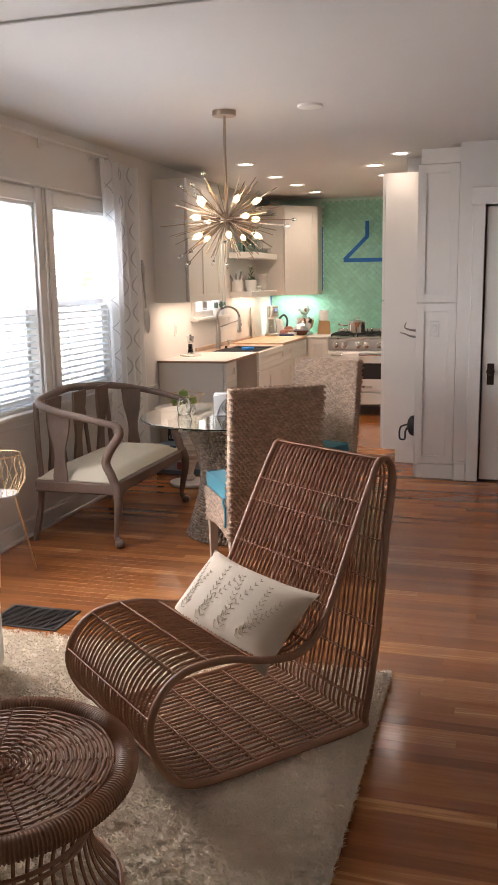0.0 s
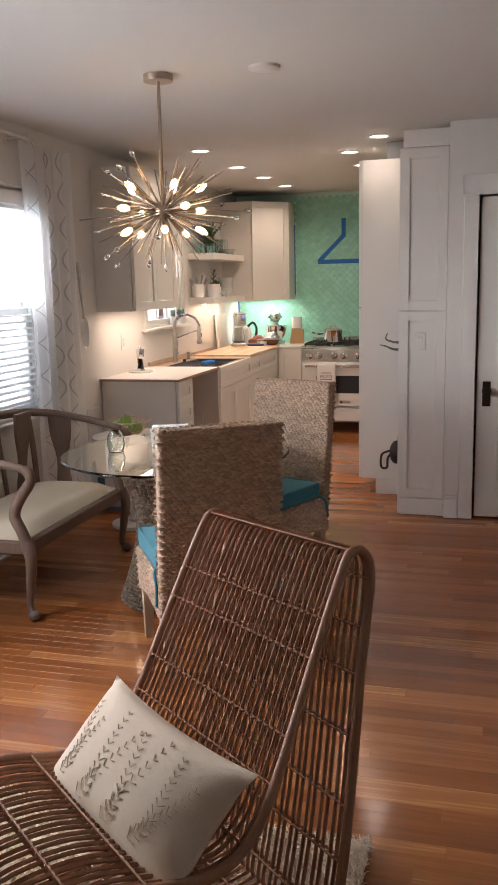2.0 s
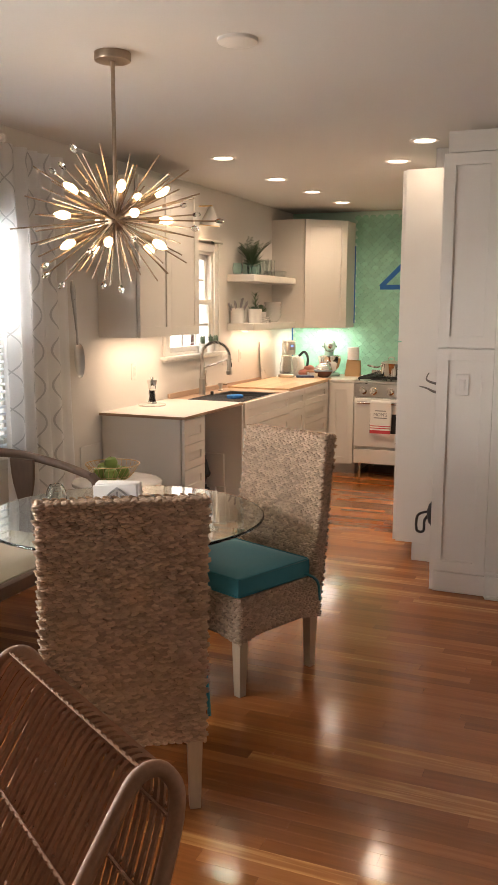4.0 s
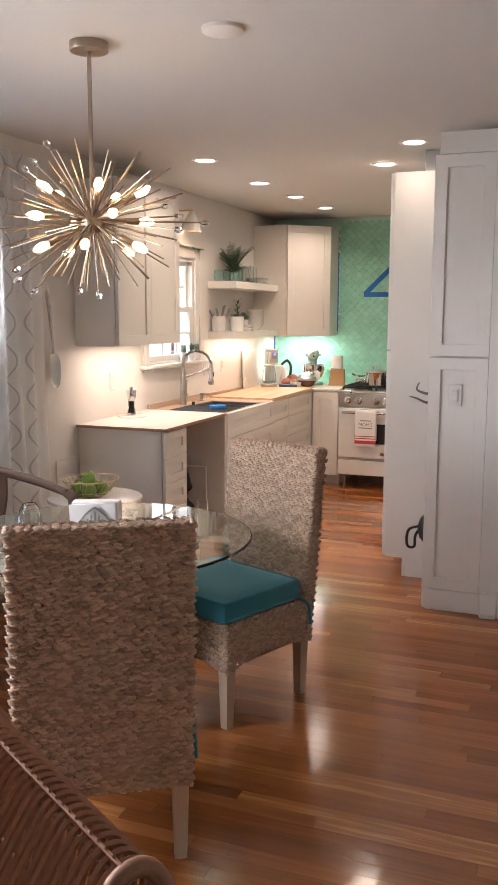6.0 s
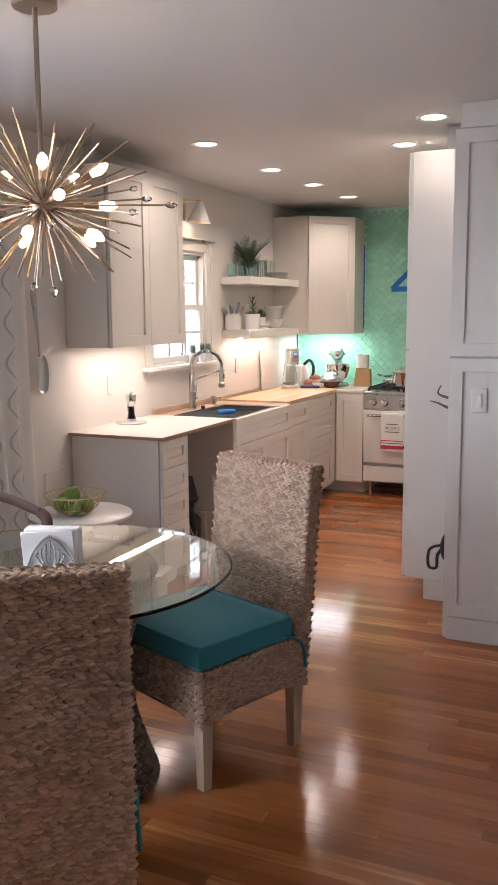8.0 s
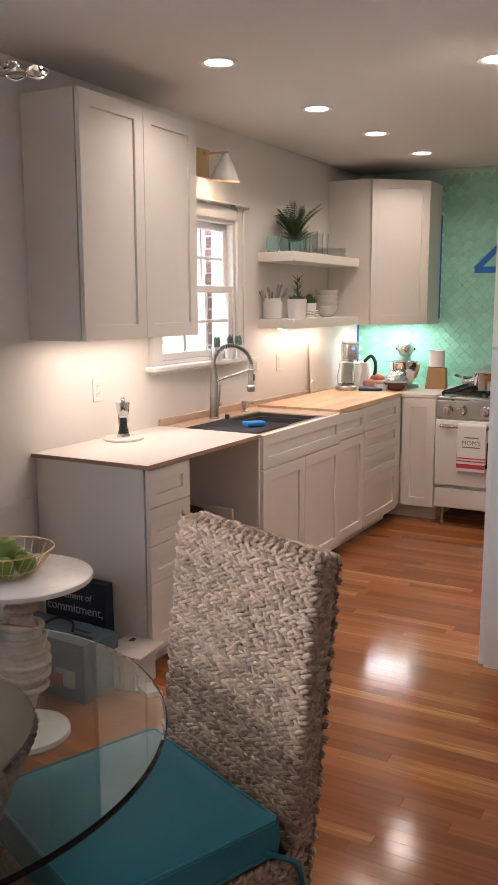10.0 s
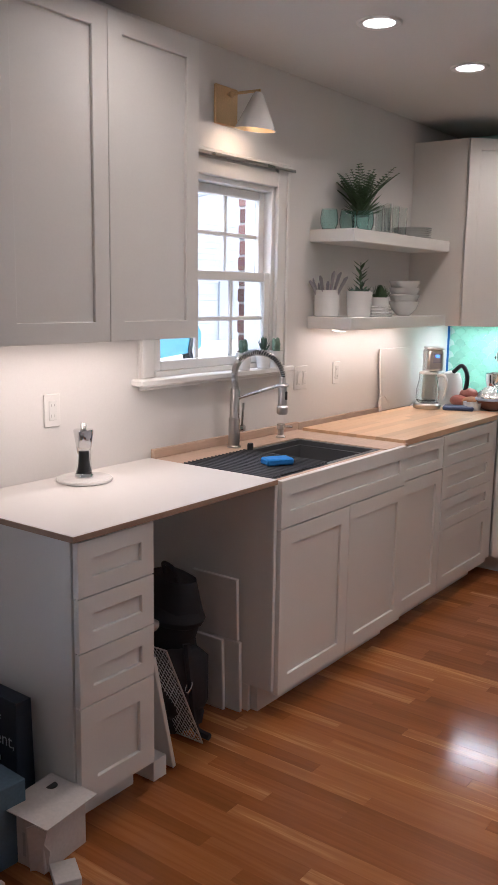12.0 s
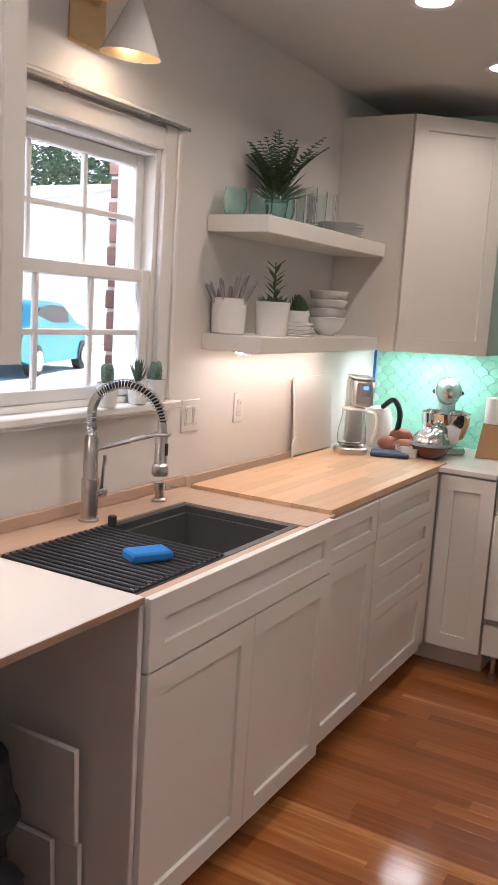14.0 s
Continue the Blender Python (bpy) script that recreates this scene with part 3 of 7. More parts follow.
tall = thing("tall_cabinet", "full-height white kitchen cabinet with slab side and two doors", "cabinet")
part("side_panel", Geo().box(-0.965, 7.87, 0.113, -0.346, 7.89, 2.365, 0.001).box(-0.862, 7.87, 0.0, -0.346, 7.89, 0.1125, 0.001), M_CAB, tall)
part("body", Geo().box(-0.965, 7.891, 0.113, -0.346, 8.75, 2.365).box(-0.862, 7.891, 0, -0.346, 8.75, 0.1125), M_CAB, tall)
shaker("door", 0.86, 1.0, tall, pose(-0.968, 8.745, 1.362, rz=-90))
shaker("door", 0.86, 1.235, tall, pose(-0.968, 8.745, 0.117, rz=-90))
part("filler", Geo().box(-0.80, 7.90, 2.366, -0.346, 7.92, CEIL - 0.01), M_TOE, tall, "grey unpainted filler above the cabinet")

# ---- counters and sink ----
ct = thing("countertop", "thin white laminate sheet laid on the base cabinet as a counter", "countertop")
part("top", Geo().box(WALL_X + 0.004, 7.345, 0.877, -2.178, 8.278, 0.893, 0.001), M_LAM, ct)
part("edge", Geo().box(-2.1775, 7.345, 0.8755, -2.176, 8.278, 0.892).box(WALL_X + 0.004, 7.3435, 0.8755, -2.176, 7.3448, 0.892), M_PLYEDGE, ct, "raw chipboard edge")
sub = thing("counter_subtop", "raw plywood strips round the sink and under the counter", "subtop")
part("strip", Geo().box(WALL_X + 0.003, 8.29, 0.8745, -2.64, 9.30, 0.888, 0.001), M_PLY, sub)
part("strip", Geo().box(-2.64, 9.10, 0.8745, -2.185, 9.30, 0.8875, 0.001), M_PLY, sub)
part("backrail", Geo().box(WALL_X + 0.003, 8.285, 0.8885, WALL_X + 0.022, 9.30, 0.925, 0.002), M_PLY, sub, "pinkish wooden batten along the wall")
part("front_rail", Geo().box(-2.213, 8.287, 0.8735, -2.188, 9.10, 0.884, 0.001), M_PLY, sub)
sink = thing("sink", "black composite workstation sink with stepped ledge", "sink")
sx0, sx1, sy0, sy1, sz, sb = -2.635, -2.215, 8.285, 9.095, 0.884, 0.66
g = Geo()
ring = lambda a, z: [(sx0 + a, sy0 + a, z), (sx1 - a, sy0 + a, z), (sx1 - a, sy1 - a, z), (sx0 + a, sy1 - a, z)]
v = ring(0, sz - 0.012) + ring(0, sz) + ring(0.022, sz) + ring(0.024, sz - 0.02) + ring(0.034, sz - 0.021) + ring(0.045, sb) + ring(0.02, sb - 0.01)
g.add(v, [(k * 4 + i, k * 4 + (i + 1) % 4, k * 4 + 4 + (i + 1) % 4, k * 4 + 4 + i) for k in range(6) for i in range(4)] + [(20, 21, 22, 23), (24, 27, 26, 25)])
part("basin", g, M_SINK, sink, smooth=0)
part("stopper_knob", Geo().lathe([(0.013, 0), (0.013, 0.026), (0.011, 0.030), (0.0, 0.030)], 16, pose(-2.622, 8.715, sz)), M_RODS, sink, "black round control knob")
part("drain", Geo().lathe([(0.045, 0), (0.045, 0.004), (0.03, 0.005), (0.0, 0.003)], 20, pose(-2.42, 8.9, sb)), M_STEEL, sink, "steel drain")
rack = thing("drying_rack", "roll-up drying rack of black rods over the sink", "rack")
for i in range(17):
    yy = 8.30 + i * 0.0232
    part("rod", Geo().tube([(-2.625, yy, 0.889), (-2.222, yy, 0.889)], 0.0046, 8), M_RODS, rack)
for xx in (-2.62, -2.227):
    part("edge_strip", Geo().box(xx - 0.006, 8.296, 0.8845, xx + 0.006, 8.68, 0.8895, 0.002), M_RODS, rack)
solid("sponge", Geo().box(-0.056, -0.034, 0, 0.056, 0.034, 0.026, 0.006), surface("blue_sponge", (0.03, 0.22, 0.62), 0.95, vary=0.15, scale=40, grain=400, bump=0.6), "bright blue kitchen sponge on the drying rack", "sponge", pose(-2.335, 8.50, 0.894, rz=62))

bb = thing("butcher_block", "maple butcher block worktop with joined staves", "worktop")
bx0, bx1, by0, by1 = -2.735, -2.195, 9.285, 10.50
for i in range(11):
    w = (bx1 - bx0) / 11
    cuts = sorted([by0] + [by0 + (by1 - by0) * ((k + ((i * 37) % 10) / 10.0) / 3.2) for k in range(1, 4) if (k + ((i * 37) % 10) / 10.0) / 3.2 < 0.96] + [by1])
    for a, b in zip(cuts, cuts[1:]):
        part("stave", Geo().box(bx0 + i * w, a, 0.876, bx0 + (i + 1) * w - 0.0003, b - 0.0003, 0.902, 0.0006), M_BUTCHER, bb, smooth=0)
part("batten", Geo().box(WALL_X + 0.003, 9.305, 0.876, WALL_X + 0.02, 10.44, 0.918, 0.002), M_PLY, bb, "thin wooden batten along the wall")
solid("countertop", Geo().box(WALL_X + 0.004, 10.502, 0.876, -1.945, BACK_Y - 0.012, 0.898, 0.002).box(-2.194, 10.385, 0.876, -1.945, 10.5015, 0.898, 0.002), M_LAM, "white laminate corner counter beside the range", "countertop")

# ---- shelves ----
for z in (1.833, 1.427):
    s = thing("floating_shelf", "thick white floating wall shelf", "shelf", group="floating shelves")
    part("board", Geo().box(WALL_X, 9.385, z - 0.058, -2.545, 10.437, z, 0.003), M_CAB, s)
puck = thing("undercabinet_light", "small round puck light under the lower shelf, lit", "light", pose(-2.655, 9.47, 1.369))
part("housing", Geo().lathe([(0.036, -0.010), (0.038, -0.008), (0.038, 0.0)], 28), M_PLASTIC, puck)
part("lens", Geo().lathe([(0.0, -0.0125), (0.031, -0.0105)], 28, cap=False), M_STRIP, puck, "glowing lens")

# ---- tiled end wall ----
tile_wall = solid("backsplash", Geo().box(WALL_X + 0.002, BACK_Y - 0.008, 0.86, -0.36, BACK_Y - 0.0005, CEIL - 0.001), M_GROUT, "teal fish-scale tile wall up to the ceiling", "tiles", kind="structure", smooth=0)


def scale_tile(w):
    """One fish-scale tile, round side up, hollow flanks meeting in a point below, face towards -y."""
    r = w / 2
    pts = [(r * math.cos(a), r * math.sin(a)) for a in [math.pi * k / 10 for k in range(11)]]
    pts += [(-r + r * math.sin(a), -r + r * math.cos(a)) for a in [math.pi / 2 * k / 5 for k in range(1, 6)]]
    pts += [(r - r * math.cos(a), -r + r * math.sin(a)) for a in [math.pi / 2 * k / 5 for k in range(1, 5)]]
    n = len(pts)
    v = [(x * 0.985, 0.0, z * 0.985) for x, z in pts] + [(x * 0.95, -0.0035, z * 0.95) for x, z in pts]
    return v, [tuple(range(n, 2 * n))] + [(i, (i + 1) % n, (i + 1) % n + n, i + n) for i in range(n)]


TW = 0.074
tv, tf = scale_tile(TW)
tile_mesh = Geo().add(tv, tf).mesh("tile", M_TEAL, 0)
rest, made = Geo(), 0
row = 0
z = 0.90
while z < CEIL - 0.04:
    x = WALL_X + 0.045 + (TW / 2 if row % 2 else 0)
    while x < -0.95:
        under_cab = x < -2.13 and z > 1.36
        if not under_cab and not (x > -1.05 and z < 1.0):
            if z < 1.42 and made < 296 and x < -1.2:
                part("tile", tile_mesh, M_TEAL, tile_wall, m=pose(x, BACK_Y - 0.0082, z))
                made += 1
            else:
                rest.add(tv, tf, pose(x, BACK_Y - 0.0082, z))
        x += TW
    z += TW / 2
    row += 1
tagged(part("tiles", rest, M_TEALS, tile_wall, smooth=0), kind="stuff")
tape = thing("masking_tape", "blue painter's tape marking a hood outline on the tiles", "tape")
ty = BACK_Y - 0.0155


def tape_strip(x0, z0, x1, z1, w=0.045):
    d = Vector((x1 - x0, 0, z1 - z0))
    part("strip", Geo().box(-0.01, -0.0008, -w / 2, d.length + 0.01, 0.0, w / 2, m=pose(x0, ty - random.random() * 0.002, z0) @ pose(0, 0, 0, 0, -math.degrees(math.atan2(d.z, d.x)), 0)), M_TAPE, tape, smooth=0)


tape_strip(-1.87, 1.76, -1.00, 1.76)
tape_strip(-1.865, 1.77, -1.60, 2.03)
tape_strip(-1.60, 2.03, -1.60, 2.20)
tape_strip(-1.34, 2.03, -1.34, 2.20)
tape_strip(-2.135, 2.15, -2.135, 1.42, 0.012)
tape_strip(-2.785, 0.91, -2.785, 1.365, 0.018)

# ---- range ----
rg = thing("range", "white and steel gas range with knobs, grates and an oven door", "range", pose(-1.935, 10.37, 0))
RW = 0.91
part("body", Geo().box(0, 0.03, 0.12, RW, 0.67, 0.86, 0.003), M_ENAMEL, rg)
part("panel", Geo().box(0, 0.0, 0.745, RW, 0.028, 0.872, 0.008), M_STEEL, rg, "steel control panel")
part("cooktop", Geo().box(0, 0.0, 0.873, RW, 0.66, 0.893, 0.006), M_STEEL, rg, "steel cooktop")
part("backguard", Geo().box(0, 0.628, 0.8935, RW, 0.66, 0.955, 0.004), M_STEEL, rg)
for i in range(6):
    kx = 0.085 + i * 0.098 + (0.06 if i > 1 else 0) + (0.05 if i > 3 else 0)
    k = part("knob", Geo().lathe([(0.036, 0), (0.036, 0.006), (0.026, 0.008), (0.024, 0.036), (0.018, 0.042), (0.0, 0.043)], 18, pose(kx, 0.0, 0.805, 90)), M_CHROME, rg, "steel control knob")
    part("pointer", Geo().box(kx - 0.004, -0.048, 0.785, kx + 0.004, -0.040, 0.826, 0.002), M_STEEL, k)
oven = part("oven_door", Geo().box(0.006, -0.022, 0.285, RW - 0.006, 0.029, 0.738, 0.006), M_ENAMEL, rg)
part("window", Geo().box(0.16, -0.025, 0.42, RW - 0.16, -0.0215, 0.60, 0.004), M_BLACK, oven, "dark oven window")
part("handle", Geo().tube([(0.05, -0.062, 0.70), (RW - 0.05, -0.062, 0.70)], 0.013, 12).box(0.06, -0.055, 0.692, 0.08, -0.02, 0.708, 0.002).box(RW - 0.08, -0.055, 0.692, RW - 0.06, -0.02, 0.708, 0.002), M_CHROME, oven, "steel bar handle")
part("badge", Geo().box(0.40, -0.025, 0.315, 0.51, -0.0215, 0.345, 0.002), M_STEEL, oven, "small steel badge")
part("drawer", Geo().box(0.006, -0.014, 0.125, RW - 0.006, 0.029, 0.262, 0.006), M_ENAMEL, rg)
for fx, fy in ((0.05, 0.06), (RW - 0.05, 0.06), (0.05, 0.6), (RW - 0.05, 0.6)):
    part("foot", Geo().lathe([(0.018, 0), (0.018, 0.02), (0.013, 0.022), (0.013, 0.12)], 12, pose(fx, fy, 0)), M_STEEL, rg)
for gx in (0.01, 0.31, 0.61):
    gr = Geo()
    for i in range(4):
        gr.box(gx + 0.02 + i * 0.083, 0.05, 0.914, gx + 0.032 + i * 0.083, 0.61, 0.930, 0.003)
    for i in range(5):
        gr.box(gx + 0.01, 0.05 + i * 0.137, 0.906, gx + 0.285, 0.062 + i * 0.137, 0.922, 0.003)
    for a in (0.015, 0.272):
        for b in (0.05, 0.6):
            gr.box(gx + a, b, 0.8935, gx + a + 0.012, b + 0.012, 0.92)
    part("grate", gr, M_IRON, rg, "black cast-iron grate")
    for by in (0.19, 0.46):
        part("burner", Geo().lathe([(0.05, 0), (0.05, 0.008), (0.035, 0.012), (0.0, 0.013)], 18, pose(gx + 0.148, by, 0.8935)), M_IRON, rg)

# ---- recessed lights ----
def downlight(x, y):
    d = thing("downlight", "round recessed ceiling light with white trim, lit", "ceiling light", pose(x, y, CEIL), group="recessed kitchen lights")
    part("trim_ring", Geo().lathe([(0.058, -0.004), (0.078, -0.006), (0.082, -0.002), (0.082, 0.0)], 32, cap=False), M_PLASTIC, d)
    part("lens", Geo().lathe([(0.0, -0.003), (0.0575, -0.003)], 32, cap=False), M_LED, d, "glowing white lens")


for dx, dy in DOWNLIGHTS:
    downlight(dx, dy)
solid("smoke_detector", Geo().lathe([(0.066, -0.013), (0.07, -0.011), (0.072, 0.0)], 32, pose(-1.09, 5.62, CEIL)), M_PLASTIC, "round white ceiling cover plate", "detector")
# ---- blinds and curtain ----
M_SLAT = surface("blind_slat", (0.86, 0.88, 0.89), 0.5, vary=0.03)
nt = M_SLAT.node_tree
glow = nt.nodes.new("ShaderNodeBsdfTranslucent")
glow.inputs["Color"].default_value = (0.86, 0.90, 0.93, 1)
both = nt.nodes.new("ShaderNodeMixShader")
both.inputs[0].default_value = 0.75
nt.links.new(nt.nodes["Principled BSDF"].outputs[0], both.inputs[1])
nt.links.new(glow.outputs[0], both.inputs[2])
nt.links.new(both.outputs[0], nt.nodes["Material Output"].inputs["Surface"])
M_CURTAIN = curtain_cloth("curtain_cotton")


def blind(y0, y1, z0, z1):
    b = thing("window_blind", "white horizontal slat blind, lowered with open slats", "blind", group="window blinds")
    part("valance", Geo().box(WALL_X - 0.052, y0 + 0.03, z1 - 0.095, WALL_X + 0.004, y1 - 0.03, z1 - 0.027, 0.004), M_SLAT, b)
    me = Geo().box(-0.022, y0 + 0.034, -0.0012, 0.022, y1 - 0.034, 0.0012, 0.0005).mesh("slat", M_SLAT, 0)
    z = z1 - 0.115
    while z > z0 + 0.05:
        part("slat", me, M_SLAT, b, m=pose(WALL_X - 0.026, 0, z, 0, 9, 0))
        z -= 0.0405
    part("bottom_rail", Geo().box(WALL_X - 0.048, y0 + 0.034, z0 + 0.022, WALL_X - 0.004, y1 - 0.034, z0 + 0.038, 0.003), M_SLAT, b)
    for yy in (y0 + 0.16, y1 - 0.16):
        part("cord", Geo().tube([(WALL_X - 0.003, yy, z0 + 0.03), (WALL_X - 0.003, yy, z1 - 0.09)], 0.0012, 5), M_SLAT, b)


for w in (WIN_B, WIN_C):
    blind(*w)
cu = thing("curtain", "white cotton curtain with a grey ogee pattern, drawn aside", "curtain")
NU, NV, CY0, CY1, CZ0, CZ1 = 110, 40, 6.32, 6.99, 0.015, 2.385
verts, uvs = [], []
for j in range(NV + 1):
    t = j / NV
    for i in range(NU + 1):
        s = i / NU
        fold = math.sin(s * 2 * math.pi * 5.5 + 0.5 * math.sin(3 * t)) * (0.030 - 0.010 * t) + 0.008 * math.sin(s * 23 + 4 * t)
        pinch = 1 - 0.10 * t
        verts.append((-2.725 + fold, CY0 + (CY1 - CY0) * (s * pinch), CZ0 + (CZ1 - CZ0) * t))
        uvs.append((s * 0.76, t * (CZ1 - CZ0)))
faces = [(j * (NU + 1) + i, j * (NU + 1) + i + 1, (j + 1) * (NU + 1) + i + 1, (j + 1) * (NU + 1) + i) for j in range(NV) for i in range(NU)]
me = bpy.data.meshes.new("cloth")
me.from_pydata(verts, [], faces)
layer = me.uv_layers.new(name="weave")
for poly in me.polygons:
    for li, vi in zip(poly.loop_indices, poly.vertices):
        layer.data[li].uv = uvs[vi]
me.shade_smooth()
me.materials.append(M_CURTAIN)
part("cloth", me, M_CURTAIN, cu)
rod = thing("curtain_rod", "slim pale metal curtain rod above the windows", "curtain rod")
part("pole", Geo().tube([(-2.70, 3.0, 2.40), (-2.70, 6.36, 2.40)], 0.011, 12), M_PLASTIC, rod)
part("finial", Geo().lathe([(0.012, 0), (0.02, 0.005), (0.022, 0.02), (0.014, 0.032), (0.0, 0.034)], 16, pose(-2.70, 6.36, 2.40, -90)), M_PLASTIC, rod)
for yy in (4.55, 5.60, 6.28):
    part("bracket", Geo().box(WALL_X, yy - 0.01, 2.36, WALL_X + 0.012, yy + 0.01, 2.43, 0.002).box(WALL_X + 0.01, yy - 0.006, 2.385, -2.70, yy + 0.006, 2.392, 0.002), M_PLASTIC, rod)

# oversized spoon on the wall
M_PEWTER = surface("pewter", (0.50, 0.50, 0.49), 0.3, metal=1.0, vary=0.12, scale=14)
sp = thing("wall_spoon", "oversized pewter spoon hung on the wall as decoration", "wall decoration", pose(WALL_X + 0.03, 7.095, 1.135) @ pose(0, 0, 0, 6))
v, f = [], []
for k in range(13):
    a = math.pi * k / 12
    z, hw = 0.105 - 0.105 * math.cos(a), 0.058 * math.sin(a) ** 0.8 * (1 - 0.12 * math.cos(a))
    for i in range(9):
        u = -1 + i / 4
        v.append((0.012 - 0.022 * (1 - u * u) * math.sin(a), u * hw, z))
f = [(k * 9 + i, k * 9 + i + 1, k * 9 + 10 + i, k * 9 + 9 + i) for k in range(12) for i in range(8)]
part("bowl", Geo().add(v, f), M_PEWTER, sp)
part("handle", Geo().tube([(0.010, 0, 0.20), (0.010, 0, 0.26), (0.008, 0, 0.40), (0.008, 0, 0.53), (0.008, 0, 0.58)], [0.009, 0.006, 0.010, 0.017, 0.008], 10), M_PEWTER, sp)

# ---- seagrass dining chairs ----
M_GRASS = surface("seagrass", (0.45, 0.322, 0.232), 0.65, vary=0.20, scale=14, grain=220, bump=0.5, per="island")
# darker seagrass for the cores: shade between the strands, put into the colour
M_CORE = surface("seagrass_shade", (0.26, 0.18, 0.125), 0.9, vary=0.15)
M_PALEWOOD = surface("pale_wood", (0.52, 0.40, 0.29), 0.5, vary=0.10, scale=20, grain=90, stretch=(1, 1, 0.12))
M_CUSHION = surface("teal_canvas", (0.014, 0.20, 0.26), 0.85, vary=0.10, scale=9, grain=420, bump=0.3, sheen=0.3)


def strand(c, long, wide, out, u, n, skew):
    """One plump twist of grass lying on a surface: centre c, along u, normal n."""
    u2 = (u + n.cross(u) * skew).normalized()
    s2 = n.cross(u2)
    vs = []
    for a, r, lift in ((-1.0, 0.30, -0.7), (-0.72, 0.78, -0.25), (0.0, 1.0, 0.15), (0.72, 0.78, -0.25), (1.0, 0.30, -0.7)):
        for k in range(7):
            th = math.pi * 2 * k / 7
            vs.append(c + u2 * (a * long) + s2 * (math.cos(th) * wide * r) + n * (math.sin(th) * out * r + lift * out))
    fs = [(i * 7 + k, i * 7 + (k + 1) % 7, i * 7 + 7 + (k + 1) % 7, i * 7 + 7 + k) for i in range(4) for k in range(7)]
    return vs, fs + [(6, 5, 4, 3, 2, 1, 0), tuple(range(28, 35))]


def woven(geo, origin, u, v, nu, nv, normal, rng, bend=None, slant=0.5):
    """Rows of braid over the patch origin + s*u + t*v; every stitch is two or three slanting plies, turned about from row to row."""
    uu, vv, cu, cv = u.normalized(), v.normalized(), u.length / nu, v.length / nv
    for j in range(nv):
        for i in range(nu):
            s, t = (i + (0.70 if j % 2 else 0.30)) / nu, (j + 0.5) / nv
            p = bend(s, t) if bend else origin + u * s + v * t
            p = p + uu * rng.uniform(-0.12, 0.12) * cu + vv * rng.uniform(-0.08, 0.08) * cv + normal * rng.uniform(-0.0012, 0.0015)
            lean = slant * rng.uniform(0.6, 1.2) * (1 if j % 2 else -1)
            plies = 2
            for k in range(plies):
                q = (k - (plies - 1) / 2) * (1.1 / plies)
                geo.add(*strand(p + vv * (q * cv * 0.95) - uu * (q * cu * 0.25), cu * rng.uniform(0.56, 0.68), cv * rng.uniform(0.66, 0.78) / plies, rng.uniform(0.0045, 0.0065), uu, normal, lean + rng.uniform(-0.15, 0.15)))


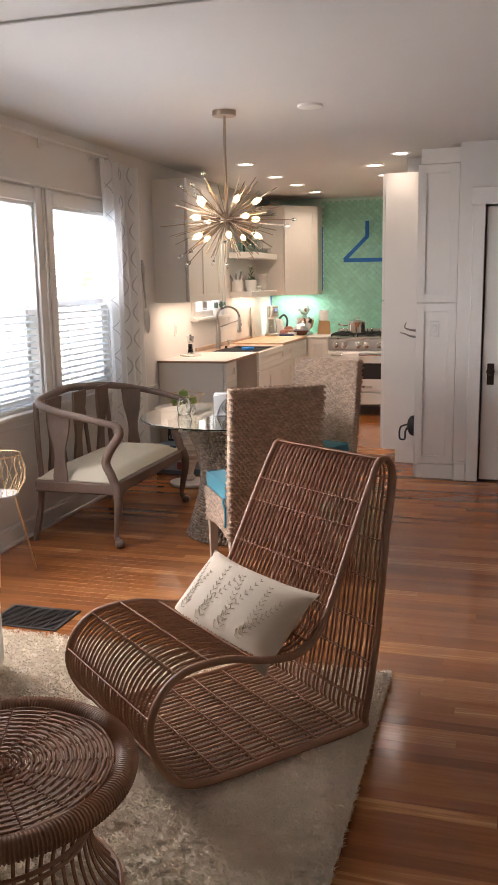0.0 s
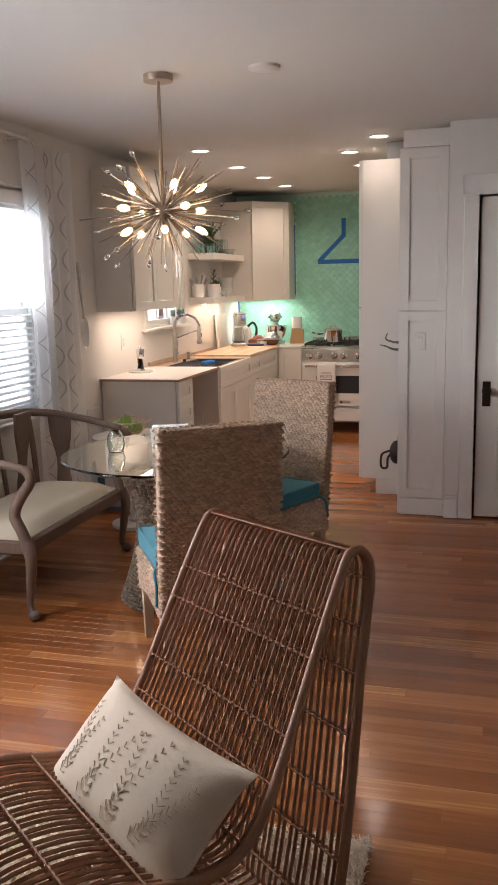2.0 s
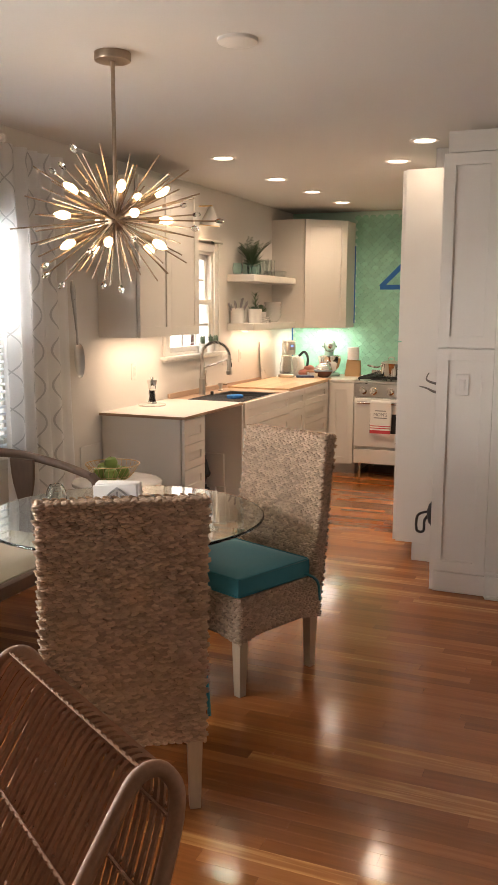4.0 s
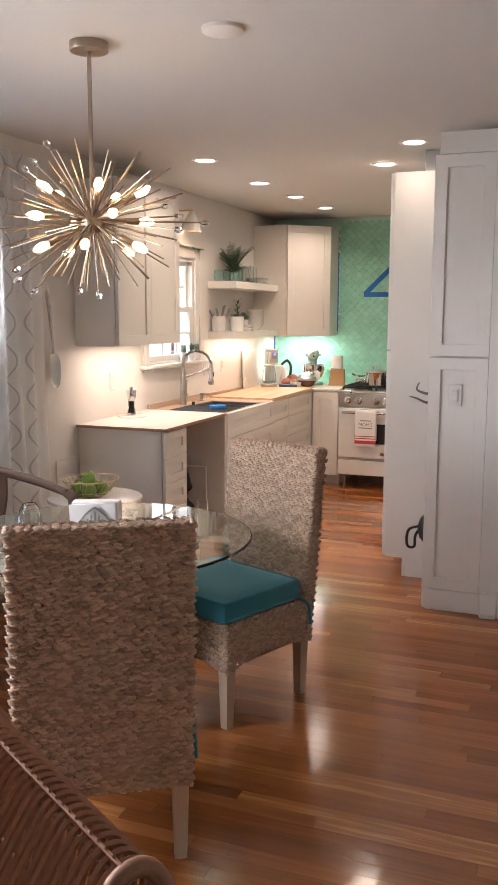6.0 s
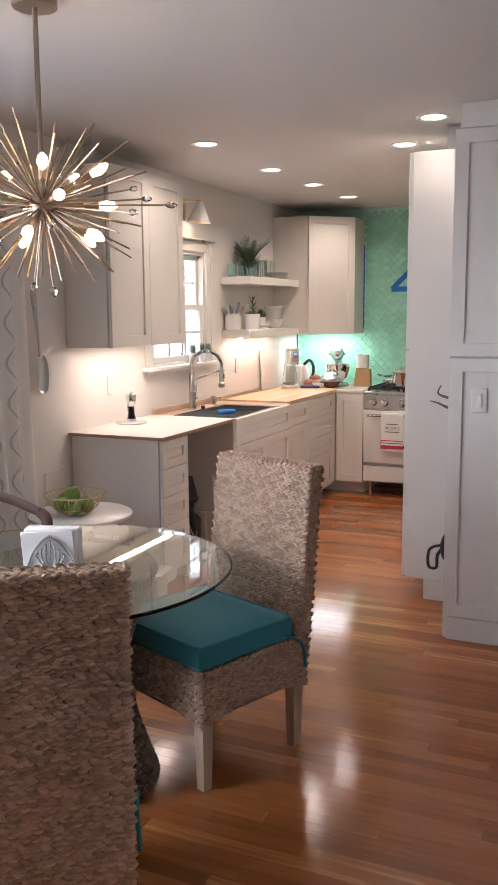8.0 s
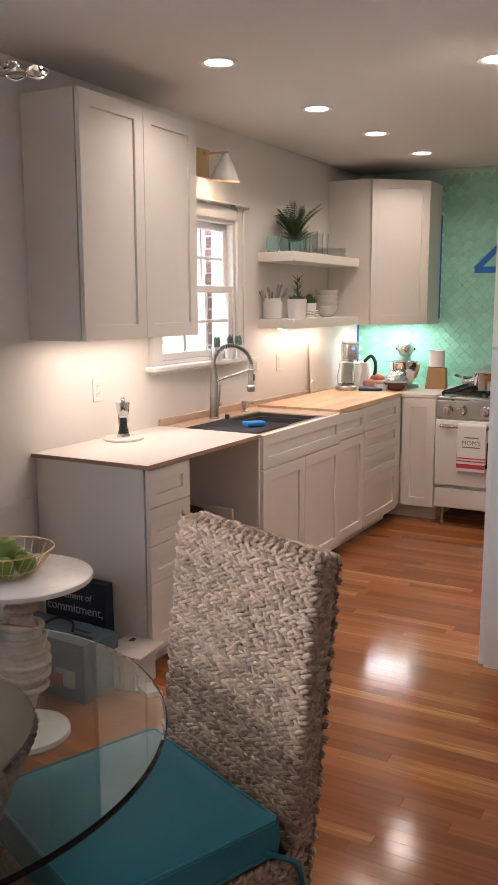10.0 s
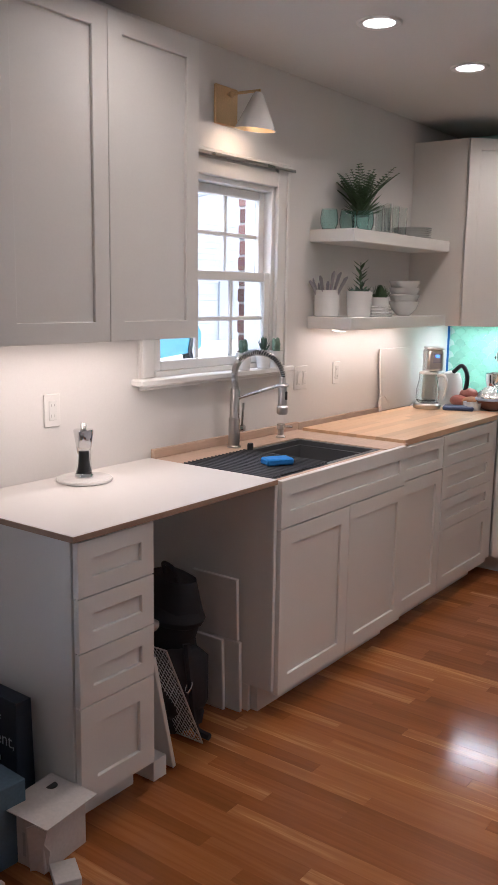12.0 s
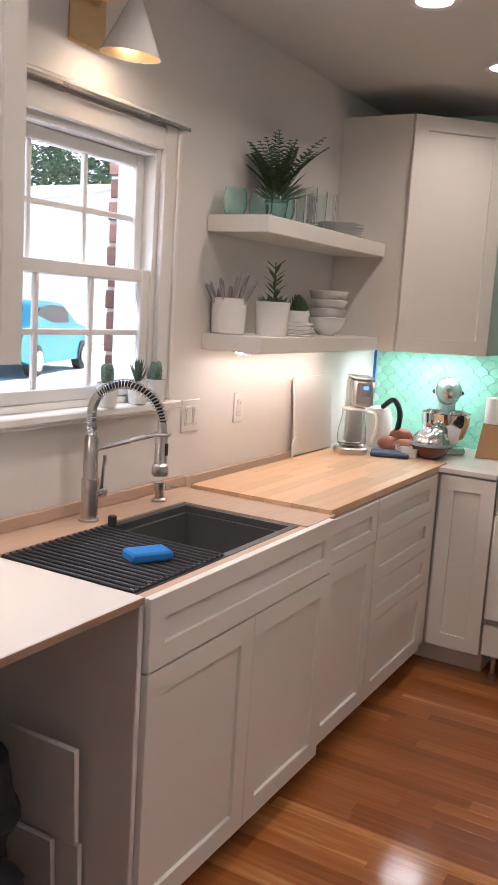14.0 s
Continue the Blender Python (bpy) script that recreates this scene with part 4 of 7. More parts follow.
def dining_chair(m):
    rng = random.Random(11)
    c = thing("dining_chair", "tall-backed woven seagrass dining chair with pale wooden legs", "chair", m, group="chairs round the glass table")
    W, D, H, T = 0.485, 0.50, 1.02, 0.075
    lean = 0.085                       # how far the top of the back leans out
    hw = W / 2
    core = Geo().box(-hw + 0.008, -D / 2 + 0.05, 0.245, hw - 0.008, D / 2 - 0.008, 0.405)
    part("seat", core, M_CORE, c, "core of the woven seat box, shade between strands coloured in")
    bx = [(-hw + 0.008, -D / 2 + 0.006), (hw - 0.008, -D / 2 + 0.006), (hw - 0.008, -D / 2 + T - 0.01), (-hw + 0.008, -D / 2 + T - 0.01)]
    back = part("backrest", Geo().add([(x, y, 0.25) for x, y in bx] + [(x, y - lean * 0.25, 0.42) for x, y in bx] + [(x, y - lean, H - 0.01) for x, y in bx], [(0, 1, 2, 3), (8, 11, 10, 9)] + [(k * 4 + i, k * 4 + (i + 1) % 4, k * 4 + 4 + (i + 1) % 4, k * 4 + 4 + i) for k in range(2) for i in range(4)]), M_CORE, c, "core of the woven back, shade between strands coloured in")
    V = Vector
    g = Geo()
    yb = -D / 2
    off = lambda z: -lean * (0.25 * max(0, z - 0.25) / 0.17 if z < 0.42 else 0.25 + 0.75 * (z - 0.42) / (H - 0.43))
    # outer back, inner back, its edges and its top
    woven(g, V((-hw, yb, 0.235)), V((W, 0, 0)), V((0, 0, H - 0.235)), 21, 52, V((0, -1, 0)), rng, lambda s, t: V((-hw + W * s, yb + off(0.235 + (H - 0.235) * t) + 0.002, 0.235 + (H - 0.235) * t)), 0.26)
    woven(g, V((hw, yb + T, 0.42)), V((-W, 0, 0)), V((0, 0, H - 0.42)), 20, 38, V((0, 1, 0)), rng, lambda s, t: V((hw - W * s, yb + T - 0.006 + off(0.42 + (H - 0.42) * t), 0.42 + (H - 0.42) * t)))
    for sx in (-1, 1):
        woven(g, V((sx * hw, yb, 0.42)), V((0, T, 0)), V((0, 0, H - 0.42)), 4, 38, V((sx, 0, 0)), rng, lambda s, t: V((sx * (hw - 0.004), yb + T * (s * 0.70 + 0.15) + off(0.42 + (H - 0.42) * t), 0.42 + (H - 0.42) * t)))
        woven(g, V((sx * hw, yb, 0.235)), V((0, D, 0)), V((0, 0, 0.18)), 21, 12, V((sx, 0, 0)), rng, lambda s, t: V((sx * (hw - 0.004), yb + D * s, 0.415 - (0.19 - 0.035 * math.sin(math.pi * s)) * (1 - t))))
    woven(g, V((-hw, yb - lean, H)), V((W, 0, 0)), V((0, T, 0)), 20, 5, V((0, 0, 1)), rng, lambda s, t: V((-hw + W * s, yb - lean + T * t * 0.95, H - 0.006)))
    woven(g, V((-hw, D / 2, 0.235)), V((W, 0, 0)), V((0, 0, 0.18)), 21, 12, V((0, 1, 0)), rng, lambda s, t: V((-hw + W * s, D / 2 - 0.004, 0.415 - (0.19 - 0.035 * math.sin(math.pi * s)) * (1 - t))))
    woven(g, V((-hw, yb + T, 0.41)), V((W, 0, 0)), V((0, D - T, 0)), 17, 20, V((0, 0, 1)), rng)
    tagged(part("weave", g, M_GRASS, c, "twisted braided seagrass strands"), kind="stuff")
    for lx in (-hw + 0.032, hw - 0.032):
        for ly in (-D / 2 + 0.035, D / 2 - 0.035):
            part("leg", Geo().add([(lx + sx * a, ly + sy * a, z) for z, a in ((0.0, 0.017), (0.27, 0.024)) for sx, sy in ((-1, -1), (1, -1), (1, 1), (-1, 1))], [(3, 2, 1, 0), (4, 5, 6, 7)] + [(i, (i + 1) % 4, (i + 1) % 4 + 4, i + 4) for i in range(4)]), M_PALEWOOD, c, "pale wooden leg", smooth=0)
    return c


def seat_cushion(m):
    q = thing("seat_cushion", "thick teal canvas seat cushion with piped edges and ties", "cushion", m, group="teal seat cushions")
    g, n = Geo(), 14
    hw, hd, t = 0.232, 0.212, 0.072
    for side in (0, 1):
        v = []
        for j in range(n + 1):
            for i in range(n + 1):
                a, b = -1 + 2 * i / n, -1 + 2 * j / n
                puff = (1 - a ** 6) * (1 - b ** 6)
                v.append((a * hw, b * hd, (t + 0.014 * puff) if side else -0.002 * puff))
        g.add(v, [(j * (n + 1) + i, j * (n + 1) + i + 1, (j + 1) * (n + 1) + i + 1, (j + 1) * (n + 1) + i) for j in range(n) for i in range(n)])
    rim = [(a * hw, b * hd) for a, b in ((-1, -1), (1, -1), (1, 1), (-1, 1))]
    v = [(x, y, 0.0) for x, y in rim] + [(x * 1.012, y * 1.012, t / 2) for x, y in rim] + [(x, y, t) for x, y in rim]
    g.add(v, [(k * 4 + i, k * 4 + (i + 1) % 4, k * 4 + 4 + (i + 1) % 4, k * 4 + 4 + i) for k in range(2) for i in range(4)])
    part("pad", g, M_CUSHION, q, smooth=60)
    for z in (0.001, t):
        part("piping", Geo().tube([(x, y, z) for x, y in ((-hw, -hd + 0.01), (-hw + 0.01, -hd), (hw - 0.01, -hd), (hw, -hd + 0.01), (hw, hd - 0.01), (hw - 0.01, hd), (-hw + 0.01, hd), (-hw, hd - 0.01))], 0.0045, 6, True), M_CUSHION, q)
    for sx in (-1, 1):
        part("tie", Geo().tube(spline([(sx * hw, -hd + 0.03, 0.01), (sx * (hw + 0.018), -hd + 0.005, 0.0), (sx * (hw + 0.02), -hd - 0.04, -0.04), (sx * (hw + 0.024), -hd - 0.05, -0.12)], 5), 0.006, 6), M_CUSHION, q)
    return q


chair_one = dining_chair(pose(-1.235, 5.0, 0, rz=123 - 90))
chair_two = copy_thing(chair_one, pose(-1.225, 5.985, 0, rz=247.5 - 90))
tagged(chair_two, "woven seagrass dining chair turned towards the glass table")
for ch in (chair_one, chair_two):
    seat_cushion(ch.matrix_basis @ pose(0, 0.035, 0.426))

# ---- glass dining table ----
TX, TY = -1.57, 5.60
tb = thing("dining_table", "round glass dining table on a woven wicker pedestal", "table", pose(TX, TY, 0))
top = part("tabletop", Geo().lathe([(0.554, 0.728), (0.559, 0.731), (0.56, 0.734), (0.559, 0.737), (0.554, 0.740)], 96), M_TABLEGLASS, tb, "clear greenish glass top", smooth=0)
M_WICKER = surface("grey_wicker", (0.20, 0.145, 0.105), 0.75, vary=0.32, scale=12, grain=200, bump=0.4, per="island")
prof = lambda z: 0.20 + 0.10 * abs((z - 0.40) / 0.40) ** 1.6 if z < 0.40 else 0.20 + 0.11 * ((z - 0.40) / 0.32) ** 1.5
# pedestal core in the same shade-coloured seagrass as the chair cores
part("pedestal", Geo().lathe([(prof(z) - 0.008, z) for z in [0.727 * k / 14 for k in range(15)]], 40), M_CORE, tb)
g, rng = Geo(), random.Random(3)
for j in range(46):
    z = 0.008 + j * 0.0156
    r = prof(z)
    n = int(2 * math.pi * r / 0.025)
    for i in range(n):
        a = 2 * math.pi * (i + (j % 2) * 0.5) / n
        nn = Vector((math.cos(a), math.sin(a), 0))
        vs, fs = strand(Vector((nn.x * r, nn.y * r, z)), 0.0125, 0.0082, 0.0075, Vector((-nn.y, nn.x, 0)), nn, rng.uniform(-0.35, 0.35))
        g.add(vs, fs)
tagged(part("weave", g, M_WICKER, tb), kind="stuff")

nh = thing("napkin_holder", "white napkins in a metal holder with a leaf-vein front", "napkin holder", pose(TX - 0.01, TY - 0.03, 0.74, rz=20))
part("napkin", Geo().box(-0.09, -0.02, 0.004, 0.09, 0.03, 0.135, 0.006).box(-0.092, -0.026, 0.004, 0.08, -0.0205, 0.128, 0.002, m=pose(0, 0, 0, 0, -3, 0)), surface("paper", (0.80, 0.79, 0.78), 0.9, vary=0.03, grain=200), nh)
hold = Geo().box(-0.085, -0.045, 0, 0.085, 0.04, 0.004, 0.001)
for i in range(-3, 4):
    hold.tube(spline([(i * 0.006, -0.032, 0.004), (i * 0.015, -0.033, 0.045), (i * 0.0135, -0.034, 0.100 - abs(i) * 0.014)], 5), 0.0036, 6)
for q in (-1, 1):
    hold.tube(spline([(q * 0.078, -0.032, 0.004), (q * 0.062, -0.033, 0.050), (q * 0.034, -0.034, 0.090), (0, -0.034, 0.116)], 6), 0.0042, 6)
part("rack", hold, M_PEWTER, nh, "pewter leaf frame")
vs_ = thing("glass_vase", "ribbed clear glass votive on the glass table", "vase", pose(-1.87, 5.56, 0.7405))
part("cup", Geo().lathe([(0.0, 0.0), (0.036, 0.0), (0.044, 0.03), (0.04, 0.075), (0.026, 0.10), (0.024, 0.098), (0.037, 0.074), (0.041, 0.03), (0.033, 0.004), (0.0, 0.004)], 20, cap=False), M_GLASS, vs_)

# ---- sputnik chandelier ----
ch = thing("chandelier", "starburst chandelier with metal rods, lit bulbs and crystal tips", "chandelier", pose(-1.585, 5.598, 0))
HZ = 1.888
part("canopy", Geo().lathe([(0.066, CEIL - 0.03), (0.068, CEIL - 0.026), (0.068, CEIL - 0.001)], 32), M_NICKEL, ch)
part("stem", Geo().tube([(0, 0, HZ), (0, 0, CEIL - 0.03)], 0.008, 12), M_NICKEL, ch)
part("hub", Geo().ball((0, 0, HZ), 0.045, n=16), M_NICKEL, ch)
rng = random.Random(21)
N = 84
for i in range(N):
    zz = 1 - 2 * (i + 0.5) / N
    a = i * 2.39996 + rng.uniform(-0.15, 0.15)
    rr = math.sqrt(1 - zz * zz)
    d = Vector((rr * math.cos(a), rr * math.sin(a), zz))
    if zz > 0.93:
        continue
    length = (0.24 + 0.13 * rr ** 2) * rng.uniform(0.82, 1.08)
    c = Vector((0, 0, HZ))
    rodp = part("rod", Geo().tube([c + d * 0.03, c + d * length], 0.0029, 6), M_NICKEL, ch)
    if i % 5 == 2:
        part("crystal", Geo().lathe([(0.0, 0), (0.008, 0.008), (0.012, 0.02), (0.008, 0.032), (0.0, 0.04)], 6, Matrix.Translation(c + d * length) @ d.to_track_quat("Z", "Y").to_matrix().to_4x4(), cap=False), M_GLASS, rodp, "clear crystal tip", smooth=0)
for count, elev, start in ((5, 30, 20), (4, 2, 50), (5, -28, 4)):
    for k in range(count):
        a, e = radians(start + 360 * k / count), radians(elev)
        d = Vector((math.cos(a) * math.cos(e), math.sin(a) * math.cos(e), math.sin(e)))
        c = Vector((0, 0, HZ))
        m = Matrix.Translation(c + d * 0.175) @ d.to_track_quat("Z", "Y").to_matrix().to_4x4()
        arm = part("socket", Geo().tube([c, c + d * 0.13], 0.005, 8).lathe([(0.0115, -0.05), (0.0115, 0.0), (0.009, 0.003)], 14, m), M_NICKEL, ch)
        part("bulb", Geo().lathe([(0.009, 0.003), (0.0135, 0.014), (0.0165, 0.027), (0.0145, 0.043), (0.007, 0.058), (0.0, 0.065)], 14, m, cap=False), M_BULB, arm, "lit candle bulb")

# ---- wooden settee ----
M_WALNUT = surface("greyed_walnut", (0.17, 0.115, 0.088), 0.5, vary=0.18, scale=6, grain=70, stretch=(1, 1, 0.2), bump=0.1)
M_LINEN = surface("cream_linen", (0.56, 0.50, 0.39), 0.9, vary=0.06, scale=7, grain=350, bump=0.3)
be = thing("settee", "carved wooden settee with curved back rail and cream seat", "settee", pose(-2.41, 5.66, 0))
BX, FXB, YN = -0.275, 0.265, 0.545       # back, front and half length in the settee's own axes
rail = spline([(FXB + 0.02, -YN - 0.01, 0.735), (0.10, -YN - 0.03, 0.775), (-0.12, -YN - 0.01, 0.815), (-0.26, -YN + 0.10, 0.838), (-0.30, -YN + 0.32, 0.855), (-0.305, 0, 0.872), (-0.30, YN - 0.32, 0.855), (-0.26, YN - 0.10, 0.838), (-0.12, YN + 0.01, 0.815), (0.10, YN + 0.03, 0.775), (FXB + 0.02, YN + 0.01, 0.735)], 8)
part("rail", Geo().tube(rail, [0.019 + 0.006 * math.sin(i * math.pi / (len(rail) - 1)) for i in range(len(rail))], 10), M_WALNUT, be)
for s in (-1, 1):
    arm = Geo().tube(spline([(FXB + 0.02, s * (YN + 0.01), 0.735), (FXB + 0.045, s * (YN + 0.01), 0.715), (FXB + 0.05, s * (YN + 0.01), 0.68), (FXB + 0.03, s * YN, 0.655)], 6), 0.024, 10)
    part("scroll", arm, M_WALNUT, be)
    part("arm_post", Geo().tube(spline([(FXB + 0.035, s * YN, 0.66), (FXB - 0.02, s * YN, 0.585), (FXB - 0.05, s * YN, 0.51), (FXB - 0.02, s * YN, 0.44), (FXB, s * (YN - 0.01), 0.375)], 6), 0.027, 10), M_WALNUT, be)
    part("leg", Geo().tube(spline([(FXB, s * (YN - 0.01), 0.385), (FXB + 0.022, s * (YN + 0.004), 0.30), (FXB + 0.005, s * (YN - 0.005), 0.16), (FXB - 0.008, s * (YN - 0.01), 0.07), (FXB + 0.012, s * YN, 0.03)], 6), [0.036 - 0.019 * min(1, i / 16) for i in range(25)], 10).ball((FXB + 0.018, s * YN, 0.027), 0.032, 0.03, 0.027, 12), M_WALNUT, be)
    part("leg", Geo().tube(spline([(BX + 0.03, s * (YN - 0.06), 0.385), (BX + 0.015, s * (YN - 0.05), 0.2), (BX - 0.02, s * (YN - 0.03), 0.0)], 6), 0.02, 8), M_WALNUT, be)
    part("back_post", Geo().tube(spline([(BX + 0.03, s * (YN - 0.06), 0.38), (BX + 0.02, s * (YN - 0.06), 0.6), (-0.268, s * (YN - 0.08), 0.84)], 6), 0.017, 8), M_WALNUT, be)


def splat(h, w0, w1, m):
    pts = []
    for k in range(11):
        t = k / 10
        pts.append((w0 + (w1 - w0) * t - 0.45 * w1 * math.sin(math.pi * min(1, t * 1.25)) ** 2 * 0.7, h * t))
    return Geo().plate([(x, z) for x, z in pts] + [(-x, z) for x, z in reversed(pts)], 0.017, m)


for yy in (-0.33, 0.0, 0.33):
    part("splat", splat(0.475, 0.05, 0.085, pose(BX + 0.02, yy, 0.38, 4, 0, 90)), M_WALNUT, be)
for yy in (-0.165, 0.165):
    part("spindle", Geo().tube([(BX + 0.025, yy, 0.38), (-0.298, yy, 0.855)], 0.014, 8), M_WALNUT, be)
for s in (-1, 1):
    part("splat", splat(0.425, 0.045, 0.07, pose(-0.09, s * (YN - 0.012), 0.38, s * 3, 0, 0)), M_WALNUT, be)
part("seat_frame", Geo().box(BX + 0.01, -YN, 0.315, FXB + 0.01, YN, 0.385, 0.01), M_WALNUT, be)
g, n = Geo(), 16
v = []
for j in range(n + 1):
    for i in range(n + 1):
        a, b = -1 + 2 * i / n, -1 + 2 * j / n
        v.append((a * 0.245 - 0.005, b * 0.525, 0.386 + 0.062 * (1 - abs(a) ** 5) ** 0.6 * (1 - abs(b) ** 8) ** 0.6))
part("cushion", g.add(v, [(j * (n + 1) + i, j * (n + 1) + i + 1, (j + 1) * (n + 1) + i + 1, (j + 1) * (n + 1) + i) for j in range(n) for i in range(n)]), M_LINEN, be, "cream upholstered seat", smooth=60)
part("welt", Geo().tube([(x, y, 0.388) for x, y in ((-0.25, -0.52), (0.24, -0.525), (0.245, -0.5), (0.245, 0.5), (0.24, 0.525), (-0.25, 0.52))], 0.006, 6, True), M_LINEN, be)

# ---- rattan lounge chair ----
M_RATTAN = surface("brown_rattan", (0.345, 0.172, 0.096), 0.55, vary=0.25, scale=8, grain=120, bump=0.15)
M_RATTAN2 = surface("rattan_pole", (0.35, 0.178, 0.10), 0.52, vary=0.2, scale=9, grain=150, bump=0.15, coat=0.05)
LA = 229.0
lo = thing("lounge_chair", "low rattan lounge chair woven from one looping sheet of canes", "lounge chair", pose(-0.428, 3.365, 0.028, rz=LA - 90))
# own axes: y forward from the rear foot, x to the sitter's right; the seat runs from x = 0 to -LW, which is to the left
LW = -0.638
PROFILE = [(0.0, 0.012), (0.30, 0.012), (0.54, 0.013), (0.67, 0.035), (0.745, 0.11), (0.782, 0.217), (0.75, 0.315), (0.665, 0.372), (0.52, 0.374), (0.38, 0.338), (0.265, 0.325), (0.185, 0.36), (0.12, 0.45), (0.0, 0.69), (-0.09, 0.862), (-0.125, 0.908), (-0.165, 0.90), (-0.182, 0.835), (-0.135, 0.62), (-0.075, 0.27), (-0.025, 0.05)]
loop = spline([(0, a, b) for a, b in PROFILE], 5, True)


def racked(x, y, z):
    """The old back leans out and sits askew, more so towards its top."""
    f, u = (max(z, 0.0) / 0.88) ** 1.5, x / -LW
    return Vector((x + f * (0.188 - 0.116 * u), y + f * (0.08 * u - 0.12), z - 0.036 * f))


def cane(x, r, sway, n=5):
    return Geo().tube([racked(x + sway * math.sin(i * 0.21), p.y, p.z) for i, p in enumerate(loop)], r, n, True)


for x in (0.0, -LW):
    part("pole", cane(x, 0.0125, 0.0, 10), M_RATTAN2, lo)
NC = 26
for k in range(1, NC):
    part("cane", cane(-LW * k / NC, 0.0052, 0.0018 * (1 if k % 2 else -1)), M_RATTAN, lo)
# bands of split cane across the sheet at an even spacing
run, due = 0.0, 0.06
for p, q in zip(loop, loop[1:] + loop[:1]):
    run += (q - p).length
    if run < due:
        continue
    due += 0.128
    d = (q - p).normalized()
    nn = Vector((0, -d.z, d.y)) * 0.0078
    line = lambda off, n: [racked(-LW * t / n, p.y + nn.y * off(t), p.z + nn.z * off(t)) for t in range(n + 1)]
    b = part("band", Geo().tube(line(lambda t: 1, 8), 0.0032, 6).tube(line(lambda t: -1, 8), 0.0030, 6), M_RATTAN, lo)
    part("binding", Geo().tube(line(lambda t: 1.7 if t % 2 else -1.7, 52), 0.0021, 4), M_RATTAN, b)

# embroidered pillow lying in the lounge chair
M_PILLOW = surface("ivory_cotton", (0.72, 0.61, 0.48), 0.9, vary=0.05, scale=5, grain=320, bump=0.3)
M_STITCH = surface("olive_thread", (0.46, 0.36, 0.24), 0.7, vary=0.2)
px = Vector((0.795, -0.606, 0)).normalized()
pm = Matrix.Translation((-0.856, 3.374, 0.424))
zax = Vector((-0.42, -0.55, 0.72)).normalized()
yax = zax.cross(px).normalized()
pm = pm @ Matrix((px, yax, zax)).transposed().to_4x4()
pi_ = thing("pillow", "ivory lumbar pillow embroidered with olive fern sprigs", "pillow", pm)
PW, PH = 0.305, 0.158
puff = lambda a, b: 0.084 * (max(0, 1 - abs(a) ** 2.4) ** 0.62) * (max(0, 1 - abs(b) ** 2.4) ** 0.62)
for side in (1, -1):
    n = 24
    v = []
    for j in range(n + 1):
        for i in range(n + 1):
            a, b = -1 + 2 * i / n, -1 + 2 * j / n
            pull = 1 - 0.11 * (1 - abs(b) ** 2) * abs(a) ** 4
            v.append((a * PW * pull, b * PH * (1 - 0.13 * (1 - a * a) * abs(b) ** 4), side * (puff(a, b) + 0.004 * noise.noise((a * 3, b * 3, side)) * (1 - a * a) * (1 - b * b))))
    part("cover", Geo().add(v, [(j * (n + 1) + i, j * (n + 1) + i + 1, (j + 1) * (n + 1) + i + 1, (j + 1) * (n + 1) + i) for j in range(n) for i in range(n)]), M_PILLOW, pi_, smooth=80)
g = Geo()
for sx, sy, ang, size in ((-0.20, -0.10, 70, 0.16), (-0.17, -0.08, 105, 0.17), (-0.09, -0.11, 62, 0.21), (-0.06, -0.10, 95, 0.20), (0.03, -0.11, 70, 0.22), (0.06, -0.10, 100, 0.19), (0.14, -0.10, 58, 0.18), (0.17, -0.08, 92, 0.17)):
    for k in range(11):
        t = k / 10
        a = radians(ang - 12 + 14 * t)
        x, y = sx + math.cos(a) * size * t, sy + math.sin(a) * size * t
        for s in (-1, 1):
            la = a + s * 0.85
            ll = 0.024 * (1 - 0.55 * t)
            x2, y2 = x + math.cos(la) * ll, y + math.sin(la) * ll
            if abs(x2) < 0.28 and abs(y2) < 0.14:
                g.tube([(x, y, puff(x / PW, y / PH) + 0.002), (x2, y2, puff(x2 / PW, y2 / PH) + 0.0025)], [0.0007, 0.0017], 5)
tagged(part("embroidery", g, M_STITCH, pi_, "olive stitched fern sprigs"), kind="stuff")

# ---- rattan drum table ----
ot = thing("rattan_table", "round brown rattan coffee table with hourglass cane base", "coffee table", pose(-1.145, 2.325, 0.028))
OR = 0.315
part("rim", Geo().tube([(OR * math.cos(a), OR * math.sin(a), 0.355) for a in [2 * math.pi * k / 64 for k in range(64)]], 0.026, 12, True), M_RATTAN2, ot)
g = Geo()
for k in range(220):
    a = 2 * math.pi * k / 220
    c = Vector((OR * math.cos(a), OR * math.sin(a), 0.355))
    rad = Vector((math.cos(a), math.sin(a), 0))
    g.tube([c + rad * 0.0275 * math.cos(t) + Vector((0, 0, 0.0275 * math.sin(t))) for t in [2 * math.pi * q / 10 for q in range(10)]], 0.0034, 4, True)
tagged(part("wrapping", g, M_RATTAN2, ot), kind="stuff")
for k in range(27):
    r = 0.018 + k * 0.0102
    part("ring", Geo().tube([(r * math.cos(a), r * math.sin(a), 0.3655 + 0.003 * math.sin(8 * a + k * math.pi)) for a in [2 * math.pi * q / 64 for q in range(64)]], 0.0044, 5, True), M_RATTAN, ot)
for k in range(16):
    a = 2 * math.pi * k / 16
    part("spoke", Geo().tube([((0.015 + (0.285 - 0.015) * q / 40) * math.cos(a), (0.015 + 0.27 * q / 40) * math.sin(a), 0.3675 + 0.004 * math.cos(q * math.pi)) for q in range(41)], 0.003, 5), M_RATTAN2, ot)
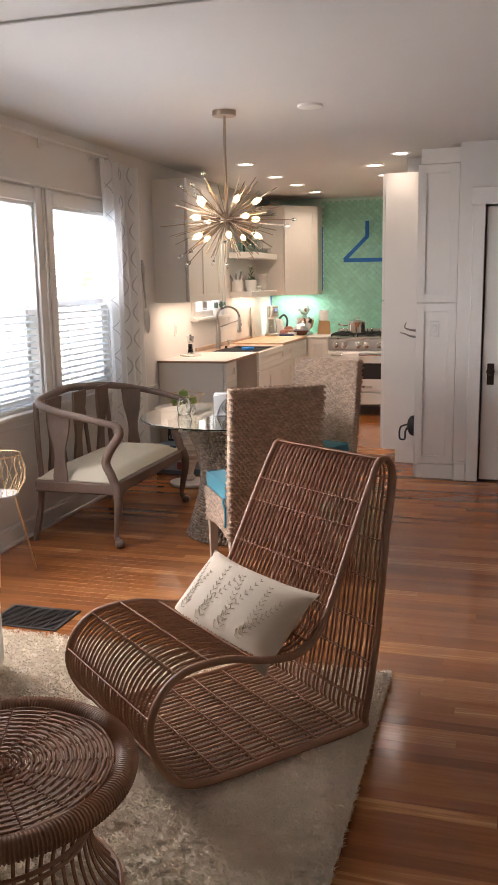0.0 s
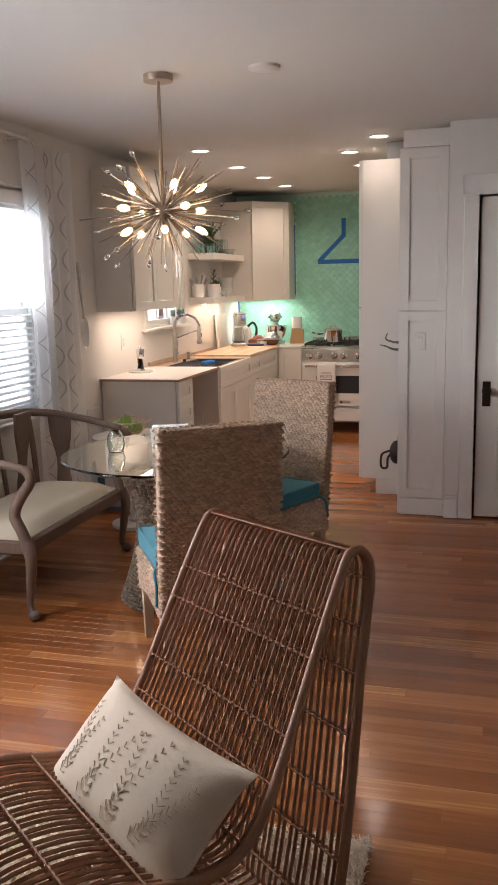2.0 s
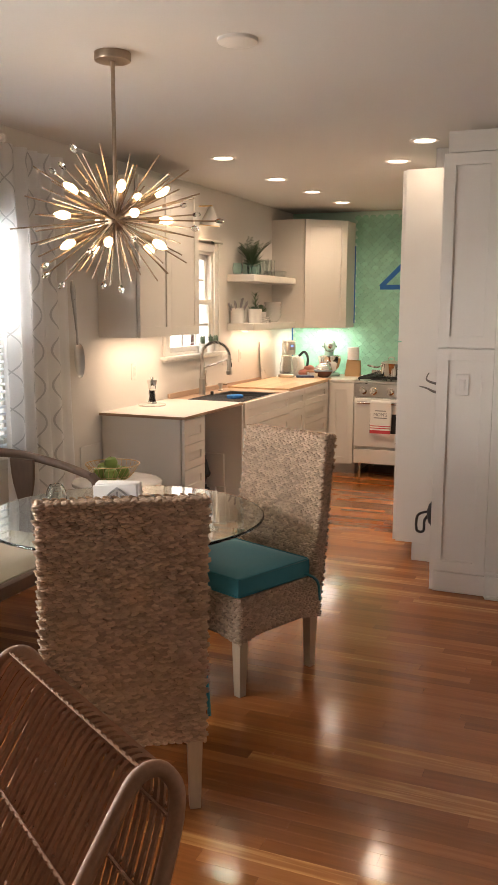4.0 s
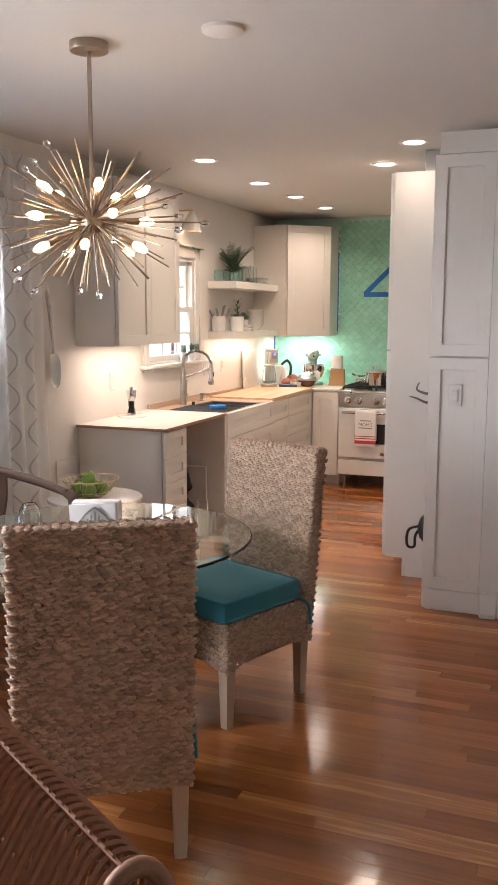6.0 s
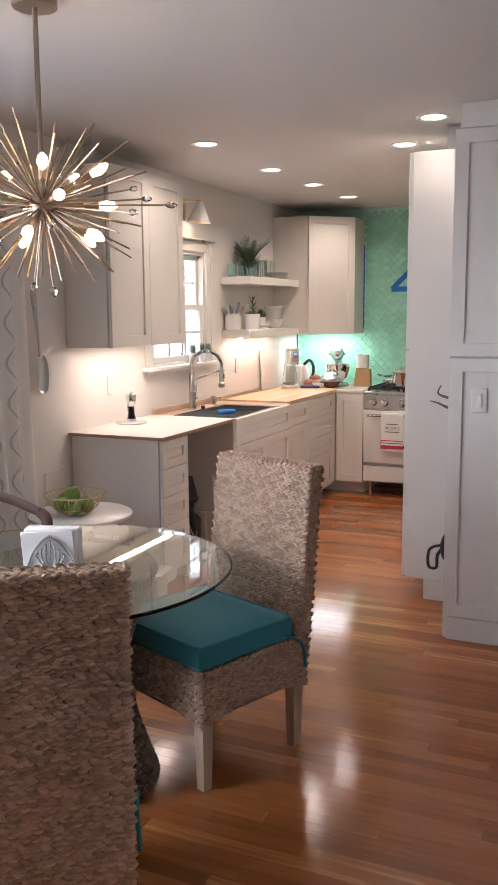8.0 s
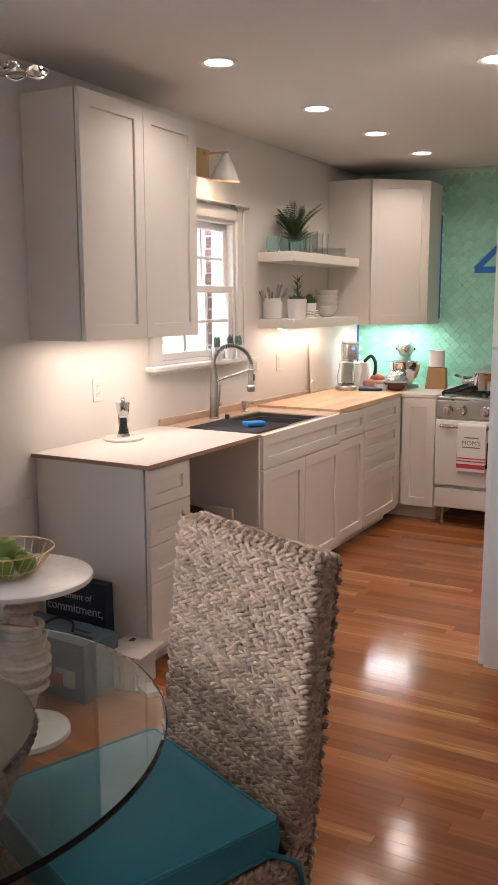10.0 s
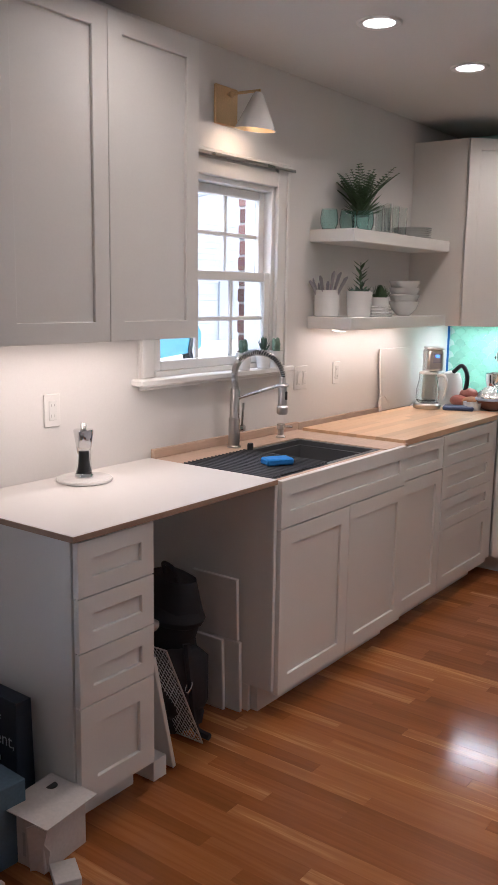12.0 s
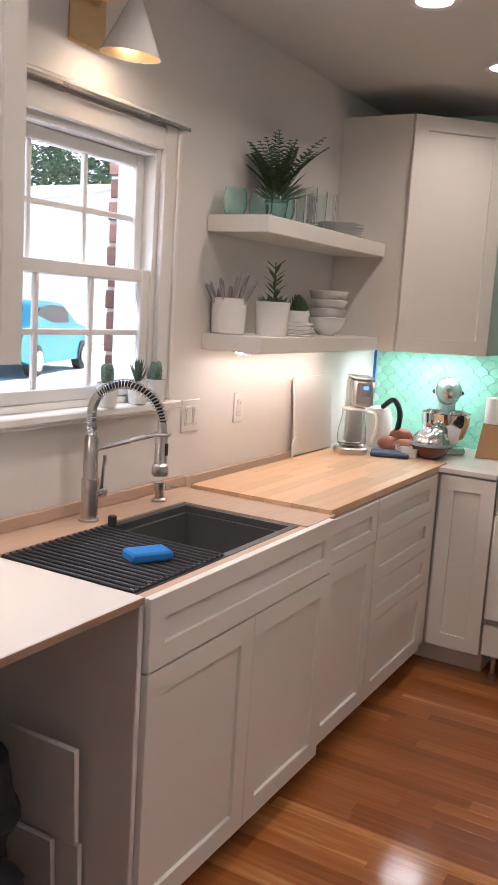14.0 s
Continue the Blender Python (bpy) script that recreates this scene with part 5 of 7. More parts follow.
for k in range(44):
    a = 2 * math.pi * k / 44
    pr = spline([(0.275, 0, 0.345), (0.235, 0, 0.27), (0.215, 0, 0.19), (0.235, 0, 0.09), (0.285, 0, 0.012)], 5)
    part("cane", Geo().tube([(p.x * math.cos(a), p.x * math.sin(a), p.z) for p in pr], 0.0048, 5), M_RATTAN, ot)
for r, z in ((0.288, 0.012), (0.217, 0.19), (0.224, 0.215)):
    part("hoop", Geo().tube([(r * math.cos(a), r * math.sin(a), z) for a in [2 * math.pi * q / 56 for q in range(56)]], 0.009 if z < 0.1 else 0.006, 8, True), M_RATTAN2, ot)

# ---- rug ----
M_RUG = surface("ivory_shag", (0.92, 0.75, 0.60), 0.95, vary=0.10, scale=7, grain=240, bump=0.7)
ru = thing("rug", "ivory shaggy cotton rug on the wooden floor", "rug")
RX0, RX1, RY0, RY1 = -2.55, -0.385, 1.2, 3.84
g, nx, ny = Geo(), 170, 210
v = []
for j in range(ny + 1):
    for i in range(nx + 1):
        x, y = RX0 + (RX1 - RX0) * i / nx, RY0 + (RY1 - RY0) * j / ny
        e = min(i, nx - i, j, ny - j)
        h = 0.004 + (0.017 + 0.014 * noise.noise((x * 34, y * 34, 0)) + 0.007 * noise.noise((x * 80, y * 80, 3))) * min(1, e / 2)
        v.append((x + 0.006 * noise.noise((x * 40, y * 40, 7)), y + 0.006 * noise.noise((x * 40, y * 40, 9)), h))
part("rug_surface", g.add(v, [(j * (nx + 1) + i, j * (nx + 1) + i + 1, (j + 1) * (nx + 1) + i + 1, (j + 1) * (nx + 1) + i) for j in range(ny) for i in range(nx)]), M_RUG, ru, smooth=80)
g, rng = Geo(), random.Random(8)
for k in range(90000):
    x = rng.uniform(-2.1, RX1 + 0.004) if k > 1500 else RX1 + rng.uniform(-0.01, 0.006)
    y = rng.uniform(2.0, RY1 + 0.003)
    a, l = rng.uniform(0, 6.283), rng.uniform(0.008, 0.018)
    dx, dy = math.cos(a), math.sin(a)
    z = 0.017 + 0.014 * noise.noise((x * 34, y * 34, 0)) + 0.007 * noise.noise((x * 80, y * 80, 3)) + rng.uniform(0, 0.004)
    w = 0.0022
    g.add([(x - dy * w, y + dx * w, z), (x + dy * w, y - dx * w, z), (x + dx * l * 0.6 + dy * w * 0.7, y + dy * l * 0.6 - dx * w * 0.7, z + l * 0.62), (x + dx * l - dy * w * 0.5, y + dy * l + dx * w * 0.5, z + l * 0.55)], [(0, 1, 2, 3)])
tagged(part("shag", g, M_RUG, ru, smooth=0), kind="stuff")

# ---- floor register, plant stand, sofa ----
M_DARKMETAL = surface("dark_bronze_metal", (0.06, 0.05, 0.045), 0.5, metal=0.6, vary=0.2)
fv = thing("floor_register", "dark metal floor heating grille let into the boards", "floor vent", pose(-2.07, 4.04, 0.0))
part("frame", Geo().box(-0.18, -0.125, 0.0005, 0.18, -0.105, 0.006, 0.002).box(-0.18, 0.105, 0.0005, 0.18, 0.125, 0.006, 0.002).box(-0.18, -0.1045, 0.0005, -0.16, 0.1045, 0.006, 0.002).box(0.16, -0.1045, 0.0005, 0.18, 0.1045, 0.006, 0.002), M_DARKMETAL, fv)
part("backing", Geo().box(-0.16, -0.105, 0.0003, 0.16, 0.105, 0.001), M_BLACK, fv)
for i in range(15):
    part("slat", Geo().box(-0.16, -0.098 + i * 0.014, 0.001, 0.16, -0.092 + i * 0.014, 0.005), M_DARKMETAL, fv, smooth=0)
for i in range(4):
    part("crossbar", Geo().box(-0.10 + i * 0.066, -0.104, 0.0012, -0.094 + i * 0.066, 0.104, 0.0055), M_DARKMETAL, fv, smooth=0)
st = thing("wire_stand", "gold wire basket stand on three thin legs", "plant stand", pose(-2.52, 4.52, 0))
g = Geo()
for k in range(20):
    a = 2 * math.pi * k / 20
    for s in (-1, 1):
        g.tube([(r * math.cos(a + s * t), r * math.sin(a + s * t), z) for r, z, t in ((0.09, 0.455, 0), (0.132, 0.52, 0.12), (0.14, 0.58, 0.26), (0.118, 0.665, 0.42))], 0.0013, 4)
for r, z in ((0.09, 0.455), (0.118, 0.665)):
    g.tube([(r * math.cos(a), r * math.sin(a), z) for a in [2 * math.pi * q / 32 for q in range(32)]], 0.003, 6, True)
part("basket", g, M_BRASS, st)
part("dish", Geo().lathe([(0.09, 0.448), (0.095, 0.452), (0.095, 0.458), (0.0, 0.458)], 32), M_PORC, st, "white round dish")
for k in range(3):
    a = 2 * math.pi * k / 3 + 0.9
    part("leg", Geo().tube([(0.075 * math.cos(a), 0.075 * math.sin(a), 0.448), (0.17 * math.cos(a), 0.17 * math.sin(a), 0.0)], 0.006, 8), M_BRASS, st)
M_SLIP = surface("white_slipcover", (0.68, 0.64, 0.58), 0.9, vary=0.05, scale=4, grain=260, bump=0.3)
sf = thing("sofa", "white slipcovered sofa, only its arm end in view", "sofa", pose(-2.29, 2.95, 0.024))
part("arm", Geo().box(-0.43, 0.36, 0.0, 0.43, 0.56, 0.47, 0.045), M_SLIP, sf, smooth=60)
part("base", Geo().box(-0.43, -1.4, 0.0, 0.40, 0.355, 0.26, 0.03), M_SLIP, sf, smooth=60)
part("seat_pad", Geo().box(-0.25, -1.38, 0.262, 0.41, 0.35, 0.40, 0.04), M_SLIP, sf, smooth=60)
part("back", Geo().box(-0.47, -1.4, 0.27, -0.26, 0.355, 0.78, 0.06), M_SLIP, sf, smooth=60)
# ---- kitchen fittings ----
def wall_plate(name, label, m, gangs, kind):
    """A cover plate facing local -y."""
    p = thing(name, label, "outlet" if kind == "outlet" else "switch", m)
    w = 0.07 + 0.046 * (gangs - 1)
    part("plate", Geo().box(-w / 2, -0.006, -0.057, w / 2, 0, 0.057, 0.003), M_PLASTIC, p)
    for k in range(gangs):
        cx = (k - (gangs - 1) / 2) * 0.046
        ins = part("insert", Geo().box(cx - 0.0165, -0.0085, -0.033, cx + 0.0165, -0.0062, 0.033, 0.0015), M_ENAMEL, p)
        if kind == "outlet":
            for cz in (-0.018, 0.018):
                part("slot", Geo().box(cx - 0.008, -0.0092, cz - 0.005, cx - 0.006, -0.0086, cz + 0.005).box(cx + 0.006, -0.0092, cz - 0.004, cx + 0.008, -0.0086, cz + 0.004), M_TOE, ins, smooth=0)
        else:
            part("rocker", Geo().box(cx - 0.012, -0.012, -0.026, cx + 0.012, -0.0087, 0.026, 0.002, m=pose(0, 0, 0, 3)), M_PLASTIC, ins)
    return p


wall_plate("wall_outlet", "white double outlet above the laminate counter", pose(WALL_X, 7.80, 1.125, rz=90), 1, "outlet")
wall_plate("wall_switch", "white two-gang rocker switch beside the window", pose(WALL_X, 9.335, 1.135, rz=90), 2, "switch")
wall_plate("wall_outlet", "white outlet under the floating shelf", pose(WALL_X, 9.665, 1.14, rz=90), 1, "outlet")
wall_plate("wall_switch", "white rocker switch set in the pantry door", pose(-0.515, 7.341, 1.155), 1, "switch")

# spring faucet
fa = thing("faucet", "brushed steel spring-neck kitchen faucet with pull-down head", "faucet", pose(-2.70, 8.705, 0.888))
part("base", Geo().lathe([(0.03, 0), (0.03, 0.006), (0.025, 0.008), (0.025, 0.125), (0.021, 0.128), (0.021, 0.24), (0.0185, 0.245), (0.0185, 0.25)], 24), M_STEEL, fa)
hx, hy = 0.205, 0.055
arc = spline([(0, 0, 0.25), (0, 0, 0.335), (hx * 0.18, hy * 0.18, 0.385), (hx * 0.5, hy * 0.5, 0.405), (hx * 0.84, hy * 0.84, 0.375), (hx, hy, 0.315), (hx, hy, 0.26)], 10)
part("hose", Geo().tube(arc, 0.0085, 10), M_BLACK, fa, "black hose inside the spring")
coil = []
for i in range(len(arc) - 1):
    for q in range(10):
        t = q / 10
        p = arc[i].lerp(arc[i + 1], t)
        d = (arc[i + 1] - arc[i]).normalized()
        sd = Vector((-hy, hx, 0)).normalized()
        up = sd.cross(d)
        a = (i * 10 + q) * 2 * math.pi / (5.0 if i < 16 else 13.0)
        coil.append(p + (sd * math.cos(a) + up * math.sin(a)) * 0.0135)
part("spring", Geo().tube(coil[: int(len(coil) * 0.86)], 0.0021, 4), M_STEEL, fa)
part("head", Geo().lathe([(0.019, 0.0), (0.024, 0.006), (0.024, 0.03), (0.018, 0.036), (0.018, 0.11), (0.014, 0.115), (0.0135, 0.15)], 20, pose(hx, hy, 0.155)), M_STEEL, fa)
part("button", Geo().box(hx + 0.014, hy - 0.006, 0.215, hx + 0.021, hy + 0.006, 0.25, 0.002), M_BLACK, fa)
part("arm", Geo().tube([(0, 0, 0.205), (hx * 0.92, hy * 0.92, 0.272)], 0.0065, 10).tube([(hx + 0.022 * math.cos(a), hy + 0.022 * math.sin(a), 0.274) for a in [2 * math.pi * q / 16 for q in range(16)]], 0.005, 6, True), M_STEEL, fa)
part("lever", Geo().tube([(0.0, 0.02, 0.075), (0.0, 0.062, 0.075)], 0.015, 14).tube([(0.0, 0.05, 0.08), (0.006, 0.055, 0.185)], 0.0055, 8), M_STEEL, fa)
so = thing("soap_dispenser", "short brushed steel soap dispenser pump", "soap dispenser", pose(-2.70, 9.05, 0.888))
part("pump", Geo().lathe([(0.023, 0), (0.023, 0.006), (0.014, 0.012), (0.014, 0.035), (0.019, 0.04), (0.019, 0.062), (0.0, 0.064)], 20), M_STEEL, so)
part("spout", Geo().tube([(0, 0, 0.052), (0.05, 0.02, 0.050)], 0.005, 8), M_STEEL, so)

# salt mill on its marble trivet
M_MARBLE = surface("white_marble", (0.72, 0.70, 0.68), 0.25, vary=0.10, scale=8, grain=30, bump=0.01)
tv_ = solid("trivet", Geo().lathe([(0.087, 0), (0.094, 0.003), (0.095, 0.009), (0.092, 0.013), (0.084, 0.012)], 48), M_MARBLE, "round white marble trivet on the laminate counter", "trivet", pose(-2.665, 7.83, 0.893))
ml = thing("pepper_mill", "steel and clear glass pepper mill half full of pepper", "pepper mill", pose(-2.665, 7.83, 0.905))
part("foot", Geo().lathe([(0.031, 0), (0.031, 0.012), (0.028, 0.016), (0.0, 0.016)], 24), M_CHROME, ml, "polished steel foot")
part("glass", Geo().lathe([(0.027, 0.0165), (0.023, 0.055), (0.024, 0.105), (0.0, 0.105)], 24), M_GLASS, ml)
part("pepper", Geo().lathe([(0.017, 0.018), (0.013, 0.05), (0.012, 0.092)], 16), M_BLACK, ml, "dark peppercorns")
part("cap", Geo().lathe([(0.026, 0.1055), (0.027, 0.116), (0.034, 0.158), (0.032, 0.165), (0.008, 0.168), (0.0125, 0.178), (0.008, 0.187), (0.0, 0.188)], 24), M_CHROME, ml, "polished steel cap")

# sconce above the window
sc = thing("wall_sconce", "brass swing-arm wall sconce with white cone shade, lit", "wall lamp", pose(WALL_X, 8.735, 2.265))
part("backplate", Geo().box(0.0, -0.078, -0.068, 0.014, 0.066, 0.082, 0.004), M_BRASS, sc)
part("arm", Geo().tube([(0.012, 0.0, 0.052), (0.06, 0.008, 0.054), (0.155, 0.027, 0.056)], 0.006, 8).ball((0.03, 0.003, 0.052), 0.014, n=12).tube([(0.145, 0.025, 0.04), (0.145, 0.025, 0.058)], 0.008, 10), M_BRASS, sc)
shade = part("shade", Geo().lathe([(0.014, 0.03), (0.022, 0.02), (0.083, -0.112)], 36, pose(0.145, 0.025, 0.02, 0, 6, 0), cap=False), M_PORC, sc, "white metal cone")
part("lining", Geo().lathe([(0.012, 0.026), (0.0205, 0.017), (0.0815, -0.1115)], 36, pose(0.145, 0.025, 0.02, 0, 6, 0), cap=False), M_BRASS, shade, "brass-coloured inside")
part("bulb", Geo().ball((0.143, 0.025, -0.045), 0.024, 0.024, 0.03, 12), M_BULB, sc, "lit bulb")
bulb_lamp = new("sconce_lamp", bpy.data.lights.new("sconce_lamp", "POINT"))
bulb_lamp.data.energy, bulb_lamp.data.color, bulb_lamp.data.shadow_soft_size = 0.45, WARM, 0.02
bulb_lamp.location = (WALL_X + 0.143, 8.76, 2.168)
solid("shade_bar", Geo().box(WALL_X + 0.0405, 8.22, 2.064, WALL_X + 0.048, 9.19, 2.076, 0.002), M_STEEL, "thin metal rail on the window head", "rail")

# ---- pots, glasses and plates on the shelves and sill ----
M_LEAF = surface("green_leaf", (0.085, 0.15, 0.075), 0.5, vary=0.30, scale=12, per="island")
M_SAGE = surface("succulent_leaf", (0.12, 0.19, 0.14), 0.5, vary=0.25, scale=12, per="island")
M_SOIL = surface("potting_soil", (0.05, 0.035, 0.025), 0.95, vary=0.3, grain=200)


def planter(m, r, h, label, name="plant_pot"):
    p = thing(name, label, "plant", m)
    part("pot", Geo().lathe([(r * 0.86, 0), (r, h), (r * 0.93, h), (r * 0.9, h * 0.85), (0.0, h * 0.85)], 28), M_PORC, p, "white ceramic pot")
    part("soil", Geo().lathe([(r * 0.9, h * 0.84), (r * 0.88, h * 0.87), (0.0, h * 0.88)], 20, cap=False), M_SOIL, p)
    return p


def blade(g, base, tip, w, curl=0.0, n=5):
    """A pointed leaf from base to tip."""
    b, t = Vector(base), Vector(tip)
    d = t - b
    side = d.cross(Vector((0, 0, 1)))
    side = (side if side.length > 1e-5 else Vector((1, 0, 0))).normalized()
    v = []
    for k in range(n + 1):
        s = k / n
        p = b + d * s + Vector((0, 0, -curl * s * s))
        ww = w * math.sin(math.pi * (0.12 + 0.88 * s)) + 0.0003
        v += [p - side * ww, p + Vector((0, 0, -ww * 0.4)), p + side * ww]
    g.add(v, [(k * 3 + a, k * 3 + a + 1, k * 3 + a + 4, k * 3 + a + 3) for k in range(n) for a in (0, 1)])


def fern(g, height, spread, fronds, rng):
    for k in range(fronds):
        a = 2 * math.pi * k / fronds + rng.uniform(-0.2, 0.2)
        lean = rng.uniform(0.25, 1.0) * spread
        hh = height * rng.uniform(0.72, 1.0)
        path = [Vector((math.cos(a) * lean * t ** 1.3, math.sin(a) * lean * t ** 1.3, hh * (t - 0.25 * t * t * (lean / spread)) * 1.1)) for t in [q / 16 for q in range(17)]]
        g.tube(path, 0.0012, 4)
        for q in range(2, 17):
            t = q / 16
            d = (path[q] - path[q - 1]).normalized()
            s = d.cross(Vector((0, 0, 1))).normalized()
            ll = 0.034 * math.sin(math.pi * min(0.95, 0.2 + 0.75 * t)) + 0.004
            for sg in (-1, 1):
                blade(g, path[q], path[q] + (s * sg + d * 0.5) * ll, 0.0068, 0.004, 3)


rng = random.Random(4)
SX = 1.833
fp = thing("fern", "green artificial fern in a small pot on the upper shelf", "plant", pose(-2.69, 9.69, SX))
part("pot", Geo().lathe([(0.035, 0), (0.045, 0.085), (0.04, 0.085), (0.0, 0.075)], 24), M_AQUA, fp, "aqua glass pot")
g = Geo()
fern(g, 0.26, 0.21, 26, rng)
for k in range(110):
    a, e, ln = rng.uniform(0, 6.28), rng.uniform(0.3, 1.45), rng.uniform(0.09, 0.17)
    blade(g, (0, 0, 0.0), (math.cos(a) * math.cos(e) * ln, math.sin(a) * math.cos(e) * ln, math.sin(e) * ln), 0.008, 0.01)
part("fronds", g, M_LEAF, fp, m=pose(0, 0, 0.078), smooth=0).name = "foliage"
for x, y in ((-2.72, 9.445), (-2.675, 9.545), (-2.605, 9.585)):
    t = solid("tumbler", Geo().lathe([(0.0, 0), (0.030, 0), (0.041, 0.028), (0.043, 0.055), (0.036, 0.096), (0.0345, 0.096), (0.0415, 0.055), (0.0395, 0.029), (0.029, 0.005), (0.0, 0.004)], 24, cap=False), M_AQUA, "stemless aqua glass tumbler on the upper shelf", "glass", pose(x, y, SX), group="aqua tumblers")
for x, y in ((-2.60, 9.755), (-2.69, 9.84), (-2.61, 9.865), (-2.70, 9.95), (-2.62, 9.97)):
    solid("drinking_glass", Geo().lathe([(0.0, 0), (0.035, 0), (0.039, 0.142), (0.0372, 0.142), (0.034, 0.010), (0.0, 0.010)], 20, cap=False), M_GLASS, "straight clear drinking glass on the upper shelf", "glass", pose(x, y, SX), group="clear drinking glasses")
for k in range(5):
    solid("plate", Geo().lathe([(0.05, 0), (0.055, 0.003), (0.105, 0.011), (0.107, 0.013), (0.1, 0.0125), (0.055, 0.006), (0.0, 0.006)], 36), M_PORC, "white dinner plate in a stack", "plate", pose(-2.665, 10.20, SX + k * 0.0115), group="stacked dinner plates")
LZ = 1.427
pt = thing("utensil_crock", "white crock holding grey-handled utensils", "crock", pose(-2.725, 9.455, LZ))
part("crock", Geo().lathe([(0.054, 0), (0.060, 0.004), (0.063, 0.118), (0.066, 0.126), (0.059, 0.124), (0.056, 0.02), (0.0, 0.02)], 28), M_PORC, pt)
M_GREY = surface("grey_handles", (0.33, 0.32, 0.34), 0.4, metal=0.4, vary=0.12)
for k in range(9):
    a = 2 * math.pi * k / 9
    tip = (0.085 * math.cos(a), 0.085 * math.sin(a), 0.155 + 0.022 * ((k * 7) % 3))
    part("utensil", Geo().tube([(0.01 * math.cos(a), 0.01 * math.sin(a), 0.025), tip, (tip[0] * 1.15, tip[1] * 1.15, tip[2] + 0.012)], [0.004, 0.009, 0.005], 6), M_GREY, pt)
pl = planter(pose(-2.605, 9.555, LZ), 0.064, 0.122, "white pot with a leafy sprig and grey succulents")
g = Geo()
for k in range(22):
    z = 0.10 + 0.15 * k / 22
    a = k * 2.4
    blade(g, (0.004, 0, z), (0.004 + math.cos(a) * 0.042, math.sin(a) * 0.042, z + 0.035), 0.007, 0.004)
g.tube([(0, 0, 0.09), (0.004, 0.002, 0.18), (0.002, 0.0, 0.26)], 0.002, 5)
part("sprig", g, M_LEAF, pl, smooth=0)
g = Geo()
for k in range(26):
    a, e = k * 2.4, 0.5 + 0.02 * k
    r0 = 0.03 if k % 2 else 0.015
    blade(g, (r0 * math.cos(a), r0 * math.sin(a), 0.10), (r0 * math.cos(a) + 0.05 * math.cos(a) * math.cos(e), r0 * math.sin(a) + 0.05 * math.sin(a) * math.cos(e), 0.10 + 0.06 * math.sin(e)), 0.007, 0.0)
part("succulent", g, M_SAGE, pl, smooth=0)
pg = planter(pose(-2.695, 9.93, LZ), 0.05, 0.095, "white pot of spiky green artificial grass")
g = Geo()
for k in range(130):
    a, e = rng.uniform(0, 6.28), rng.uniform(0.45, 1.5)
    blade(g, (0.02 * math.cos(a), 0.02 * math.sin(a), 0.08), (0.075 * math.cos(a) * math.cos(e), 0.075 * math.sin(a) * math.cos(e), 0.08 + 0.085 * math.sin(e)), 0.0028, 0.004, 3)
part("grass_blade", g, M_LEAF, pg, smooth=0)
for k in range(4):
    solid("saucer", Geo().box(-0.055, -0.05, 0, 0.055, 0.05, 0.0085, 0.004), M_PORC, "small square white dish in a low stack", "dish", pose(-2.60, 9.745, LZ + k * 0.0145) @ pose(0, 0, 0, 0, 0, 4 * k), group="stacked white dishes")
for k in range(4):
    solid("bowl", Geo().lathe([(0.03, 0), (0.034, 0.002), (0.068, 0.035), (0.083, 0.075), (0.081, 0.076), (0.064, 0.038), (0.03, 0.008), (0.0, 0.007)], 32), M_PORC, "deep white porcelain bowl in a stack", "bowl", pose(-2.665, 10.15, LZ + k * 0.036), group="stacked bowls")
for y, kind in ((8.835, 0), (8.985, 1), (9.08, 0)):
    p = planter(pose(-2.757, y, 1.2055), 0.034, 0.072, "tiny white pot with a succulent on the window sill")
    g = Geo()
    if kind == 0:
        for k in range(14):
            a = k * 2.4
            g.ball((0.010 * math.cos(a), 0.010 * math.sin(a), 0.075 + 0.003 * k), 0.012, 0.012, 0.018, 6)
    else:
        for k in range(16):
            a, e = k * 2.4, 0.6 + 0.05 * k
            blade(g, (0, 0, 0.06), (0.045 * math.cos(a) * math.cos(e), 0.045 * math.sin(a) * math.cos(e), 0.06 + 0.085 * math.sin(e)), 0.007, 0)
    part("succulent", g, M_SAGE, p, smooth=0)

# ---- the corner of the counter ----
CZ = 0.8985
bo = solid("splash_board", Geo().box(-0.012, -0.20, 0, 0.0, 0.17, 0.34, 0.002), M_LAM, "white board leaning against the wall by the coffee maker", "board", pose(-2.745, 10.30, 0.903, 0, -4, 0))
M_SILVER = surface("silver_plastic", (0.62, 0.61, 0.60), 0.3, metal=0.25, vary=0.04, bump=0.01)
cm = thing("coffee_maker", "brushed steel drip coffee maker with a glass carafe", "coffee maker", pose(-2.60, 10.40, 0.9025, rz=33))
part("base", Geo().lathe([(0.074, 0), (0.078, 0.006), (0.078, 0.024), (0.072, 0.03), (0.0, 0.03)], 32, pose(-0.015, 0, 0)).box(-0.01, 0.0, 0.0, 0.06, 0.10, 0.03, 0.008), M_STEEL, cm)
part("column", Geo().box(-0.035, 0.082, 0.031, 0.06, 0.125, 0.335, 0.012), M_SILVER, cm)
hd = part("head", Geo().box(-0.03, -0.06, 0.215, 0.06, 0.0815, 0.335, 0.012), M_STEEL, cm)
part("lid", Geo().box(-0.032, -0.062, 0.3355, 0.062, 0.126, 0.346, 0.004), M_SILVER, hd)
part("display", Geo().box(0.0, -0.0625, 0.262, 0.045, -0.0605, 0.315, 0.0008), M_GREY, hd)
part("screen", Geo().box(0.012, -0.0635, 0.292, 0.034, -0.0627, 0.308), surface("lit_display", (0.05, 0.1, 0.6), 0.3, emit=(0.1, 0.25, 1.0), strength=1.2, bump=0), hd, smooth=0)
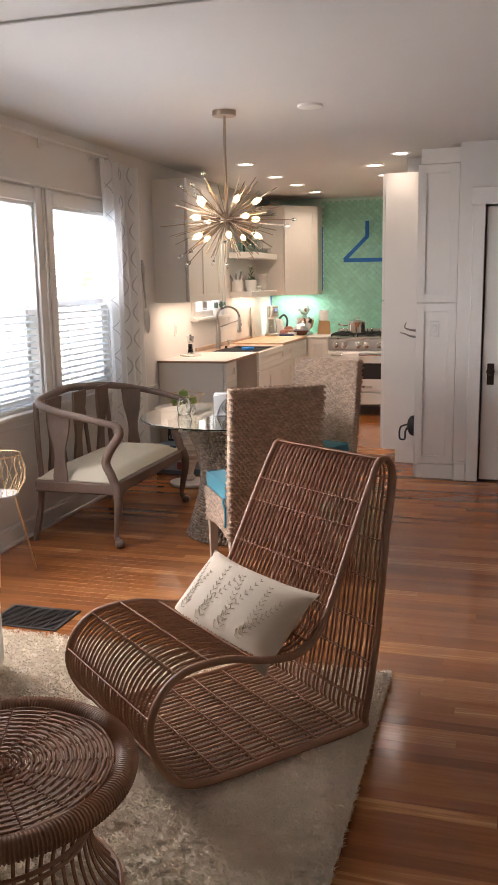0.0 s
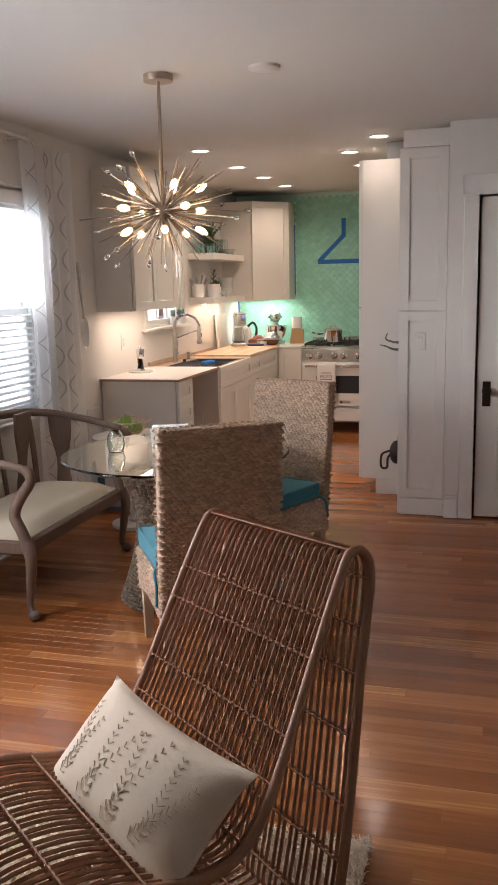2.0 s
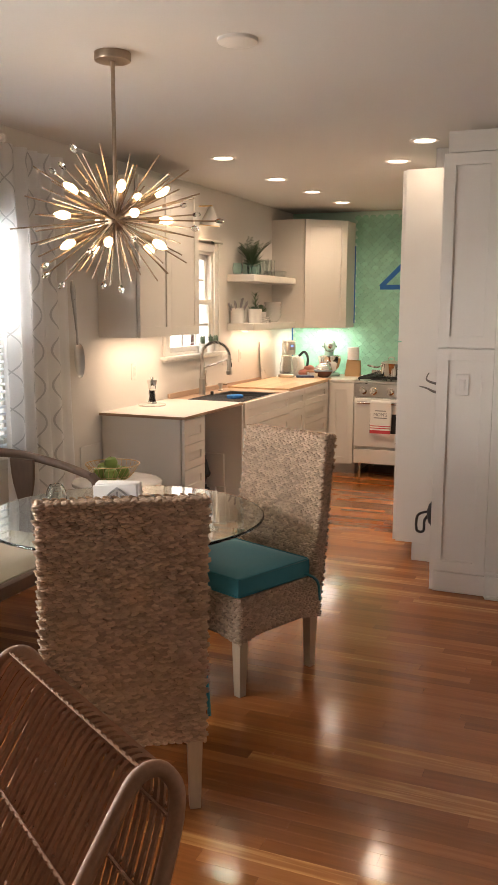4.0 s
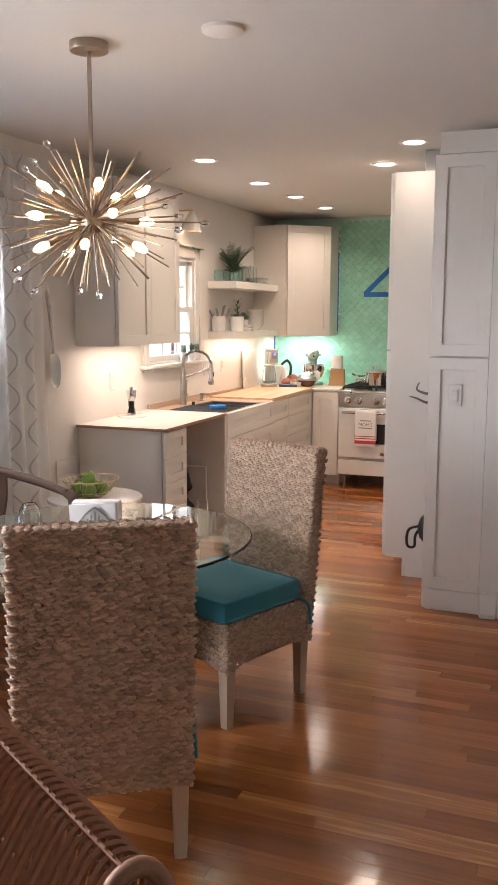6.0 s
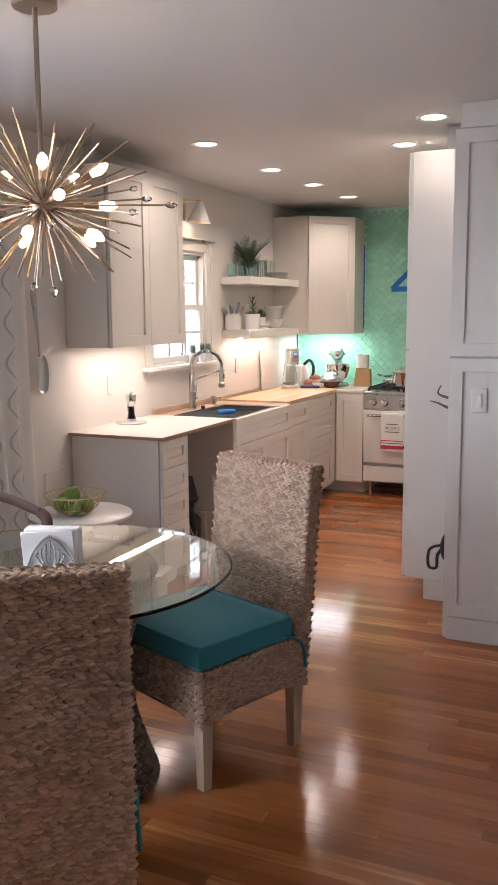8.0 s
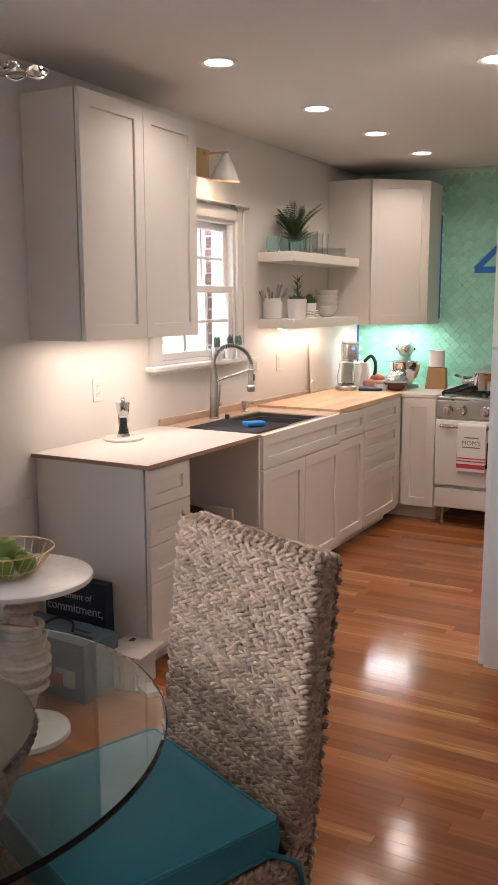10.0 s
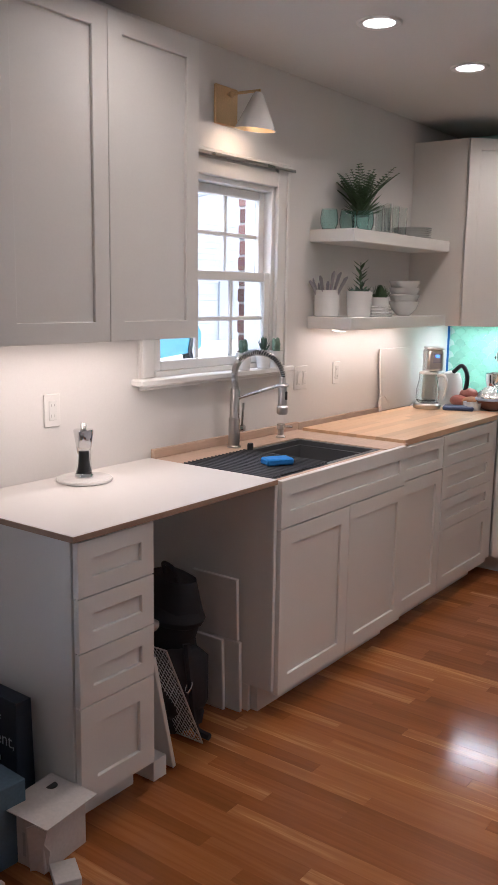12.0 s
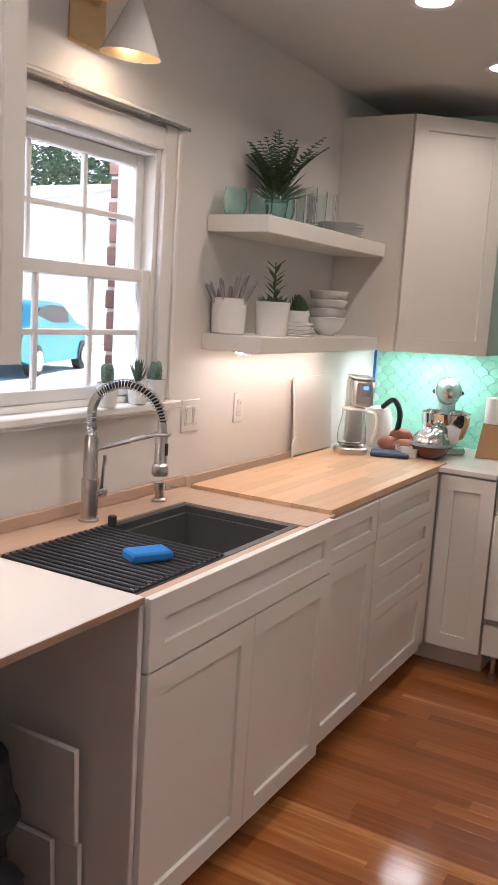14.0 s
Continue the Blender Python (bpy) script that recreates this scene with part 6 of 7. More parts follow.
ca = part("carafe", Geo().lathe([(0.052, 0.034), (0.066, 0.05), (0.064, 0.11), (0.052, 0.165), (0.05, 0.195), (0.047, 0.195), (0.049, 0.164), (0.061, 0.109), (0.063, 0.052), (0.05, 0.038)], 28, pose(-0.015, -0.005, 0)), M_GLASS, cm)
part("handle", Geo().tube(spline([(0.03, -0.04, 0.192), (0.066, -0.072, 0.188), (0.078, -0.082, 0.14), (0.062, -0.066, 0.06)], 6), 0.0085, 8), M_ENAMEL, ca, "white curved handle")
part("lid", Geo().lathe([(0.052, 0.196), (0.052, 0.206), (0.03, 0.212), (0.0, 0.213)], 24, pose(-0.015, -0.005, 0)), M_ENAMEL, ca)
solid("power_cord", Geo().tube(spline([(0, 0, 0.004), (0.002, -0.012, 0.06), (0.004, 0.01, 0.085), (0.004, 0.05, 0.083), (0.01, 0.10, 0.03)], 7), 0.0035, 7), M_PLASTIC, "white power cord looping up from the worktop", "cord", pose(-2.722, 10.03, 0.9035))
ke = thing("kettle", "white kettle with an arched black handle", "kettle", pose(-2.615, 10.71, CZ))
part("body", Geo().lathe([(0.075, 0), (0.082, 0.02), (0.07, 0.14), (0.055, 0.185), (0.0, 0.20)], 28), M_ENAMEL, ke)
part("handle", Geo().tube(spline([(0.03, -0.03, 0.195), (0.09, -0.05, 0.235), (0.135, -0.075, 0.18), (0.125, -0.075, 0.09), (0.08, -0.045, 0.05)], 6), 0.013, 8), M_BLACK, ke, "black plastic handle")
M_BREAD = surface("bread_crust", (0.40, 0.20, 0.10), 0.6, vary=0.25, scale=30)
bg = thing("bread_bag", "plastic bags of rolls and ham on the counter", "food bag", pose(-2.46, 10.60, CZ))
for k, (x, y, z, r) in enumerate(((-0.05, 0.02, 0.035, 0.05), (0.03, 0.0, 0.033, 0.048), (-0.01, 0.05, 0.075, 0.045), (0.05, 0.06, 0.04, 0.045))):
    part("roll", Geo().ball((x, y, z), r * 1.25, r, 0.035, 14), M_BREAD if k % 2 else surface("ham", (0.45, 0.16, 0.12), 0.4, vary=0.25, scale=25), bg)
solid("trivet", Geo().box(-0.085, -0.06, 0, 0.085, 0.06, 0.02, 0.006), surface("navy_tiles", (0.03, 0.05, 0.12), 0.5, vary=0.6, scale=60, grain=140), "navy and white patterned pot holder", "pot holder", pose(-2.445, 10.45, 0.903, rz=20))
M_FOIL = surface("foil", (0.72, 0.70, 0.70), 0.22, metal=1.0, vary=0.1, grain=60, bump=1.0)
fb = thing("foil_bowl", "glass bowl of leftovers heaped under crumpled foil", "bowl", pose(-2.30, 10.575, CZ))
part("bowl", Geo().lathe([(0.04, 0), (0.07, 0.02), (0.088, 0.06), (0.084, 0.06), (0.065, 0.024), (0.0, 0.012)], 28), surface("brown_bowl", (0.16, 0.07, 0.05), 0.25, vary=0.2), fb)
part("rim", Geo().tube([(0.088 * math.cos(a), 0.088 * math.sin(a), 0.066) for a in [2 * math.pi * q / 32 for q in range(32)]], 0.007, 8, True), surface("grey_lid", (0.30, 0.34, 0.42), 0.4), fb)
v, f = [], []
for j in range(9):
    for i in range(22):
        a, e = 2 * math.pi * i / 22, math.pi / 2 * j / 8
        r = 0.085 * math.cos(e) * (1 + 0.10 * noise.noise((i * 0.9, j * 1.3, 1)))
        v.append((r * math.cos(a), r * math.sin(a), 0.07 + 0.065 * math.sin(e) * (1 + 0.22 * noise.noise((i * 1.1, j * 1.1, 5)))))
f = [(j * 22 + i, j * 22 + (i + 1) % 22, (j + 1) * 22 + (i + 1) % 22, (j + 1) * 22 + i) for j in range(8) for i in range(22)]
part("foil", Geo().add(v, f), M_FOIL, fb, "crumpled silver foil", smooth=0)
for x, y in ((-2.375, 10.50), (-2.41, 10.535)):
    solid("ramekin", Geo().lathe([(0.036, 0), (0.042, 0.045), (0.038, 0.045), (0.034, 0.008), (0.0, 0.006)], 24), M_PORC, "small white ceramic ramekin on the counter", "ramekin", pose(x, y, CZ))
M_MINT = surface("mint_enamel", (0.42, 0.62, 0.55), 0.2, vary=0.04, bump=0.01, coat=0.5)
mx = thing("stand_mixer", "mint green stand mixer with a steel bowl", "stand mixer", pose(-2.31, 10.80, CZ, rz=18))
part("foot", Geo().lathe([(0.10, 0), (0.105, 0.006), (0.098, 0.028), (0.0, 0.034)], 32, squash=0.85), M_MINT, mx)
part("column", Geo().lathe([(0.055, 0.02), (0.045, 0.10), (0.042, 0.22), (0.05, 0.25)], 24, pose(0.0, 0.10, 0)), M_MINT, mx)
part("head", Geo().ball((0, 0.0, 0.295), 0.058, 0.165, 0.06, 22), M_MINT, mx)
part("band", Geo().tube([(0.0585 * math.cos(a), -0.03, 0.295 + 0.0605 * math.sin(a)) for a in [2 * math.pi * q / 28 for q in range(28)]], 0.004, 6, True), M_CHROME, mx)
part("hub", Geo().lathe([(0.022, 0), (0.022, 0.02), (0.012, 0.024), (0.0, 0.024)], 18, pose(0, -0.155, 0.295, 90)), M_CHROME, mx)
for s in (-1, 1):
    part("knob", Geo().ball((s * 0.062, 0.03, 0.285), 0.012, n=10), M_BLACK, mx)
part("bowl", Geo().lathe([(0.05, 0.035), (0.055, 0.045), (0.095, 0.085), (0.112, 0.15), (0.114, 0.195), (0.117, 0.198), (0.111, 0.194), (0.108, 0.15), (0.09, 0.088), (0.0, 0.05)], 36, pose(0, -0.045, 0)), M_CHROME, mx, "polished steel bowl")
kb = thing("paper_towel_box", "brown cardboard box holding a white paper towel roll", "box", pose(-2.08, 10.84, CZ, rz=8))
M_CARD = surface("tan_card", (0.46, 0.28, 0.14), 0.8, vary=0.1, scale=6, grain=120)
part("box", Geo().add([(-0.075, -0.06, 0), (0.075, -0.06, 0), (0.075, 0.06, 0), (-0.075, 0.06, 0), (-0.055, -0.05, 0.16), (0.07, -0.05, 0.15), (0.07, 0.05, 0.15), (-0.055, 0.05, 0.16)], [(0, 1, 2, 3), (4, 5, 6, 7)] + [(i, (i + 1) % 4, (i + 1) % 4 + 4, i + 4) for i in range(4)]), M_CARD, kb, smooth=0)
part("towel_roll", Geo().lathe([(0.056, 0.162), (0.057, 0.28), (0.02, 0.281), (0.02, 0.27)], 28), surface("paper_towel", (0.80, 0.79, 0.77), 0.95, vary=0.03, grain=300, bump=0.3), kb)

# pot and towel at the range
po = thing("saucepan", "lidded stainless steel saucepan on the range", "saucepan", pose(-1.635, 10.55, 0.931))
part("pan", Geo().lathe([(0.085, 0), (0.092, 0.006), (0.092, 0.118), (0.095, 0.122), (0.0, 0.122)], 36), M_CHROME, po)
part("lid", Geo().lathe([(0.096, 0.123), (0.094, 0.130), (0.05, 0.145), (0.0, 0.15)], 36), M_STEEL, po)
part("lid_handle", Geo().tube(spline([(-0.025, 0, 0.147), (-0.02, 0, 0.175), (0.02, 0, 0.175), (0.025, 0, 0.147)], 6), 0.005, 8), M_STEEL, po)
part("handle", Geo().tube(spline([(-0.09, -0.02, 0.095), (-0.13, -0.05, 0.085), (-0.20, -0.10, 0.105)], 6), [0.009, 0.008, 0.007, 0.007, 0.007, 0.008, 0.009, 0.009, 0.010, 0.010, 0.010, 0.009, 0.008], 8), M_STEEL, po)
part("side_handle", Geo().tube(spline([(0.09, 0.03, 0.10), (0.12, 0.04, 0.105), (0.12, -0.01, 0.105), (0.092, -0.02, 0.10)], 6), 0.005, 8), M_STEEL, po)
M_TOWEL = surface("tea_towel", (0.76, 0.75, 0.73), 0.9, vary=0.04, scale=8, grain=300, bump=0.4)
M_RED = surface("red_stripe", (0.55, 0.06, 0.08), 0.9, vary=0.08, grain=300, bump=0.3)


def hanging_cloth(name, label, x0, x1, ztop, zbot, m_main, stripes):
    t = thing(name, label, "towel")
    yf, yb = 10.291, 10.322
    part("cloth", Geo().box(x0, yf - 0.004, zbot, x1, yf, ztop, 0.0015).box(x0, yb, zbot + 0.05, x1, yb + 0.004, ztop, 0.0015).tube([(x0 + 0.002, (yf + yb) / 2, ztop - 0.003), (x1 - 0.002, (yf + yb) / 2, ztop - 0.003)], 0.0185, 12), m_main, t)
    for a, b, mt in stripes:
        part("stripe", Geo().box(x0, yf - 0.0052, a, x1, yf - 0.0042, b), mt, t, "printed stripe", smooth=0)
    return t


tw = hanging_cloth("tea_towel", "white tea towel with red stripes hung on the oven handle", -1.758, -1.568, 0.712, 0.405, M_TOWEL, [(0.425, 0.455, M_RED), (0.47, 0.478, M_RED), (0.49, 0.498, M_RED)])
M_INK = surface("grey_ink", (0.20, 0.20, 0.22), 0.9, bump=0)


def writing(text, size, m, material, parent, name="lettering"):
    cv = bpy.data.curves.new("lettering", "FONT")
    cv.body, cv.size, cv.align_x, cv.extrude = text, size, "CENTER", 0.0004
    tmp = new("lettering", cv)
    dg = bpy.context.evaluated_depsgraph_get()
    me = bpy.data.meshes.new_from_object(tmp.evaluated_get(dg))
    bpy.data.objects.remove(tmp)
    me.materials.clear()
    me.materials.append(material)
    return part(name, me, material, parent, m=m)


writing("MOM'S", 0.042, pose(-1.663, 10.2855, 0.585, 90), M_INK, tw)
for z, w in ((0.565, 0.06), (0.63, 0.05)):
    part("print_bar", Geo().box(-1.663 - w, 10.2852, z, -1.663 + w, 10.286, z + 0.008), M_INK, tw, smooth=0)
M_PRINT = surface("floral_cotton", (0.42, 0.55, 0.50), 0.9, vary=0.5, scale=22, grain=60, bump=0.3)
t2 = hanging_cloth("tea_towel", "mint floral kitchen towel hung beside the tea towel", -1.30, -1.14, 0.712, 0.36, M_PRINT, [(0.52, 0.56, M_RED)])

# things poking out of the niche beside the pantry
an = thing("antlers", "silvery twig-like antlers hung in the niche", "antlers", pose(-0.668, 7.72, 1.10))
for tip, z in (((-0.15, 0.0, 0.005), 0.0), ((-0.10, 0.02, 0.085), 0.05)):
    part("antler", Geo().tube(spline([(0.0, 0, z - 0.03), (-0.06, 0, z - 0.025), (-0.11, 0.005, z - 0.005), tip], 6), [0.010 - 0.0004 * k for k in range(19)], 8), surface("tarnished_silver", (0.22, 0.21, 0.19), 0.4, metal=0.7, vary=0.35, scale=60), an)
part("mount", Geo().box(0.0, -0.03, -0.10, 0.012, 0.03, 0.12, 0.004), M_BLACK, an)
sg = thing("sling_bag", "black nylon bag with a hanging strap", "bag", pose(-0.668, 7.72, 0.0))
part("bag", Geo().ball((-0.03, 0.0, 0.345), 0.05, 0.05, 0.085, 14), M_BLACK, sg)
part("strap", Geo().tube(spline([(-0.06, -0.01, 0.36), (-0.13, -0.01, 0.33), (-0.135, -0.01, 0.24), (-0.095, -0.01, 0.235), (-0.09, -0.01, 0.30), (-0.065, -0.01, 0.34)], 6), 0.008, 6), M_BLACK, sg)
part("hanging_cord", Geo().tube([(-0.02, 0, 0.42), (-0.006, 0, 0.8), (-0.004, 0, 1.02)], 0.005, 6), M_BLACK, sg)

# ---- things in the open dishwasher space ----
for k, (m, w, h) in enumerate(((pose(-2.30, 8.255, 0.0, 0, 0, 0) @ pose(0, 0, 0, 1.5), 0.13, 0.275), (pose(-2.30, 8.235, 0.285, 2), 0.21, 0.235), (pose(-2.36, 8.232, 0.0, 2), 0.34, 0.28))):
    solid("loose_panel", Geo().box(-w, -0.016, 0, 0.0, 0.0, h, 0.0025), M_CAB, "spare white cabinet panel leaning in the open space", "panel", m)
M_NYLON = surface("black_nylon", (0.018, 0.018, 0.022), 0.7, vary=0.3, scale=14, grain=260, bump=0.4)
bp_ = thing("backpack", "black nylon backpack slumped under the counter", "backpack", pose(-2.50, 8.06, 0.0, rz=-18))
v = []
n = 18
for j in range(11):
    z = 0.53 * j / 10
    w = 0.155 * (1 - 0.25 * (j / 10) ** 3) * (0.9 + 0.15 * math.sin(j * 0.9))
    d = 0.10 * (1 - 0.35 * (j / 10)) * (0.95 + 0.12 * math.sin(j * 1.7 + 1))
    for i in range(n):
        a = 2 * math.pi * i / n
        c, s = math.cos(a), math.sin(a)
        v.append(((abs(c) ** 0.7) * (1 if c > 0 else -1) * w + 0.012 * noise.noise((i, j, 0.5)), (abs(s) ** 0.7) * (1 if s > 0 else -1) * d + 0.03 * (j / 10) + 0.012 * noise.noise((i, j, 8)), z))
part("sack", Geo().add(v, [(j * n + i, j * n + (i + 1) % n, (j + 1) * n + (i + 1) % n, (j + 1) * n + i) for j in range(10) for i in range(n)] + [tuple(range(n - 1, -1, -1)), tuple(10 * n + i for i in range(n))]), M_NYLON, bp_)
part("pocket", Geo().box(0.06, -0.10, 0.06, 0.175, 0.09, 0.30, 0.035), M_NYLON, bp_, smooth=60)
part("top_flap", Geo().ball((0.03, 0.02, 0.40), 0.135, 0.095, 0.05, 16), M_NYLON, bp_)
part("grab_loop", Geo().tube(spline([(-0.04, 0.02, 0.52), (-0.02, 0.0, 0.575), (0.05, 0.0, 0.57), (0.07, 0.02, 0.515)], 6), 0.008, 6), M_NYLON, bp_)
part("strap", Geo().tube(spline([(0.17, -0.02, 0.34), (0.20, -0.02, 0.20), (0.19, 0.0, 0.07), (0.20, 0.01, 0.025), (0.245, 0.03, 0.015)], 6), 0.013, 6), M_NYLON, bp_)
part("buckle", Geo().tube([(0.205 + 0.014 * math.cos(a), -0.03 + 0.010 * math.sin(a), 0.20 + 0.018 * math.sin(a)) for a in [2 * math.pi * q / 14 for q in range(14)]], 0.003, 6, True), M_CHROME, bp_, "steel ring")
part("bottle", Geo().lathe([(0.02, 0), (0.02, 0.06), (0.012, 0.07), (0.012, 0.08)], 14, pose(0.10, -0.10, 0.40, 60, 0, 0)), M_STEEL, bp_)
wr = thing("wire_rack", "coated wire mesh rack leaning under the counter", "wire rack", pose(-2.50, 7.975, 0.004) @ pose(0, 0, 0, 17, 0, 2))
part("frame", Geo().tube([(0, 0, 0.0), (0.235, 0, 0.0), (0.165, 0, 0.37), (0.0, 0, 0.37)], 0.0035, 6, True), M_STEEL, wr)
g = Geo()
for k in range(-12, 20):
    for s in (-1, 1):
        pts = []
        for q in range(24):
            z = 0.37 * q / 23
            x = 0.016 * k + s * z * 0.6 + (0.0 if s > 0 else 0.1)
            if 0 <= x <= 0.235 - 0.19 * z:
                pts.append((x, 0, z))
        if len(pts) > 1:
            g.tube([pts[0], pts[-1]], 0.0012, 4)
part("mesh", g, M_STEEL, wr)
solid("loose_panel", Geo().box(-0.30, 0.0, 0, 0.0, 0.016, 0.42, 0.0025), M_CAB, "narrow white panel leaning on the drawer unit", "panel", pose(-2.235, 7.80, 0.004) @ pose(0, 0, 0, 13))
solid("wood_block", Geo().box(-0.10, -0.03, 0, 0.0, 0.03, 0.07, 0.002), M_CAB, "small white offcut on the floor", "offcut", pose(-2.235, 7.738, 0.0))

# ---- side table and boxes ----
M_DISTRESS = surface("distressed_white", (0.58, 0.50, 0.42), 0.7, vary=0.35, scale=22, grain=90, bump=0.3)
sd = thing("side_table", "round white marble side table on a turned distressed pedestal", "side table", pose(-2.30, 6.75, 0))
part("tabletop", Geo().lathe([(0.24, 0.578), (0.25, 0.582), (0.252, 0.59), (0.25, 0.598), (0.244, 0.602)], 56), M_MARBLE, sd, "white marble top")
part("pedestal", Geo().lathe([(0.03, 0.0285), (0.05, 0.05), (0.03, 0.08), (0.045, 0.14), (0.075, 0.22), (0.085, 0.29), (0.075, 0.36), (0.045, 0.43), (0.038, 0.46), (0.06, 0.48), (0.045, 0.50), (0.07, 0.545), (0.09, 0.5775)], 32), M_DISTRESS, sd, "turned distressed wood pedestal")
for k in range(6):
    z = 0.19 + 0.045 * k
    r = 0.066 + 0.022 * math.sin(math.pi * (z - 0.14) / 0.29)
    part("ring", Geo().tube([(r * math.cos(a), r * math.sin(a), z) for a in [2 * math.pi * q / 28 for q in range(28)]], 0.011, 8, True), M_DISTRESS, sd)
part("base", Geo().lathe([(0.15, 0), (0.155, 0.006), (0.152, 0.022), (0.12, 0.028)], 48), M_MARBLE, sd, "round white base")
bw = thing("wire_bowl", "brass wire fruit bowl", "fruit bowl", pose(-2.31, 6.72, 0.602))
g = Geo()
for k in range(28):
    a = 2 * math.pi * k / 28
    g.tube(spline([(0.06 * math.cos(a), 0.06 * math.sin(a), 0.004), (0.105 * math.cos(a + 0.08), 0.105 * math.sin(a + 0.08), 0.035), (0.148 * math.cos(a + 0.2), 0.148 * math.sin(a + 0.2), 0.098)], 4), 0.0014, 4)
for r, z, w in ((0.06, 0.004, 0.0025), (0.105, 0.035, 0.0015), (0.149, 0.099, 0.003)):
    g.tube([(r * math.cos(a), r * math.sin(a), z) for a in [2 * math.pi * q / 36 for q in range(36)]], w, 5, True)
part("basket", g, M_BRASS, bw)
M_APPLE = surface("green_apple", (0.20, 0.30, 0.075), 0.3, vary=0.12, scale=14, grain=120, bump=0.02)
apple_prof = [(0.0, 0.008), (0.012, 0.002), (0.024, 0.003), (0.036, 0.022), (0.038, 0.042), (0.030, 0.064), (0.015, 0.070), (0.004, 0.062), (0.0, 0.060)]
for x, y, z in ((-0.055, -0.03, 0.012), (0.03, -0.055, 0.012), (0.06, 0.02, 0.014), (-0.01, 0.055, 0.014), (-0.075, 0.04, 0.022), (0.0, -0.005, 0.066)):
    ap = thing("apple", "green apple in the wire bowl", "apple", pose(-2.31 + x, 6.72 + y, 0.602 + z) @ pose(0, 0, 0, 8, -6, 40 * x), group="apples in the bowl")
    part("fruit", Geo().lathe(apple_prof, 18, cap=False), M_APPLE, ap)
    part("stalk", Geo().tube([(0, 0, 0.060), (0.004, 0, 0.078)], 0.0014, 5), M_PLYEDGE, ap)
M_NAVY = surface("navy_card", (0.025, 0.035, 0.055), 0.6, vary=0.1)
M_PALEINK = surface("pale_ink", (0.6, 0.62, 0.65), 0.7, bump=0)
sgn = thing("paper_bag", "dark navy paper bag with pale lettering and cord handles", "bag", pose(-2.53, 7.325, 0.0))
part("bag", Geo().add([(-0.16, -0.04, 0), (0.16, -0.04, 0), (0.16, 0.03, 0), (-0.16, 0.03, 0), (-0.16, -0.025, 0.39), (0.16, -0.03, 0.385), (0.16, 0.02, 0.385), (-0.16, 0.02, 0.39)], [(0, 1, 2, 3), (4, 5, 6, 7)] + [(i, (i + 1) % 4, (i + 1) % 4 + 4, i + 4) for i in range(4)]), M_NAVY, sgn, smooth=0)
part("handle", Geo().tube(spline([(-0.02, -0.03, 0.37), (-0.01, -0.035, 0.43), (0.07, -0.035, 0.43), (0.08, -0.03, 0.37)], 6), 0.004, 6), M_BLACK, sgn)
for text, z, size in (("moment of", 0.305, 0.040), ("commitment,", 0.245, 0.056)):
    writing(text, size, pose(0.0, -0.0335, z, 88), M_PALEINK, sgn)
part("print_bar", Geo().box(-0.06, -0.0372, 0.195, 0.09, -0.0364, 0.21), M_PALEINK, sgn, smooth=0)
cb = thing("carton", "blue printed appliance carton on the floor", "box", pose(-2.46, 7.14, 0.0, rz=-3))
M_CARTON = surface("blue_carton", (0.10, 0.16, 0.21), 0.6, vary=0.2, scale=9)
part("box", Geo().box(-0.24, -0.10, 0, 0.20, 0.10, 0.235, 0.003), M_CARTON, cb)
part("print", Geo().box(-0.17, -0.1012, 0.03, 0.03, -0.1003, 0.20).box(0.05, -0.1012, 0.05, 0.15, -0.1003, 0.12), surface("pale_print", (0.36, 0.42, 0.46), 0.6, vary=0.3, scale=14), cb, smooth=0)
part("photo", Geo().box(-0.05, -0.1022, 0.04, 0.09, -0.1014, 0.10), surface("red_print", (0.30, 0.07, 0.08), 0.6, vary=0.4, scale=30), cb, smooth=0)
part("lettering", Geo().box(0.06, -0.03, 0.2353, 0.17, 0.0, 0.2358).box(0.03, 0.02, 0.2353, 0.12, 0.035, 0.2358), M_BLACK, cb, smooth=0)
part("strap", Geo().tube(spline([(-0.10, -0.02, 0.238), (-0.05, 0.02, 0.27), (0.02, 0.03, 0.262), (0.05, 0.0, 0.238)], 6), 0.006, 6), M_BLACK, cb)
tg = solid("paper_tag", Geo().box(-0.035, -0.002, 0, 0.035, 0.0, 0.085, 0.0006), M_TOWEL, "white paper tag hanging on the carton", "tag", pose(-2.60, 7.032, 0.155, 6))
tc = thing("torn_carton", "small white carton torn open, flaps bent out", "box", pose(-2.235, 7.29, 0.0, rz=6))
M_WCARD = surface("white_card", (0.62, 0.57, 0.53), 0.8, vary=0.12, scale=12)
part("box", Geo().box(-0.065, -0.09, 0, 0.065, 0.075, 0.165, 0.002), M_WCARD, tc)
part("flap", Geo().box(-0.07, -0.12, 0.166, 0.10, 0.075, 0.169, m=pose(0, 0, 0, 0, 3, 0)), M_WCARD, tc, smooth=0)
part("torn_side", Geo().plate([(0.0, 0.0), (0.05, 0.01), (0.06, 0.07), (0.045, 0.09), (0.055, 0.13), (0.02, 0.15), (0.0, 0.14)], 0.003, pose(0.02, -0.096, 0.0, 8, 0, 25)), M_WCARD, tc, smooth=0)
part("lettering", Geo().box(-0.045, -0.0912, 0.05, -0.03, -0.0904, 0.14).box(-0.01, -0.0912, 0.03, 0.0, -0.0904, 0.10), M_TOE, tc, smooth=0)
part("hole", Geo().lathe([(0.018, 0.1695), (0.018, 0.1705)], 20, pose(-0.02, 0.03, 0)), M_BLACK, tc)
